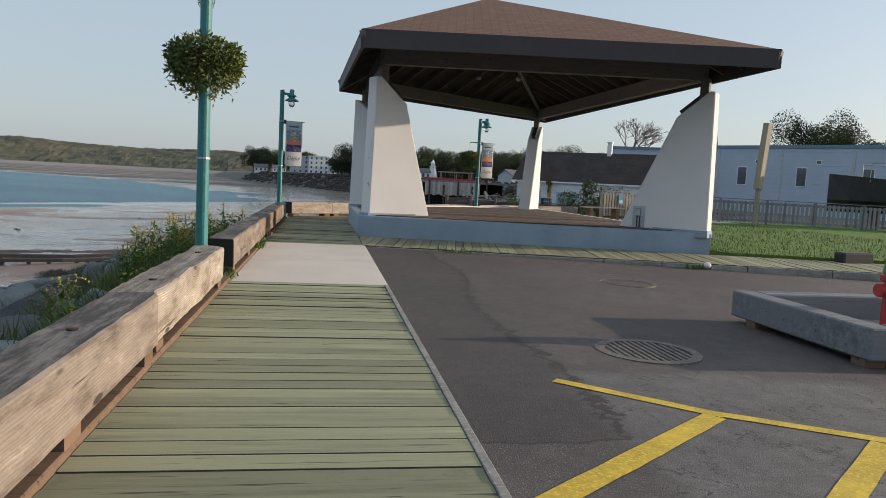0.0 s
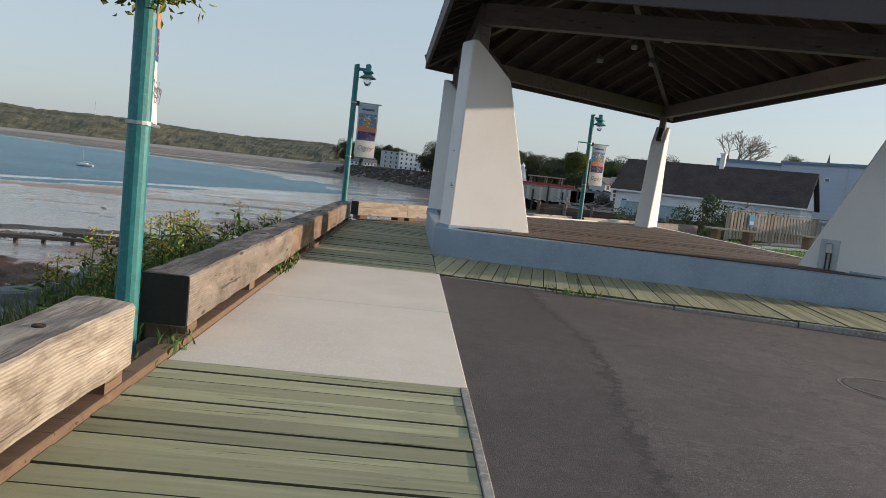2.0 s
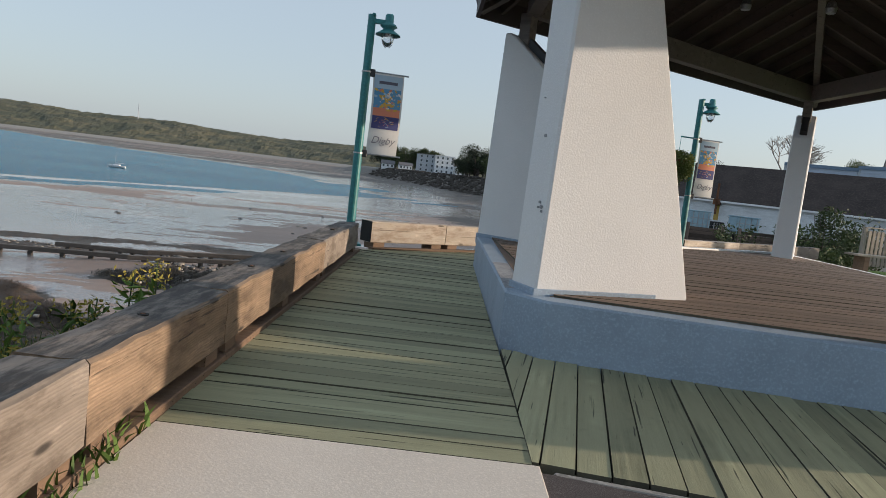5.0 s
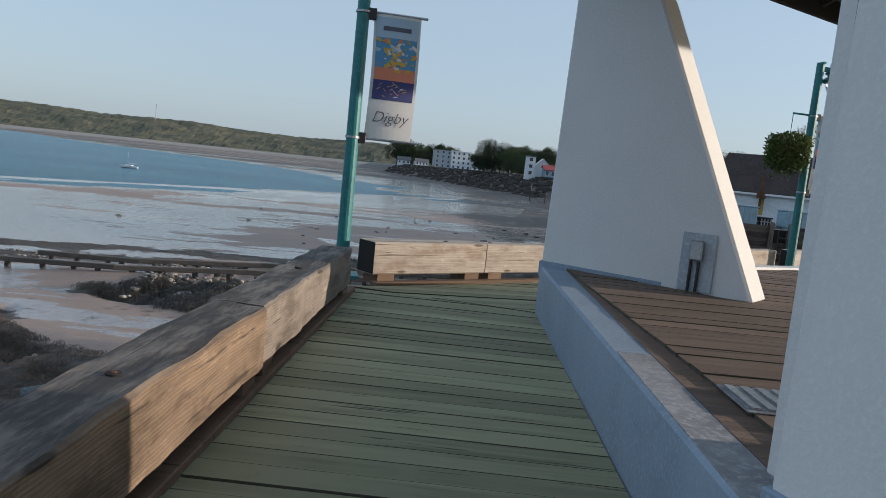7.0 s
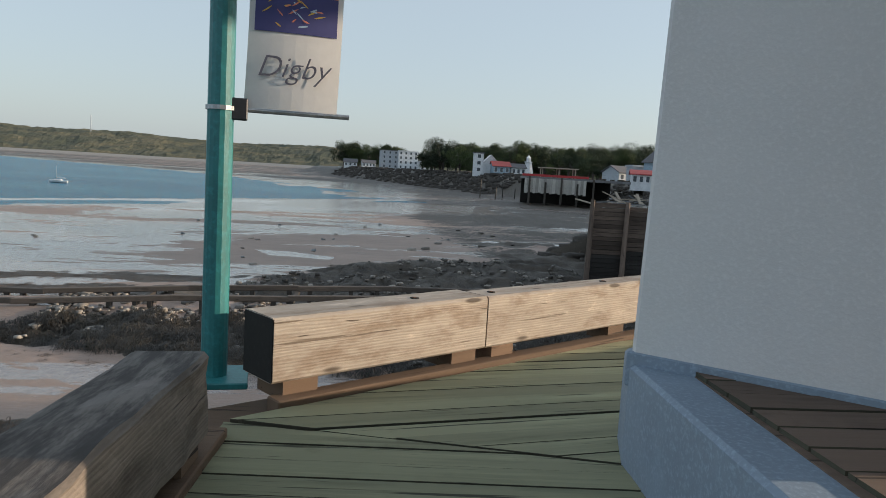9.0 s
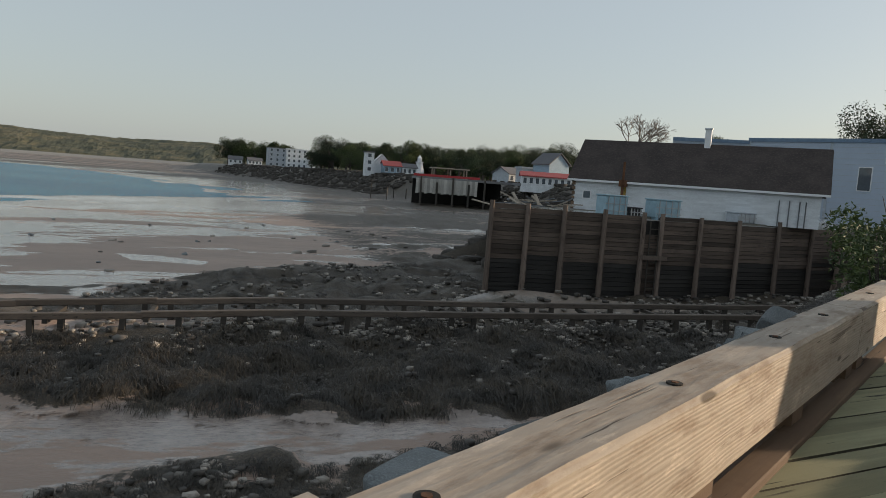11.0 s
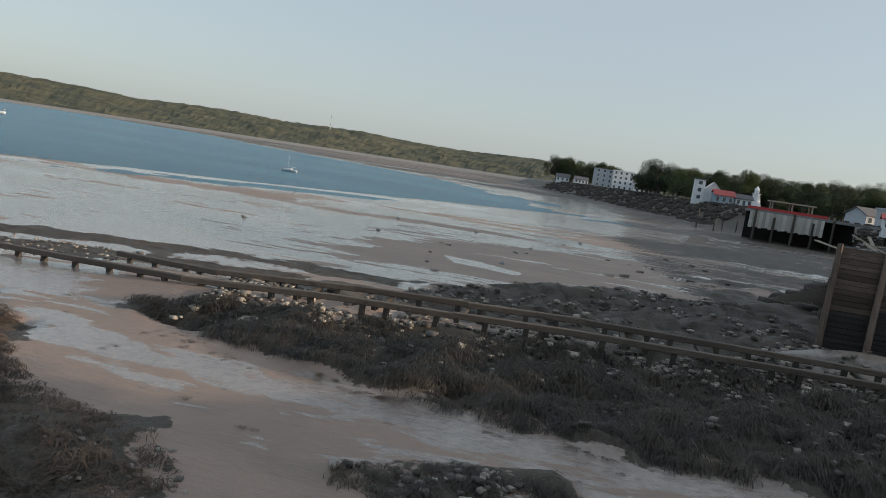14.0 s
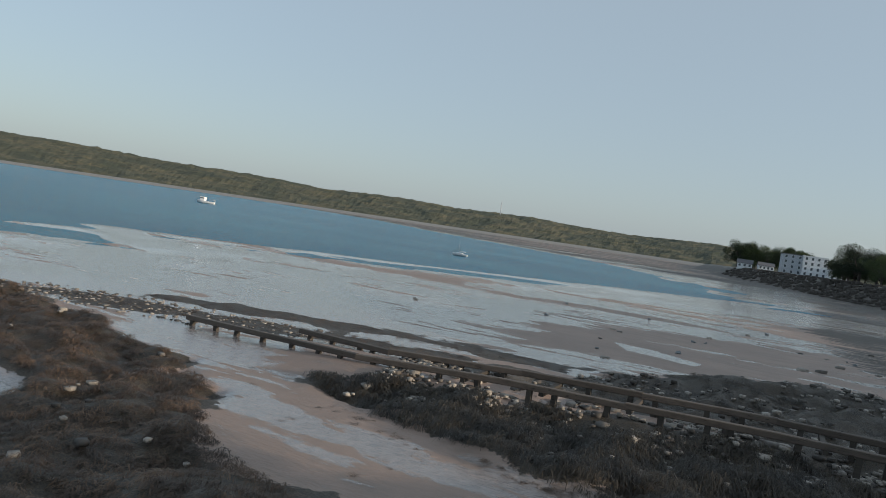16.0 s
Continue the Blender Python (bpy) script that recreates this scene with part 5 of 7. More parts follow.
bmesh.ops.create_icosphere(bm, subdivisions=2, radius=0.06, matrix=Matrix.Translation((0, 0, 0.05)) @ Matrix.Diagonal((1, 1, 0.85, 1)))
part("stone", bm, M_WHITE, wb, smooth=True)

# ---------- lawn, benches, fences ----------
lawn = prism([(6.75, 9.75), (12.4, 8.7), (46, 3), (46, 30), (14.2, 25.2), (9.5, 23.4), (6.4, 19.6)], -0.3, 0.05)
tagged(part("lawn", lawn, M_LAWN), "mown green lawn beside the pavilion", "lawn", kind="structure")
rn = random.Random(4)
v, f = [], []
for k in range(9000):
    x, y = 6.7 + 9 * rn.random() ** 1.3, rn.uniform(9.2, 22.5)
    a, h = rn.uniform(0, 6.28), rn.uniform(0.03, 0.075)
    b = len(v)
    dx, dy = 0.008 * math.cos(a), 0.008 * math.sin(a)
    lx, ly = rn.uniform(-0.03, 0.03), rn.uniform(-0.03, 0.03)
    v += [(x - dx, y - dy, 0.05), (x + dx, y + dy, 0.05), (x + lx, y + ly, 0.05 + h)]
    f.append((b, b + 1, b + 2))
me = bpy.data.meshes.new("lawn_grass")
me.from_pydata(v, [], f)
tagged(part("lawn_grass", me, M_GRASSB), "short green grass blades of the lawn", "grass", kind="stuff")
path_ = prism([(7.0, 20.0), (16, 24.2), (15.4, 25.1), (6.6, 20.9)], 0.0, 0.056)
tagged(part("path_strip", path_, M_CONC), "pale path strip before the benches", "path", kind="structure")


def bench(x, y, rz):
    t = thing("bench", x, y, 0.05, rz, "backless wooden plank bench on two block legs", "bench", "benches on the lawn")
    for k in range(3):
        part("seat_plank", box(-0.85, 0.85, -0.20 + k * 0.135, -0.075 + k * 0.135, 0.40, 0.445, 0.006), M_FENCE, t)
    for s_ in (-0.55, 0.55):
        part("leg", box(s_ - 0.07, s_ + 0.07, -0.16, 0.16, 0, 0.40, 0.01), M_BLOCK, t)


bench(9.2, 22.0, 12)
bench(12.9, 23.6, 12)


def fence_run(x0, y0, x1, y1, h, material, label, solid, gap):
    L = math.hypot(x1 - x0, y1 - y0)
    t = thing("fence", x0, y0, 0.02, math.degrees(math.atan2(y1 - y0, x1 - x0)), label, "fence")
    k = 0.0
    while k < L + 0.01:
        part("post", box(k - 0.05, k + 0.05, -0.05, 0.05, 0, h + 0.06, 0.008), material, t)
        k += L / max(1, round(L / 1.8))
    part("rail", box(0, L, -0.07, -0.03, h - 0.12, h - 0.03), material, t)
    part("rail", box(0, L, -0.07, -0.03, 0.12, 0.20), material, t)
    part("cap_rail", box(-0.05, L + 0.05, -0.07, 0.07, h + 0.06, h + 0.09, 0.005), material, t)
    me = finish("slat", box(-solid / 2, solid / 2, 0.03, 0.055, 0.08, h), material)
    k = solid
    while k < L - 0.02:
        part("slat", me, material, t, m=pose(k, -0.12, 0))
        k += solid + gap
    return t


fa = fence_run(10.15, 24.5, 13.7, 25.6, 0.98, M_FENCE, "tan wooden railing with upright slats", 0.09, 0.05)
part("notice", box(0.75, 0.98, -0.13, -0.10, 0.55, 0.92), P_BLUE, fa, "small blue notice plate")
part("notice_panel", box(0.78, 0.95, -0.137, -0.131, 0.60, 0.72), P_WHITE, fa)
fence_run(13.8, 25.6, 26, 21.5, 0.95, M_GREYFENCE, "grey wooden picket fence behind the lawn", 0.10, 0.07)

# ---------- big pale building ----------
def window(parent, x, z, w, h, y=-0.03, fm=None, name="window"):
    t = part(name, box(x - w / 2 - 0.06, x + w / 2 + 0.06, y - 0.02, y + 0.1, z - 0.06, z + h + 0.06), M_WHITE if fm is None else fm, parent)
    part("pane", box(x - w / 2, x + w / 2, y - 0.03, y + 0.02, z, z + h), M_GLASS, t)
    return t


def hall(x0, y0, x1, y1, depth, z0, h, label):
    """A long low flat-roofed hall with panel joints, seen from its front."""
    L = math.hypot(x1 - x0, y1 - y0)
    t = thing("warehouse", x0, y0, z0, math.degrees(math.atan2(y1 - y0, x1 - x0)), label, "building")
    part("wall", box(0, L, 0, depth, 0, h), M_BLUEWALL, t)
    part("parapet", box(-0.1, L + 0.1, -0.1, depth + 0.1, h, h + 0.28), plain("blue_trim", (0.16, 0.24, 0.34), 0.6), t, "blue metal parapet")
    me = finish("siding_joint", box(0, L, -0.02, 0.0, 0, 0.025), M_GREYWALL)
    k = 0.4
    while k < h:
        part("siding_joint", me, M_GREYWALL, t, m=pose(0, 0, k))
        k += 0.4
    k = 0.0
    while k < L:
        part("pilaster", box(k - 0.09, k + 0.09, -0.05, 0.0, 0, h), M_GREYWALL, t)
        k += 6.0
    return t, L


hb, L = hall(33.6, 67.1, 52.0, 38.0, 14, -0.2, 5.95, "long pale blue harbour warehouse with a flat roof")
for k in range(6):
    window(hb, 3.0 + k * 5.4, 2.6, 0.8, 1.6)
    window(hb, 4.4 + k * 5.4, 4.6, 0.35, 0.25)
hall(28.7, 70.0, 33.5, 67.2, 10, -0.2, 5.75, "blue-white end block of the harbour warehouse")
cr = thing("boat_cradle", 15.6, 22.6, 0.05, 30, label="tan timber prop leaning in a boat cradle", category="cradle")
part("prop", beam(bmesh.new(), (0, 0, 1.4), (0.35, 0, 3.9), 0.22, 0.30), M_FENCE, cr)
part("prop_leg", beam(bmesh.new(), (0.0, 0, 0.0), (0.05, 0, 1.45), 0.14, 0.14), M_FENCE, cr)
bt = thing("fishing_boat", 23.4, 24.0, 0.7, 150, label="dark-hulled boat on stands behind the fence", category="boat")


def hull(length, beam_w, depth, material, parent, name="hull"):
    bm = bmesh.new()
    secs = []
    for i in range(9):
        u = i / 8
        w = beam_w / 2 * (math.sin(min(1, u * 1.25 + 0.25) * math.pi / 2) if u < 0.6 else math.cos((u - 0.6) / 0.4 * math.pi / 2) ** 0.7)
        w = max(w, 0.02)
        x = -length / 2 + length * u
        sheer = depth * (1 + 0.25 * u * u)
        secs.append([bm.verts.new(p) for p in ((x, -w, sheer), (x, -w * 0.85, depth * 0.4), (x, -w * 0.2, 0.02), (x, w * 0.2, 0.02), (x, w * 0.85, depth * 0.4), (x, w, sheer))])
    for a, b in zip(secs, secs[1:]):
        for k in range(5):
            bm.faces.new((a[k], a[k + 1], b[k + 1], b[k]))
        bm.faces.new((a[5], a[0], b[0], b[5]))
    bm.faces.new(secs[0])
    bm.faces.new(secs[-1][::-1])
    return part(name, bm, material, parent)


hull(6.0, 2.2, 1.3, M_DARKSTEEL, bt)
part("wheelhouse", box(-1.6, 0.2, -0.7, 0.7, 1.2, 2.7, 0.05), M_WHITE, bt)
for s_ in (-1, 1):
    part("rub_rail", beam(bmesh.new(), (-2.9, s_ * 0.62, 1.33), (1.0, s_ * 1.08, 1.43), 0.06, 0.10), M_WHITE, bt, "white painted rub rail")
    bm = bmesh.new()
    tube(bm, (-2.8, s_ * 0.6, 2.0), (1.6, s_ * 0.9, 2.1), 0.02, seg=6)
    for k in range(5):
        tube(bm, (-2.8 + 1.1 * k, s_ * (0.6 + 0.075 * k), 1.3), (-2.8 + 1.1 * k, s_ * (0.6 + 0.075 * k), 2.02 + 0.02 * k), 0.016, seg=6)
    part("guard_rail", bm, M_STEEL, bt)
for s_ in (-1.5, 1.2):
    part("stand", box(s_ - 0.1, s_ + 0.1, -0.6, 0.6, -0.9, 0.2), M_RUST, bt)

# ---------- harbour shed and crib wall ----------
RC, RD = Vector((28.0, 51.45)), Vector((17.2, 59.6))
sdv = (RC - RD).normalized()
sl = (RC - RD).length
sh = thing("harbour_shed", RD.x, RD.y, -0.2, math.degrees(math.atan2(sdv.y, sdv.x)), label="white clapboard harbour shed with a mossy dark roof", category="shed")
ZR, ZV = 4.3, 1.75
part("wall", box(0.15, sl - 0.15, -2.9, 3.0, 0, ZV), M_CLAP, sh)
me = finish("clapboard", box(0.1, sl - 0.1, -2.935, -2.90, 0, 0.125), M_CLAP)
for k in range(13):
    part("clapboard", me, M_CLAP, sh, m=Matrix.Translation((0, 0, 0.135 * k)) @ Matrix.Rotation(0.0, 4, "X"))
bm = bmesh.new()
prof = [(-3.15, ZV - 0.02), (0.0, ZR), (3.3, ZV - 0.02), (3.3, ZV + 0.12), (0, ZR + 0.14), (-3.15, ZV + 0.12)]
a = [bm.verts.new((-0.3, y, z)) for y, z in prof]
b = [bm.verts.new((sl + 0.3, y, z)) for y, z in prof]
bm.faces.new(a)
bm.faces.new(b[::-1])
for k in range(6):
    q = (k + 1) % 6
    bm.faces.new((a[k], b[k], b[q], a[q]))
part("roof", bm, M_ROOFDARK, sh, "dark mossy shingle roof")
for xx in (0.0, sl - 0.15):
    bm = bmesh.new()
    g = [bm.verts.new((xx + dx, y, z)) for dx in (0.02, 0.13) for y, z in ((-2.95, ZV), (0, ZR), (3.0, ZV))]
    bm.faces.new(g[:3])
    bm.faces.new(g[3:])
    bm.faces.new((g[0], g[1], g[4], g[3]))
    bm.faces.new((g[1], g[2], g[5], g[4]))
    part("gable", bm, M_CLAP, sh)
part("eave_gutter", box(-0.3, sl + 0.3, -3.22, -3.12, ZV - 0.02, ZV + 0.1), M_WHITE, sh, "white eave trim")
part("chimney", box(7.0, 7.35, -0.3, 0.05, ZR - 0.5, ZR + 1.0, 0.02), M_WHITE, sh, "white chimney pipe")
part("chimney_cap", box(6.95, 7.4, -0.35, 0.1, ZR + 1.0, ZR + 1.08), M_WHITE, sh)
window(sh, 0.9, 0.75, 0.4, 0.4, -2.93)
part("stove_pipe", box(3.0, 3.12, -3.3, -3.18, 0.9, 3.0), M_RUST, sh, "rusty stove pipe")
part("rust_stain", box(2.9, 3.22, -2.95, -2.937, 0.5, 1.65), plain("ochre_stain", (0.50, 0.33, 0.08), 0.8, var=0.5, scale=2.0), sh, "ochre rust run")
part("rust_box", box(2.82, 3.28, -3.3, -2.95, 1.55, 1.95, 0.02), M_RUST, sh, "rusty vent box")
for k, x in enumerate((11.4, 11.9, 12.4, 12.7)):
    part("drip_pipe", box(x, x + 0.06, -2.99, -2.94, 0.0, 1.4), M_GREYWOOD, sh)
for k in range(6):
    part("corner_board", box(-0.02, 0.16, -2.98, -2.9, 0.3 * k, 0.3 * k + 0.2), M_BLOCK, sh)

crib = thing("crib_wall", 0, 0, 0, label="dark timber crib wharf wall with rusty brown piles", category="wharf wall", kind="structure")
PILES = [(7.87, 47.5), (9.63, 47.59), (11.4, 47.55), (13.54, 47.84), (15.62, 47.98), (16.71, 48.22), (19.12, 48.74), (21.5, 49.1), (24.25, 49.69), (27.0, 50.6), (29.6, 51.6)]
rn = random.Random(8)
bm = prism([(7.9, 47.75), (13.5, 48.1), (16.7, 48.5), (24.2, 49.95), (30, 52.0), (30, 53), (24, 51.2), (9.9, 49.5), (12.6, 58), (11.4, 58)], -5, -0.28)
part("fill", bm, M_CHAR_HOLLOW, crib)
yard = prism([(8.2, 47.9), (13.5, 48.15), (16.7, 48.55), (24.2, 50.0), (30, 52.1), (32, 56), (26, 66), (14, 66), (11.2, 57)], -0.6, -0.26)
tagged(part("wharf_yard", yard, M_KERB), "bare wharf yard in front of the shed", "yard", kind="structure")
for i in range(len(PILES) - 1):
    (xa, ya), (xb, yb) = PILES[i], PILES[i + 1]
    L = math.hypot(xb - xa, yb - ya)
    m = Matrix.Translation((xa, ya + 0.12, 0)) @ Matrix.Rotation(math.atan2(yb - ya, xb - xa), 4, "Z")
    z = -4.6
    top = -0.05 - 0.035 * i + rn.uniform(-0.05, 0.05)
    k = 0
    while z < top:
        hgt = rn.uniform(0.19, 0.24)
        if not (i == 4):
            part("plank", box(-0.02 + rn.uniform(-0.03, 0.03), L + rn.uniform(-0.03, 0.03), rn.uniform(-0.02, 0.03), 0.14, z, z + hgt - 0.018), M_CRIB if z > -2.5 + rn.uniform(-0.25, 0.25) else M_CRIBWET, crib, m=m)
        elif z < top - 0.9:
            part("plank", box(0, L, 0.1, 0.16, z, z + hgt - 0.018), M_CRIB, crib, m=m)
        z += hgt
for i, (x, y) in enumerate(PILES):
    bm = bmesh.new()
    lean = 0.16
    tube(bm, (x - 0.10, y - lean, -4.8), (x, y, 0.25 - 0.035 * i + rn.uniform(-0.08, 0.08)), 0.145, 0.11, 9)
    part("pile", bm, M_PILE, crib)
for s_ in (0.35, 0.8):
    part("ladder_rail", beam(bmesh.new(), (15.62 + s_, 47.9, -4.4), (15.62 + s_, 47.95, -0.3), 0.05, 0.05), M_TRACK, crib)
me = finish("ladder_rung", box(0, 0.45, -0.02, 0.02, 0, 0.04), M_TRACK)
for k in range(12):
    part("ladder_rung", me, M_TRACK, crib, m=pose(15.97, 47.9, -4.2 + 0.32 * k))
part("ladder_beam", box(15.5, 16.9, 47.75, 47.9, -2.15, -1.95), M_PILE, crib)


def tub(x, y, rz, w=1.1, h=0.85, mat_=None):
    t = thing("fish_tub", x, y, -0.26, rz, "pale blue plastic fish tub on the wharf", "tub", "fish tubs")
    part("bin", box(-w / 2, w / 2, -0.5, 0.5, 0.1, h, 0.05), M_TUB if mat_ is None else mat_, t)
    part("lid", box(-w / 2 - 0.03, w / 2 + 0.03, -0.53, 0.53, h, h + 0.07, 0.02), M_TUB if mat_ is None else mat_, t)
    for k in range(4):
        xx = -w / 2 + w * (k + 0.5) / 4
        part("cage_bar", box(xx - 0.02, xx + 0.02, -0.535, -0.505, 0.1, h), M_STEEL, t)
    for zz in (0.3, 0.62 * h):
        part("cage_bar", box(-w / 2 - 0.02, w / 2 + 0.02, -0.55, -0.535, zz, zz + 0.035), M_STEEL, t)
    for s_ in (-w / 2 + 0.15, w / 2 - 0.15):
        part("skid", box(s_ - 0.08, s_ + 0.08, -0.45, 0.45, 0, 0.1), M_TUB if mat_ is None else mat_, t)


tub(14.6, 49.6, 5, 1.25, 1.05)
tub(17.6, 50.0, 8, 1.5, 1.0)
tub(22.9, 51.2, 10, 1.2, 0.6, M_GREYWALL)
tub(15.8, 49.9, 5, 0.7, 0.5, M_DARKSTEEL)
dr = thing("fish_net_heap", 28.4, 52.2, -0.26, label="pale tangled fishing net heap at the wharf end", category="net")
part("net", leaf_cloud(33, 900, lambda r_: Vector((r_.gauss(0, 0.7), r_.gauss(0, 0.4), abs(r_.gauss(0, 0.25)))), 0.08), M_WHITE, dr)

# ---------- slipway track ----------
trk = thing("slipway_track", 0, 0, 0, label="old wet timber slipway track on short posts", category="slipway")
for off in (0.0, 2.05):
    acc = 0.0
    for a, b in zip(RAIL, RAIL[1:]):
        o = Vector((-0.12, off, 0))
        if off and a.x < -15:
            a = Vector((-18.0, 36.9, -4.05))
        k = max(1, round((b - a).length / 4.5))
        for i in range(k):
            p, q = a + (b - a) * i / k + o, a + (b - a) * (i + 1) / k + o
            part("rail", beam(bmesh.new(), p - (q - p) * 0.01, q + (q - p) * 0.01 + Vector((0, 0, rn.uniform(-0.03, 0.03))), 0.20, 0.19, bevel=0.02), M_RAIL, trk)
        k = max(1, round((b - a).length / 1.25))
        for i in range(k):
            p = a + (b - a) * (i + rn.uniform(0.2, 0.8)) / k + o
            g = float(terrain([p.x], [p.y])[0][0]) - 0.3
            part("post", beam(bmesh.new(), (p.x + rn.uniform(-0.05, 0.05), p.y, g), (p.x, p.y, p.z - 0.07), 0.16, 0.16, up=(0, 1, 0)), M_TRACK, trk)
    # cross ties
for a, b in zip(RAIL[1:], RAIL[2:]):
    k = max(1, round((b - a).length / 2.6))
    for i in range(k):
        p = a + (b - a) * (i + 0.5) / k
        part("tie", beam(bmesh.new(), p + Vector((0, -0.1, -0.15)), p + Vector((-0.12, 2.15, -0.15)), 0.14, 0.12), M_TRACK, trk)

# ---------- boulders, stones, seaweed ----------
def rock_mesh(seed, sub=3, cuts=9, name="rock"):
    """A broken quarry stone: flat fracture faces with slightly worn edges."""
    rn = random.Random(seed)
    bm = bmesh.new()
    sx, sy, sz = rn.uniform(0.85, 1.25), rn.uniform(0.7, 1.0), rn.uniform(0.5, 0.75)
    for cx in (-1, 1):
        for cy in (-1, 1):
            for cz in (-1, 1):
                for _ in range(2):
                    p = Vector((cx * rn.uniform(0.5, 0.86), cy * rn.uniform(0.5, 0.86), cz * rn.uniform(0.5, 0.86)))
                    bm.verts.new((p.x * sx, p.y * sy, p.z * sz))
    for _ in range(5):
        p = Vector((rn.gauss(0, 1), rn.gauss(0, 1), rn.gauss(0, 1))).normalized()
        bm.verts.new((p.x * sx, p.y * sy, p.z * sz))
    out = bmesh.ops.convex_hull(bm, input=bm.verts)
    bmesh.ops.delete(bm, geom=list({e for e in out["geom_interior"] + out["geom_unused"] if isinstance(e, bmesh.types.BMVert)}), context="VERTS")
    bmesh.ops.dissolve_limit(bm, angle_limit=radians(16), verts=bm.verts, edges=bm.edges)
    if sub >= 3:
        bmesh.ops.bevel(bm, geom=list(bm.edges), offset=0.05, segments=1, affect="EDGES")
        bmesh.ops.triangulate(bm, faces=bm.faces)
        bmesh.ops.subdivide_edges(bm, edges=[e for e in bm.edges if e.calc_length() > 0.35], cuts=2, use_grid_fill=True)
        for v in bm.verts:
            v.co *= 1 + 0.05 * noise.noise(v.co * 3.0 + Vector((seed, 0, 0)))
    return bm


ROCKS = [finish("boulder", rock_mesh(50 + k), M_BOULDER) for k in range(8)]
rn = random.Random(12)


def boulder(x, y, r, dz=0.25):
    g = float(terrain([x], [y])[0][0])
    r = r * 0.74
    ob = new("boulder", ROCKS[rn.randrange(8)])
    ob.matrix_basis = pose(x, y, g + r * dz, rn.uniform(-25, 25), rn.uniform(-25, 25), rn.uniform(0, 360)) @ Matrix.Diagonal((r, r, r, 1))
    tagged(ob, "angular blue-grey armour boulder on the shore slope", "boulder", "armour boulders")


for (x, y, r) in ((0.9, 23.6, 1.15), (2.2, 23.4, 0.75), (3.3, 24.6, 0.8), (4.6, 25.4, 0.85), (5.4, 27.0, 1.0), (6.6, 26.2, 0.8), (7.6, 27.4, 0.85), (3.4, 22.6, 0.6),
                  (2.6, 21.6, 0.65), (4.4, 23.2, 0.7), (1.4, 21.9, 0.6), (5.8, 24.6, 0.7), (8.8, 28.8, 1.0), (10.2, 29.8, 0.9), (7.2, 24.8, 0.7), (-0.6, 21.9, 0.55),
                  (-6.8, 20.6, 0.75), (-6.0, 19.2, 0.6), (-7.4, 18.6, 0.65), (-5.0, 17.6, 0.6), (0.4, 20.0, 0.6), (2.0, 20.3, 0.55), (-1.9, 19.6, 0.6)):
    boulder(x, y, r)
for k in range(120):
    s_, o = rn.uniform(-1, 14.5), rn.uniform(0.9, 5.2)
    p = E0 + ED * s_ + EN * (0.3 + o)
    boulder(p.x, p.y, rn.uniform(0.25, 0.6), 0.15)
for k in range(110):
    boulder(rn.uniform(-7.0, -2.3), rn.uniform(-1, 17), rn.uniform(0.2, 0.5), 0.12)
for k in range(120):
    boulder(rn.uniform(-8.5, -2.8), rn.uniform(3, 20), rn.uniform(0.35, 0.75), 0.18)


def scatter_mesh(name, templates, spots, material, label, category):
    """Many small pieces joined into one mesh."""
    V, F, base = [], [], 0
    for x, y, z, s_, ang, flat_ in spots:
        tv, tf = templates[rn.randrange(len(templates))]
        c, s2 = math.cos(ang), math.sin(ang)
        q = np.empty_like(tv)
        q[:, 0] = x + s_ * (tv[:, 0] * c - tv[:, 1] * s2)
        q[:, 1] = y + s_ * (tv[:, 0] * s2 + tv[:, 1] * c)
        q[:, 2] = z + s_ * flat_ * tv[:, 2]
        V.append(q)
        F.append(tf + base)
        base += len(tv)
    V, F = np.concatenate(V), np.concatenate(F)
    me = bpy.data.meshes.new(name)
    me.vertices.add(len(V))
    me.vertices.foreach_set("co", V.ravel())
    me.loops.add(F.size)
    me.loops.foreach_set("vertex_index", F.ravel().astype(np.int32))
    me.polygons.add(len(F))
    me.polygons.foreach_set("loop_start", np.arange(0, F.size, 3))
    me.update(calc_edges=True)
    me.materials.append(material)
    return tagged(new(name, me), label, category, kind="stuff")


def as_template(bm):
    bmesh.ops.triangulate(bm, faces=bm.faces)
    bm.verts.index_update()
    tv = np.array([v.co[:] for v in bm.verts])
    tf = np.array([[v.index for v in f_.verts] for f_ in bm.faces])
    bm.free()
    return tv, tf


PEB = [as_template(rock_mesh(80 + k, 1, 5)) for k in range(6)]


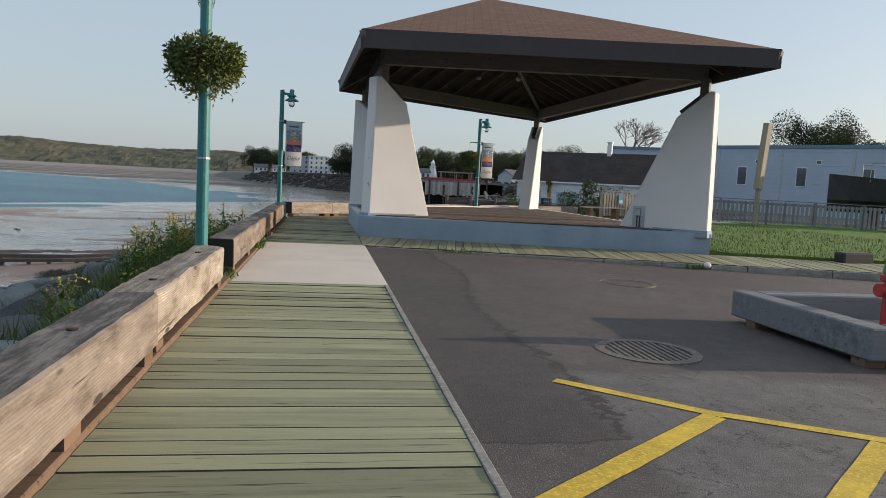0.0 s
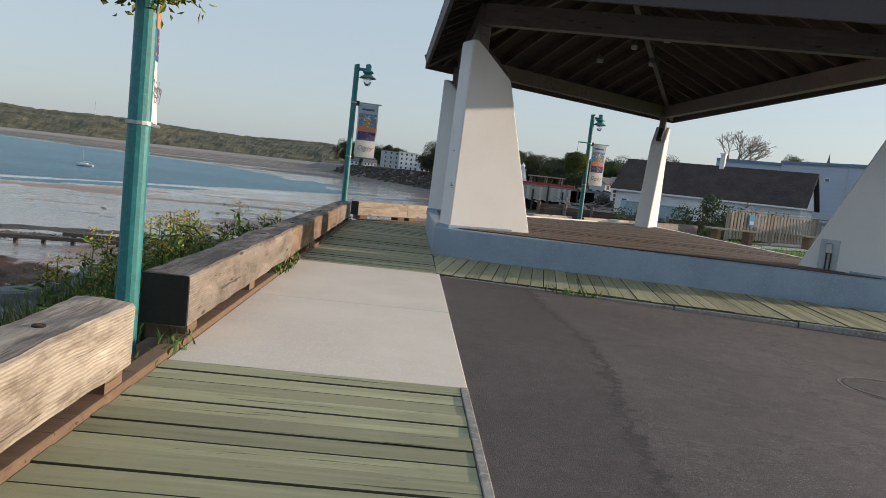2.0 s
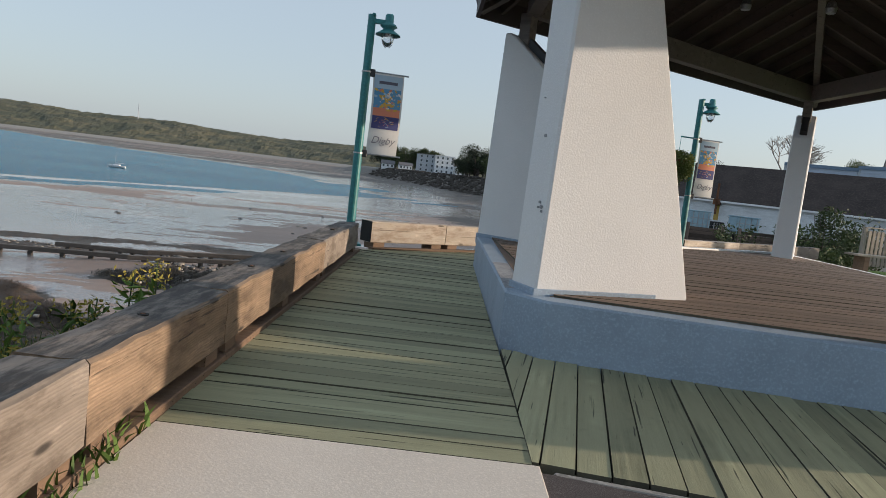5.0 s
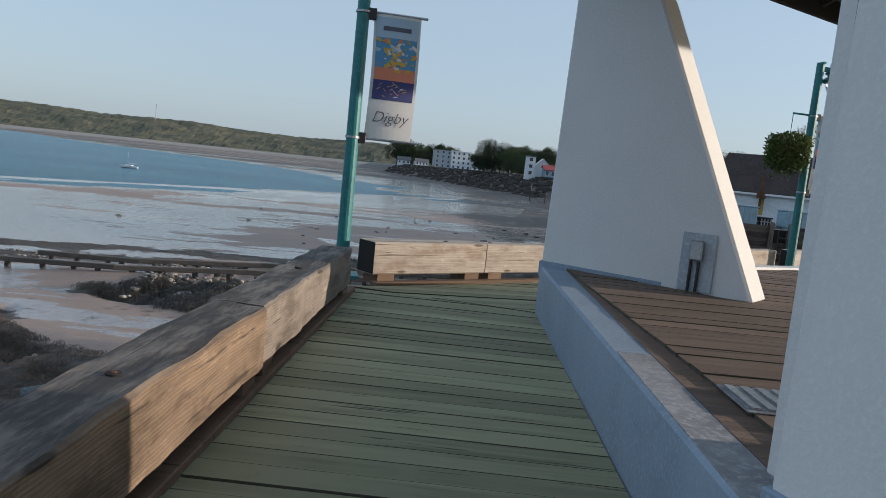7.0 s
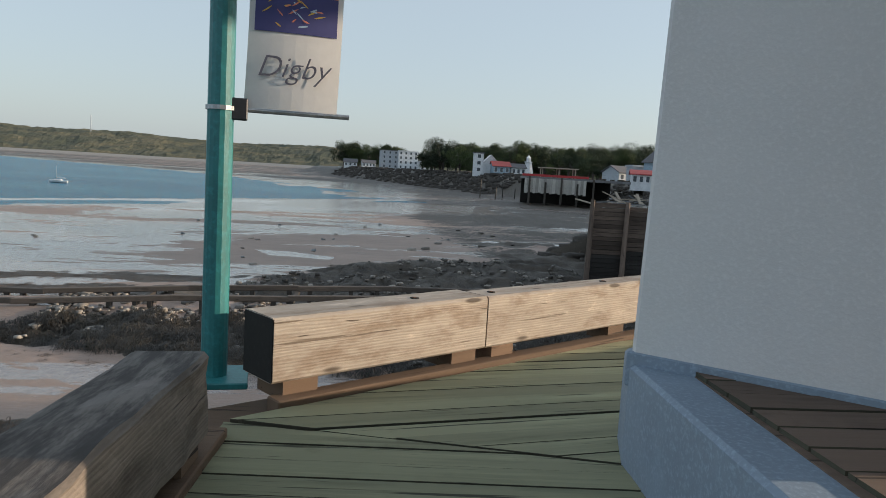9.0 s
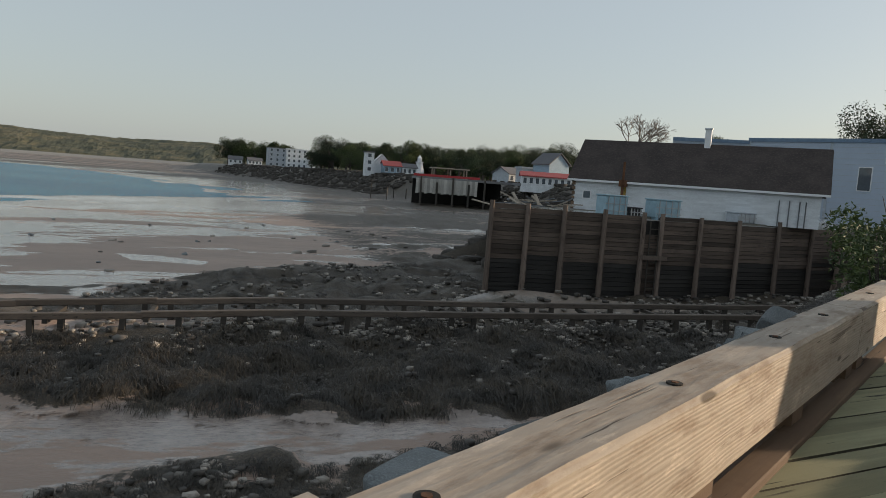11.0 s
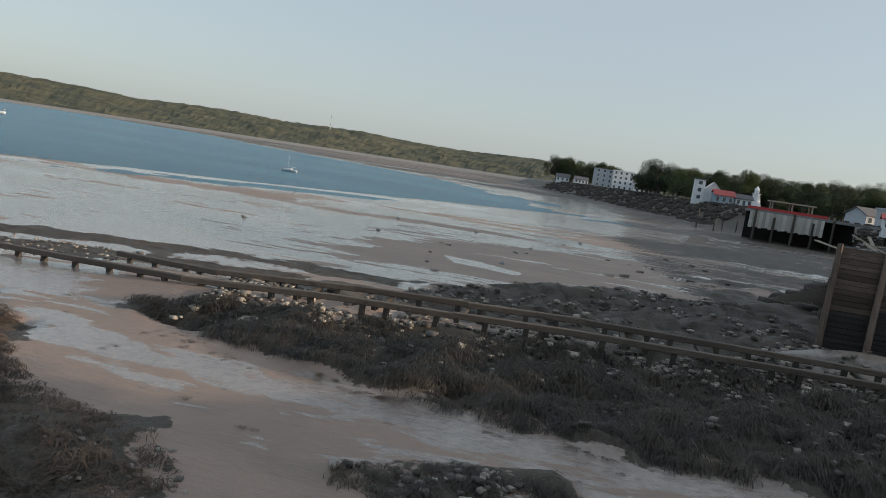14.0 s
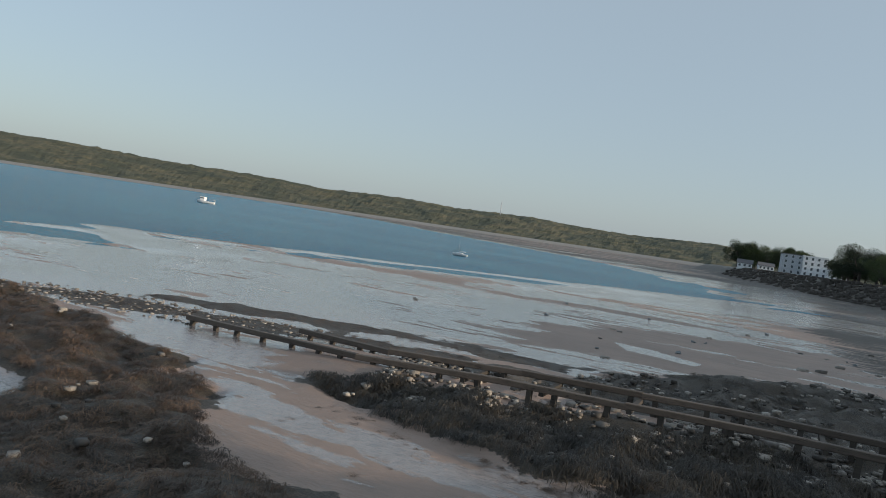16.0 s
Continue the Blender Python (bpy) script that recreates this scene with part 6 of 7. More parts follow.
def fringe(seed):
    """A draped clump of wet weed: many thin hanging ribbons over a lump."""
    r_ = random.Random(seed)
    v, f_ = [], []
    for k in range(36):
        a, ph = r_.uniform(0, 6.283), r_.random() ** 0.6
        p = Vector((0.6 * ph * math.cos(a), 0.6 * ph * math.sin(a), 0.42 * (1.05 - ph) + r_.uniform(-0.04, 0.06)))
        a = -math.pi / 2 + r_.gauss(0, 0.55)
        o = Vector((math.cos(a), math.sin(a), 0))
        sd2 = Vector((-math.sin(a), math.cos(a), r_.uniform(-0.4, 0.4))) * r_.uniform(0.007, 0.022)
        ln = r_.uniform(0.2, 0.52)
        pts = [p, p + o * ln * 0.45 + Vector((0, 0, r_.uniform(0.0, 0.05))), p + o * ln - Vector((0, 0, r_.uniform(0.1, 0.3)))]
        b = len(v)
        for i, q in enumerate(pts):
            w = (0.8, 1.2, 0.3)[i]
            v += [q - sd2 * w, q + sd2 * w]
        for i in range(2):
            f_ += [(b + 2 * i, b + 2 * i + 1, b + 2 * i + 3), (b + 2 * i, b + 2 * i + 3, b + 2 * i + 2)]
    return np.array([q[:] for q in v]), np.array(f_)


FRINGE = [fringe(k) for k in range(8)]


def rail_y(px):
    """The near slipway rail's place in plan."""
    return np.interp(px, [p.x for p in RAIL], [p.y for p in RAIL])


def spots_in(poly, count, s0, s1, edge_=0.0, flat0=0.7, flat1=1.0, dz=0.0, turn=3.14, under=True, patchy=0.0):
    xs, ys = [p[0] for p in poly], [p[1] for p in poly]
    px = np.array([rn.uniform(min(xs), max(xs)) for _ in range(count * 3)])
    py = np.array([rn.uniform(min(ys), max(ys)) for _ in range(count * 3)])
    ok = (poly_mask(px, py, poly) < edge_) & (poly_mask(px, py, PUDDLE) > 0.25)
    if not under:
        # clear of the slipway and the stones heaped along it
        ok &= (py < rail_y(px) - 0.5 + 1.6 * wave_noise(px, py, 1.4, 51)) | (py > rail_y(px) + 2.7)
    if patchy:
        ok &= wave_noise(px, py, 1.8, 52) + 0.6 * wave_noise(px, py, 0.7, 53) > patchy - 0.5
    px, py = px[ok][:count], py[ok][:count]
    z = terrain(px, py)[0]
    return [(x, y, zz + dz, rn.uniform(s0, s1), rn.uniform(-turn, turn), rn.uniform(flat0, flat1)) for x, y, zz in zip(px, py, z)]


clip_near = [(-34, 36), (-19, 32.9), (-14.6, 31), (-13.7, 29.4), (-10.8, 27.4), (-8.3, 26.8), (-6.8, 26.1), (-6.2, 25.2), (-7.5, 20), (-24, 20)]
wsp = spots_in(WEED[0], 5200, 0.25, 0.6, 0.1, 0.8, 1.2, turn=0.6, under=False) + spots_in(WEED[3], 1900, 0.16, 0.42, 0.1, 0.5, 0.9, turn=1.2)
wsp += spots_in([(-9, 41), (-8, 45), (-4.4, 51.5), (2, 56.5), (8, 58), (9, 48), (4, 42), (-5, 40.5)], 1500, 0.2, 0.5, flat0=0.4, flat1=0.8, turn=1.0)
scatter_mesh("seaweed", FRINGE, wsp, M_WEED, "dark brown wet rockweed draped over the shore", "seaweed")
rsp = spots_in(clip_near, 4600, 0.18, 0.48, 0.1, 0.45, 0.9, turn=1.3) + spots_in(WEED[5], 900, 0.12, 0.32, flat0=0.2, flat1=0.5) + spots_in(WEED[6], 600, 0.14, 0.34, flat0=0.2, flat1=0.45)
rsp += spots_in([(-16, 34), (6, 31.5), (0, 28.8), (-5, 27), (-14, 31)], 24, 0.14, 0.3, flat0=0.12, flat1=0.22)
# flat mats at the lower edge of the bank
for k in range(26):
    mx = rn.uniform(-11.5, 6.0)
    my = float(np.interp(mx, (-12, -8.5, -4.3, 0.5, 6), (33.4, 32.2, 31.4, 30.8, 31.2))) - rn.uniform(0.0, 1.3)
    mz = float(terrain([mx], [my])[0][0])
    for q in range(rn.randrange(5, 12)):
        rsp.append((mx + rn.gauss(0, 0.45), my + rn.gauss(0, 0.09), mz - 0.02, rn.uniform(0.16, 0.34), rn.uniform(-1.9, 1.9), rn.uniform(0.12, 0.25)))
scatter_mesh("red_brown_seaweed", FRINGE, rsp, M_WEEDRED, "matted red-brown rockweed on the flat", "seaweed")
RIB = [(-12, 34.0), (-8.5, 35.0), (-1, 35.7), (8.5, 36.8), (19.8, 38.0), (25, 39.4), (25.5, 43.5), (8.5, 41.4), (-1, 40.4), (-9, 39.4), (-13, 38.6)]
psp = spots_in(RIB, 3000, 0.04, 0.13, dz=0.05, patchy=0.36) + spots_in(RIB, 200, 0.13, 0.22, dz=0.03)
psp += spots_in(WEED[0], 420, 0.04, 0.13, dz=0.12, patchy=0.62) + spots_in(clip_near, 90, 0.05, 0.16, dz=0.12, patchy=0.6) + spots_in(WEED[1], 700, 0.05, 0.18, dz=0.08) + spots_in(WEED[3], 110, 0.04, 0.13, dz=0.05, patchy=0.5)
psp += spots_in([(-3.6, 27.6), (-1, 28.2), (0, 26.6), (-3, 26.2)], 40, 0.04, 0.12, dz=0.04)
psp += spots_in([(-7.5, 27), (-5.5, 24.8), (-6.5, 24), (-9, 25.5)], 45, 0.03, 0.09) + spots_in([(-20, 44), (6, 58), (14, 90), (-20, 80)], 18, 0.12, 0.35)
psp += spots_in([(-33, 38), (-26, 40.5), (-18, 42), (-18, 38), (-24, 36.5), (-33, 34)], 420, 0.04, 0.12)
psp += spots_in([(-3, 16.5), (9.6, 26), (14, 34), (2, 28), (-3, 22)], 500, 0.06, 0.22)
psp += spots_in([(-9, 41), (-8, 45), (-4.4, 51.5), (2, 56.5), (8, 58), (9, 48), (4, 42)], 420, 0.05, 0.16, dz=0.08, patchy=0.45)
scatter_mesh("beach_stones", PEB, psp, M_PEBBLE, "loose pale and dark stones among the weed", "stones")
wall_sp = spots_in([(34, 222), (-13, 366), (-44, 466), (-50, 466), (-20, 366), (24, 222)], 1900, 0.6, 1.6, edge_=4)
wall_sp += spots_in([(12, 57), (24, 70), (46, 120), (50, 190), (36, 218), (30, 214), (42, 186), (39, 122), (17, 76), (8, 62)], 1100, 0.3, 1.0, edge_=1)
scatter_mesh("sea_wall_rocks", PEB, wall_sp, M_SEAWALL, "dark armour rocks heaped along the town's sea wall", "rocks")

# ---------- bank plants ----------
def blade_field(name, spots, h0, h1, material, label, lean=0.35):
    v, f_ = [], []
    for x, y, z in spots:
        a, h = rn.uniform(0, 6.28), rn.uniform(h0, h1)
        w = 0.006 + 0.006 * rn.random()
        dx, dy = w * math.cos(a), w * math.sin(a)
        lx, ly = rn.gauss(0, lean) * h, rn.gauss(0, lean) * h
        b = len(v)
        v += [(x - dx, y - dy, z), (x + dx, y + dy, z), (x + lx * 0.4 + dx * 0.7, y + ly * 0.4 + dy * 0.7, z + h * 0.6), (x + lx * 0.4 - dx * 0.7, y + ly * 0.4 - dy * 0.7, z + h * 0.6), (x + lx, y + ly, z + h)]
        f_ += [(b, b + 1, b + 2), (b, b + 2, b + 3), (b + 3, b + 2, b + 4)]
    me = bpy.data.meshes.new(name)
    me.from_pydata(v, [], f_)
    return tagged(part(name, me, material), label, "grass", kind="stuff")


sp = []
for k in range(12000):
    x, y = -1.95 - 3.4 * rn.random() ** 1.2, rn.uniform(-2, 11.2)
    if math.sin(y * 1.7 + x) + math.sin(y * 0.6) > -0.6:
        sp.append((x, y))
for k in range(5200):
    sp.append((-2.0 - 1.7 * rn.random() ** 1.2, rn.uniform(6.0, 10.8)))
zz = terrain([p[0] for p in sp], [p[1] for p in sp])[0]
sp2 = [(-2.0 - 1.3 * rn.random(), rn.uniform(6.4, 9.8)) for _ in range(5500)]
z2 = terrain([p[0] for p in sp2], [p[1] for p in sp2])[0]
blade_field("tall_bank_grass", [(x, y, z) for (x, y), z in zip(sp2, z2)], 0.25, 0.62, M_TALLGRASS, "tall green grass clump behind the timbers", 0.2)
blade_field("bank_grass", [(x, y, z - 0.02) for (x, y), z in zip(sp, zz)], 0.15, 0.48, M_REED, "long green and straw grass on the stone bank")
sp = [(rn.uniform(-1.66, -1.56) + rn.gauss(0, 0.03), rn.choice((8.3, 8.6, 7.95, 5.0)) + rn.gauss(0, 0.2), 0.0) for _ in range(260)]
sp += [(1.5 + rn.gauss(0, 0.2), 8.66 + rn.gauss(0, 0.03), -0.03) for _ in range(50)] + [(5.2 + rn.gauss(0, 0.15), 7.96 + rn.gauss(0, 0.03), -0.08) for _ in range(60)]
blade_field("joint_weeds", sp, 0.03, 0.11, M_GRASSB, "small green weeds in the pavement joints", 0.6)


def goldenrod(x, y, h):
    g = float(terrain([x], [y])[0][0])
    t = thing("goldenrod", x, y, g, 0, "tall goldenrod weed with yellow flower heads", "plant", "goldenrods")
    bm = bmesh.new()
    lx, ly = rn.uniform(-0.08, 0.08), rn.uniform(-0.08, 0.08)
    tube(bm, (0, 0, -0.05), (lx, ly, h), 0.008, 0.004, 5)
    part("stem", bm, M_REED, t)
    part("foliage", leaf_cloud(int(x * 1000), 70, lambda r_: (lambda u: Vector((lx * u + r_.gauss(0, 0.03), ly * u + r_.gauss(0, 0.03), h * u)))(r_.uniform(0.15, 0.9)), 0.035, 3), M_GRASSB, t)
    part("flower_head", leaf_cloud(int(x * 777), 70, lambda r_: Vector((lx + r_.gauss(0, 0.05), ly + r_.gauss(0, 0.05), h - abs(r_.gauss(0, 0.09)))), 0.018), M_GOLD, t, "yellow flower plume")


for k in range(44):
    goldenrod(rn.uniform(-3.2, -2.05), rn.uniform(6.2, 10.2), rn.uniform(0.62, 1.0))
for k in range(5):
    goldenrod(rn.uniform(-3.0, -2.1), rn.uniform(1.0, 5.5), rn.uniform(0.5, 0.8))


def shrub(x, y, z, rx, ry, rz_, label, seed, count=2600, size=0.07, material=None):
    t = thing("shrub", x, y, z, 0, label, "shrub")
    bm = bmesh.new()
    r_ = random.Random(seed)
    for k in range(14):
        a = r_.uniform(0, 6.28)
        tube(bm, (0, 0, 0), (rx * 0.75 * math.cos(a) * r_.random(), ry * 0.75 * math.sin(a) * r_.random(), rz_ * r_.uniform(0.5, 0.95)), 0.02, 0.006, 5)
    part("stem", bm, M_BARK, t)
    lobes = [(Vector((rx * r_.gauss(0, 0.4), ry * r_.gauss(0, 0.4), rz_ * r_.uniform(0.25, 0.85))), r_.uniform(0.25, 0.5)) for _ in range(16)]

    def where(q):
        c, s_ = lobes[q.randrange(16)]
        d = Vector((q.gauss(0, 1), q.gauss(0, 1), q.gauss(0, 1))).normalized() * s_ * q.uniform(0.6, 1.05)
        return c + Vector((d.x * rx, d.y * ry, d.z * rz_ * 0.7))
    part("foliage", leaf_cloud(seed, count, where, size), M_BUSH if material is None else material, t)
    return t


shrub(10.7, 27.4, -0.8, 1.3, 1.3, 2.3, "dense green shrub at the end of the harbour timbers", 5, 4200, 0.08)
shrub(12.4, 29.2, -0.9, 1.3, 1.3, 2.0, "rounded green shrub beside the slipway", 6, 3200, 0.08)
shrub(6.6, 23.6, -0.5, 0.55, 0.55, 1.25, "thin leggy shrub outside the harbour timbers", 7, 700, 0.06)

# ---------- bay ----------
def motor_boat(x, y, rz, label):
    t = thing("moored_boat", x, y, -4.95, rz, label, "boat", "moored boats")
    hull(8.5, 2.8, 1.1, M_WHITEBOAT, t)
    c = part("cabin", box(0.2, 2.6, -1.0, 1.0, 1.1, 2.9, 0.15), M_WHITEBOAT, t)
    part("windscreen", box(0.5, 2.65, -1.02, 1.02, 2.1, 2.6), M_GLASS, c)
    bm = bmesh.new()
    tube(bm, (0.8, 0, 2.8), (0.8, 0, 4.2), 0.05, seg=6)
    part("mast", bm, M_STEEL, t)
    part("stern_rail", box(-4.0, -3.9, -1.1, 1.1, 1.6, 2.0), M_STEEL, t)


motor_boat(-243, 247, 200, "white cabin fishing boat moored on the bay")
sb = thing("moored_boat", -66.0, 148.0, -4.85, 175, "small white sailing boat with bare mast moored on the bay", "boat", "moored boats")
sb.scale = (0.45, 0.45, 0.45)
hull(8.0, 2.4, 1.0, M_WHITEBOAT, sb)
part("coachroof", box(-1.5, 1.6, -0.7, 0.7, 1.0, 1.5, 0.1), M_WHITEBOAT, sb)
part("furled_sail", beam(bmesh.new(), (-3.0, 0, 2.1), (0.6, 0, 2.1), 0.25, 0.25), M_WHITEBOAT, sb)
bm = bmesh.new()
tube(bm, (0.7, 0, 1.0), (0.7, 0, 7.0), 0.06, 0.04, 6)
part("mast", bm, M_STEEL, sb)
ms = thing("radio_mast", -889, 2037, 30, label="thin lattice radio mast on the wooded ridge", category="mast")
bm = bmesh.new()
tube(bm, (0, 0, 0), (0, 0, 72), 1.2, 0.8, 6)
part("lattice", bm, M_GREYWALL, ms)
for k in range(14):
    u, v2 = rn.random(), rn.random()
    boulder(-26 + 30 * u, 52 + 40 * v2, rn.uniform(0.1, 0.3), 0.1)

# ---------- town ----------
def house(x, y, z, w, d, h, rh, rz, wall_m, roof_m, label, rows=1, cols=3, name="house"):
    if y > 150:
        w, d, h, rh = 0.88 * w, 0.88 * d, 0.8 * h, 0.8 * rh
    t = thing(name, x, y, z, rz, label, "building")
    part("wall", box(-w / 2, w / 2, -d / 2, d / 2, -1.0, h), wall_m, t)
    if rh > 0:
        bm = bmesh.new()
        p = [(-d / 2 - 0.4, h - 0.05), (0, h + rh), (d / 2 + 0.4, h - 0.05), (d / 2 + 0.4, h + 0.15), (0, h + rh + 0.22), (-d / 2 - 0.4, h + 0.15)]
        a = [bm.verts.new((-w / 2 - 0.4, q, zz)) for q, zz in p]
        b = [bm.verts.new((w / 2 + 0.4, q, zz)) for q, zz in p]
        bm.faces.new(a)
        bm.faces.new(b[::-1])
        for k in range(6):
            q = (k + 1) % 6
            bm.faces.new((a[k], b[k], b[q], a[q]))
        part("roof", bm, roof_m, t)
        for xx in (-w / 2, w / 2 - 0.1):
            bm = bmesh.new()
            g = [bm.verts.new((xx + e, q, zz)) for e in (0, 0.1) for q, zz in ((-d / 2, h), (0, h + rh), (d / 2, h))]
            bm.faces.new(g[:3])
            bm.faces.new(g[3:])
            part("gable", bm, wall_m, t)
    else:
        part("roof", box(-w / 2 - 0.3, w / 2 + 0.3, -d / 2 - 0.3, d / 2 + 0.3, h, h + 0.4), roof_m, t)
    for r_ in range(rows):
        for c in range(cols):
            window(t, -w / 2 + w * (c + 0.5) / cols, h * (r_ + 0.35) / rows, min(1.1, w / cols * 0.5), min(1.5, h / rows * 0.5), -d / 2 - 0.03)
    return t


house(-17, 467, 2.0, 12, 16, 14, 0, 8, M_GREYWALL, M_ROOFGREY, "grey side wing of a four-storey waterfront hotel", 4, 3, "apartment_building")
house(-5.5, 464, 2.0, 14, 14, 14, 0, 8, M_CLAP, M_CLAP, "white four-storey waterfront hotel with flat roof", 4, 4, "apartment_building")
house(6.5, 455, 2.0, 10, 10, 7, 0, 8, M_CLAP, M_ROOFGREY, "low white annexe beside the hotel", 2, 3)
house(-40, 458, 2, 9, 8, 3.2, 2.6, 5, M_CLAP, M_ROOFGREY, "white gabled seaside house", 1, 3)
house(-29, 456, 2, 9, 8, 3.4, 2.2, 12, M_CLAP, M_ROOFGREY, "long white seaside house with grey roof", 1, 4)
house(20.4, 254, 1.8, 3.4, 3.4, 8.3, 0, 5, M_CLAP, M_ROOFGREY, "slim white tower of a waterfront inn", 3, 1, "tower")
house(24.6, 256, 1.8, 5, 6, 4.2, 3.6, 92, M_CLAP, M_CLAP, "steep white gabled inn by the tower", 1, 2)
house(27.6, 252.5, 1.8, 6.5, 6, 3.4, 1.9, 6, M_BLUEHOUSE, M_ROOFRED, "pale house with bright red roof", 1, 3)
house(33.5, 254, 1.8, 5.5, 6, 3.2, 1.6, 6, M_CLAP, M_ROOFGREY, "white cottage beside the lighthouse", 1, 3)
lh = thing("lighthouse", 39.2, 266, 1.7, 10, label="small white tapered wooden lighthouse", category="lighthouse")
part("tower", lathe([(2.3, 0), (1.15, 5.0), (1.5, 5.05), (1.5, 5.3)], 8), M_CLAP, lh)
part("lantern_room", lathe([(0.8, 5.3), (0.8, 6.5), (1.0, 6.55), (0.2, 7.4), (0.1, 7.8)], 8), M_CLAP, lh)
house(54.5, 205, 1.6, 8, 7, 3.0, 2.2, 30, M_GREYWALL, M_ROOFGREY, "grey waterfront house behind the pier", 1, 3)
house(62, 196, 1.6, 7, 7, 5.0, 0, 10, M_BRICK, M_ROOFGREY, "brown brick waterfront block", 2, 3)
house(56.5, 198, 1.6, 4, 4, 5.2, 0, 10, M_GREYWALL, M_GREYWALL, "ribbed grey metal block on the waterfront", 1, 2)
house(50.2, 160, 1.0, 6, 6, 6.0, 3.0, 110, M_BLUEHOUSE, M_ROOFGREY, "light blue gabled restaurant by the pier", 1, 2)
rs_ = house(46.5, 152, 1.0, 11, 6, 2.6, 1.0, -14, M_CLAP, M_ROOFRED, "pier restaurant with red awning roof and glazed front", 1, 8, "restaurant")
pier_t = thing("town_pier", 28.5, 167, 1.45, -4, "grey timber pier on dark piles beside the town", "pier")
part("deck", box(-6, 14, -6, 6, -0.35, 0.15), M_GREYFENCE, pier_t)
for k in range(22):
    part("skirt_plank", box(-6 + k * 0.58, -6 + k * 0.58 + 0.55, -6.25, -6.0, -3.3 + 0.1 * (k % 3), -0.2), M_SKIRT, pier_t)
part("deck_extension", box(14, 33, -14, -2, -0.35, 0.15), M_GREYFENCE, pier_t)
# added black sheet behind the piles stands in for shade below the deck
part("back_wall", box(-5.8, 14, 5.0, 5.4, -7, -0.3), M_CHAR_HOLLOW, pier_t, "black sheet for the shade under the pier")
for k in range(9):
    bm = bmesh.new()
    yy = -6.6 if k < 5 else -14
    tube(bm, (-5 + k * 3.3, yy, -6.6), (-5 + k * 3.3, yy, -0.9 if k % 2 else 0.2), 0.24, 0.2, 7)
    part("pile", bm, M_TRACK, pier_t)
for k in range(8):
    part("rail_post", box(14.2 + k * 2.6, 14.32 + k * 2.6, -13.9, -13.8, 0.15, 1.2), M_WHITE, pier_t)
part("hand_rail", box(14.2, 32.6, -13.93, -13.8, 1.1, 1.22), M_WHITE, pier_t, "white hand rail")
gz_ = thing("pier_pergola", 31, 172, 1.6, -4, "open timber pergola with red railing on the pier", "pergola")
for xx in (-3.6, 0, 3.6):
    for yy in (-2, 2):
        part("post", box(xx - 0.12, xx + 0.12, yy - 0.12, yy + 0.12, 0, 2.0), M_FENCE, gz_)
part("roof", box(-4.2, 4.2, -2.6, 2.6, 2.0, 2.2), M_FENCE, gz_)
part("railing", box(-8, 6.5, -2.7, -2.6, 0.1, 0.6), M_RED, gz_)
for k in range(7):
    bm = bmesh.new()
    x, y = 16 + k * 3.1 + rn.uniform(-1, 1), 190 + rn.uniform(-8, 8)
    t = thing("mooring_post", x, y, -4.8, 0, "thin dark mooring pole on the flats", "pole", "mooring poles")
    tube(bm, (0, 0, 0), (rn.uniform(-0.2, 0.2), 0, rn.uniform(3.0, 5.0)), 0.16, 0.12, 6)
    part("pole", bm, M_TRACK, t)
# clutter on the wharf left of the shed
wr = thing("wreck_timbers", 12.2, 56, -0.26, 20, "heap of broken pale timbers on the wharf", "timber heap")
wr["label"] = "heap of broken pale timbers on the wharf"
for k in range(26):
    p = Vector((rn.uniform(-2.5, 2.5), rn.uniform(-2, 2), rn.uniform(0.05, 0.5)))
    d = Vector((rn.uniform(-1, 1), rn.uniform(-1, 1), rn.uniform(-0.2, 0.35))) * 1.1
    part("broken_board", beam(bmesh.new(), p - d, p + d, 0.16, 0.06), M_FENCE if k % 3 else M_GREYWOOD, wr)

# ---------- trees ----------
def tree_parts(seed, count, size):
    """Trunk with limbs, and a crown of leaf clumps, one metre high in all."""
    r_ = random.Random(seed)
    bm = bmesh.new()
    tube(bm, (0, 0, -0.05), (0.01, 0, 0.4), 0.03, 0.022, 7)
    lobes = []
    for k in range(11):
        a, e = r_.uniform(0, 6.28), r_.uniform(0.15, 0.42)
        c = Vector((e * math.cos(a), e * math.sin(a), r_.uniform(0.2, 0.86)))
        c.x *= 1.25 - c.z * 0.6
        c.y *= 1.25 - c.z * 0.6
        tube(bm, (0.01, 0, r_.uniform(0.12, 0.3)), c, 0.013, 0.004, 5)
        lobes.append((c, r_.uniform(0.10, 0.19)))
    trunk = finish("trunk", bm, M_BARK)

    def where(q):
        c, s_ = lobes[q.randrange(len(lobes))]
        d = Vector((q.gauss(0, 1), q.gauss(0, 1), q.gauss(0, 0.8))).normalized() * s_ * q.uniform(0.55, 1.1)
        return c + d
    return trunk, leaf_cloud(seed + 90, count, where, size, 1.4)


KINDS = []
for k in range(6):
    tr, cm = tree_parts(200 + k, 12000, 0.015)
    cm.materials.append(M_LEAF if k % 2 else M_LEAF2)
    KINDS.append((tr, cm))


def tree(x, y, z, h, w=1.0, k=None, label="broad leafy green tree behind the waterfront"):
    tr, cm = KINDS[rn.randrange(6) if k is None else k]
    t = thing("tree", x, y, z, rn.uniform(0, 360), label, "tree", "waterfront trees")
    t.scale = (h * w, h * w, h)
    part("trunk", tr, M_BARK, t)
    part("crown", cm, M_LEAF, t)
    return t


def spot(slope_x, d):
    """A plan point d metres off, at a bearing given in degrees from +y."""
    a = radians(slope_x)
    return -0.6 + d * math.sin(a), 15.4 + d * math.cos(a)


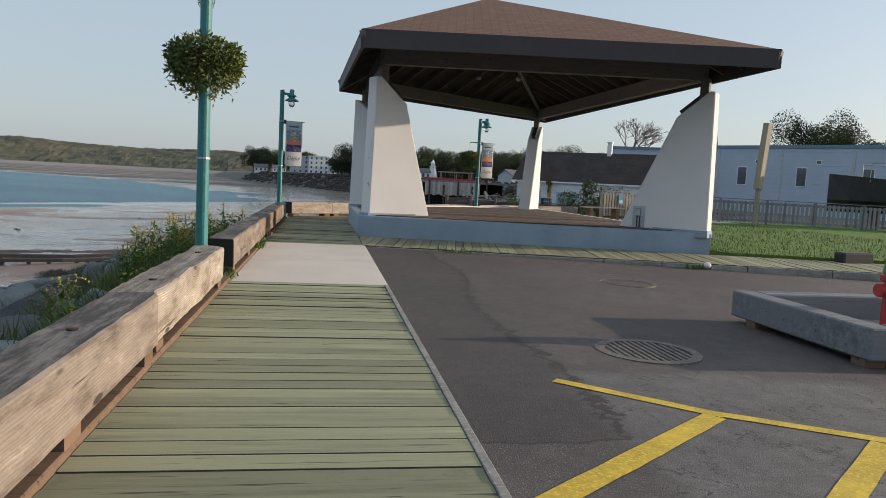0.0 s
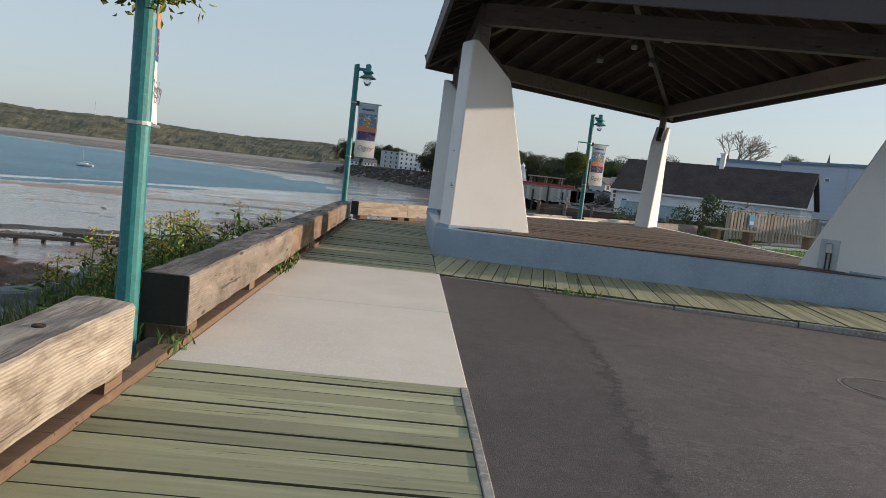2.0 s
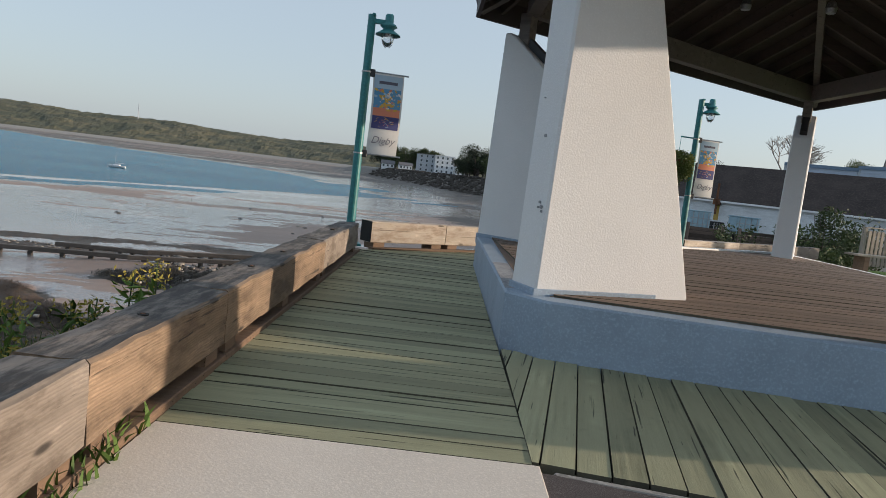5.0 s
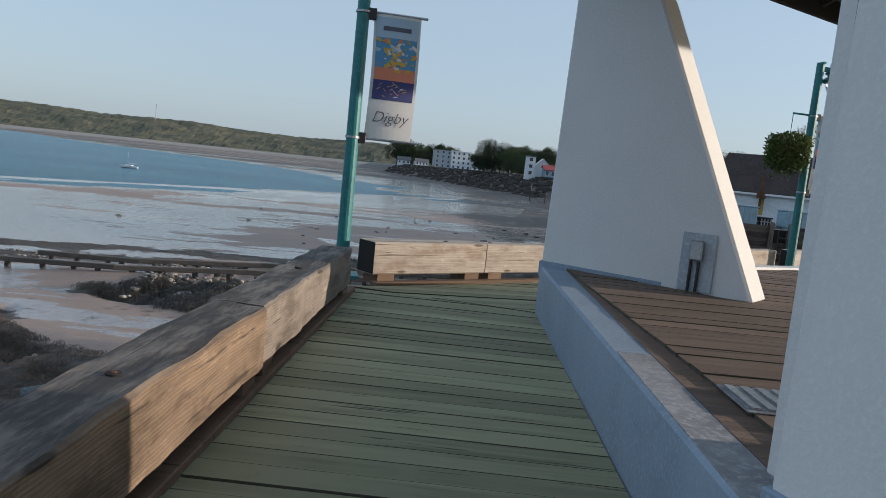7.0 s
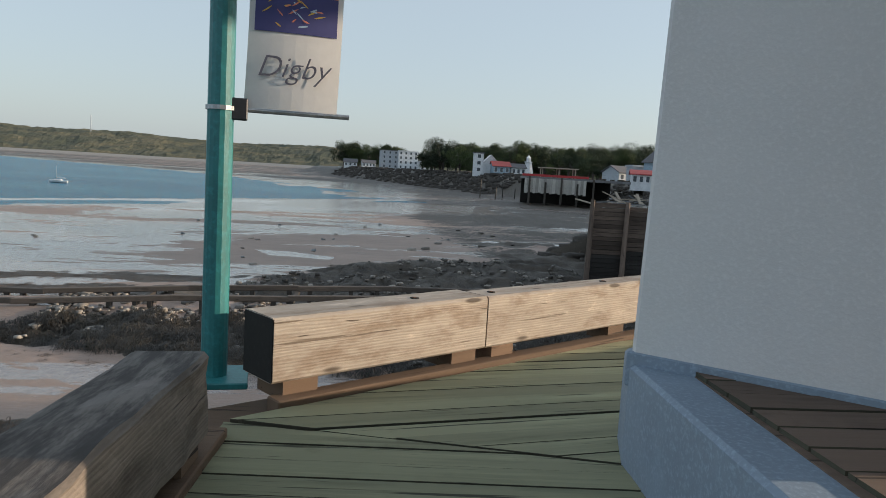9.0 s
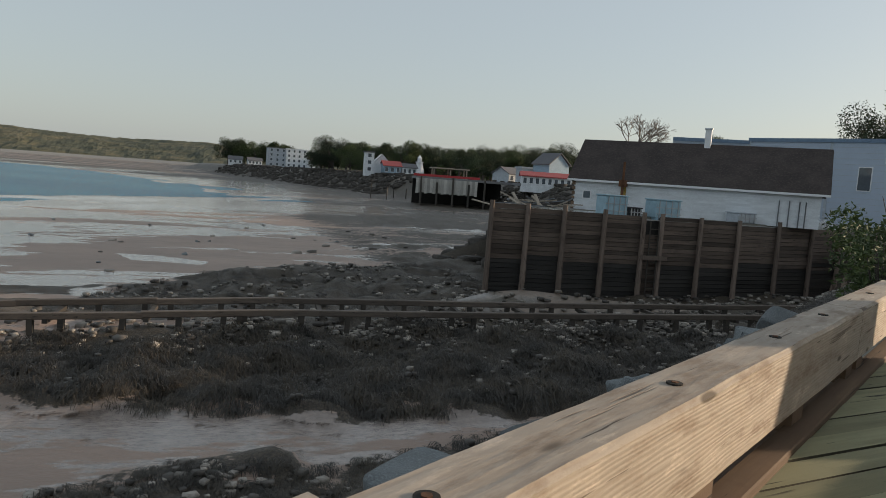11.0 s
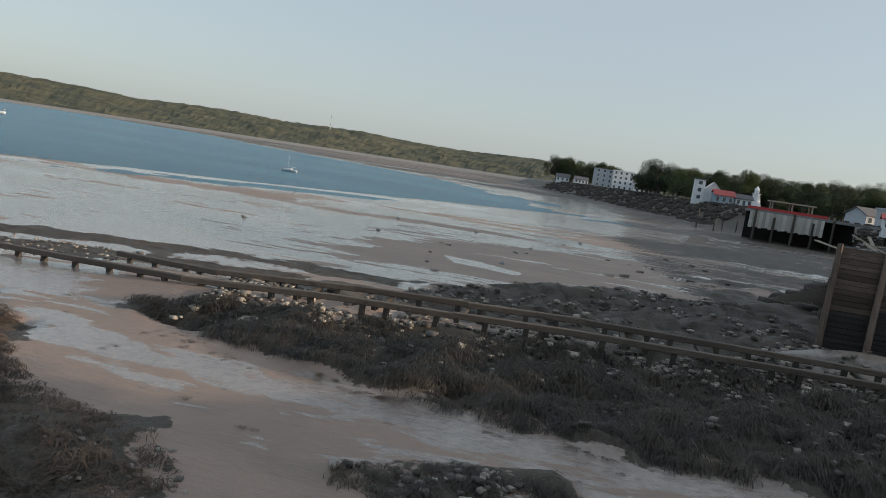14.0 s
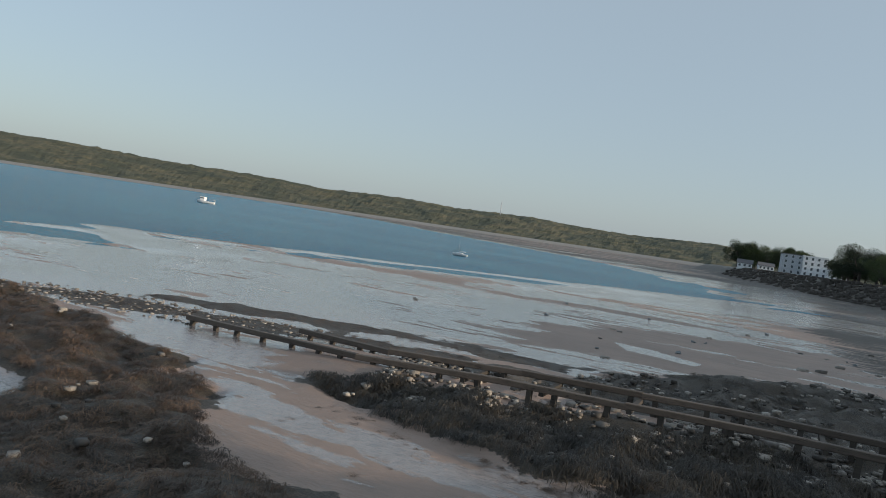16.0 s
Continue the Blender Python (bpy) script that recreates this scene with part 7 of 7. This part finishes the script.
for k in range(10):
    x, y = spot(-5.8 + k * 0.52 + rn.uniform(-0.2, 0.2), rn.uniform(470, 500))
    tree(x, y, 2, rn.uniform(15, 21), rn.uniform(1.0, 1.3))
for k in range(66):
    b = 1.2 + k * 0.32
    x, y = spot(b + rn.uniform(-0.25, 0.25), rn.uniform(275, 350))
    tree(x, y, 1.7, rn.uniform(10.5, 15.5) + 3.5 * smooth(np.array(b), 8, 20), rn.uniform(1.0, 1.4))
for k in range(26):
    b = 3 + k * 0.75
    x, y = spot(b + rn.uniform(-0.3, 0.3), rn.uniform(215, 265))
    if b > 11:
        tree(x, y, 1.5, rn.uniform(8, 14), rn.uniform(1.0, 1.3))
for b, d, h in ((31.2, 114, 9.6), (32.4, 116, 10.8), (34.6, 112, 9.8), (36.0, 110, 9.8), (37.4, 110, 9.0), (39.4, 106, 9.2), (40.8, 105, 10.2), (42.0, 100, 13.0),
                (43.4, 98, 11.5), (45, 95, 11.5), (48, 92, 10.5), (51, 90, 11), (55, 88, 10.5), (59, 85, 10.5)):
    x, y = spot(b, d)
    tree(x, y, 0.5, h, 0.95)
# the bare tree
bt_ = thing("bare_tree", 97, 219, 1.0, 0, "leafless grey tree behind the harbour shed", "tree")
bm = bmesh.new()


def limb(bm, p, d, ln, r0, depth, q):
    e = p + d * ln
    tube(bm, p, e, r0, r0 * 0.65, 5, False)
    if depth:
        for k in range(3 if depth > 1 else 4):
            nd = (d + Vector((q.gauss(0, 0.5), q.gauss(0, 0.5), q.gauss(0.1, 0.3)))).normalized()
            limb(bm, p + d * ln * q.uniform(0.6, 1.0), nd, ln * q.uniform(0.6, 0.8), r0 * 0.6, depth - 1, q)


q_ = random.Random(2)
for k in range(6):
    limb(bm, Vector((0, 0, 9)), Vector((q_.gauss(0, 0.75), q_.gauss(0, 0.5), 1)).normalized(), 4.2, 0.2, 4, q_)
tube(bm, (0, 0, 0), (0, 0, 9.3), 0.6, 0.4, 8)
bt_.scale = (1.3, 1.3, 1.3)
part("crown", bm, M_BAREBARK, bt_)
sp_ = thing("church_spire", 150, 260, 1.0, 0, "thin dark church spire behind the warehouse roof", "spire")
part("spire", lathe([(1.6, 0), (1.6, 14), (0.05, 24)], 8), M_ROOFGREY, sp_)
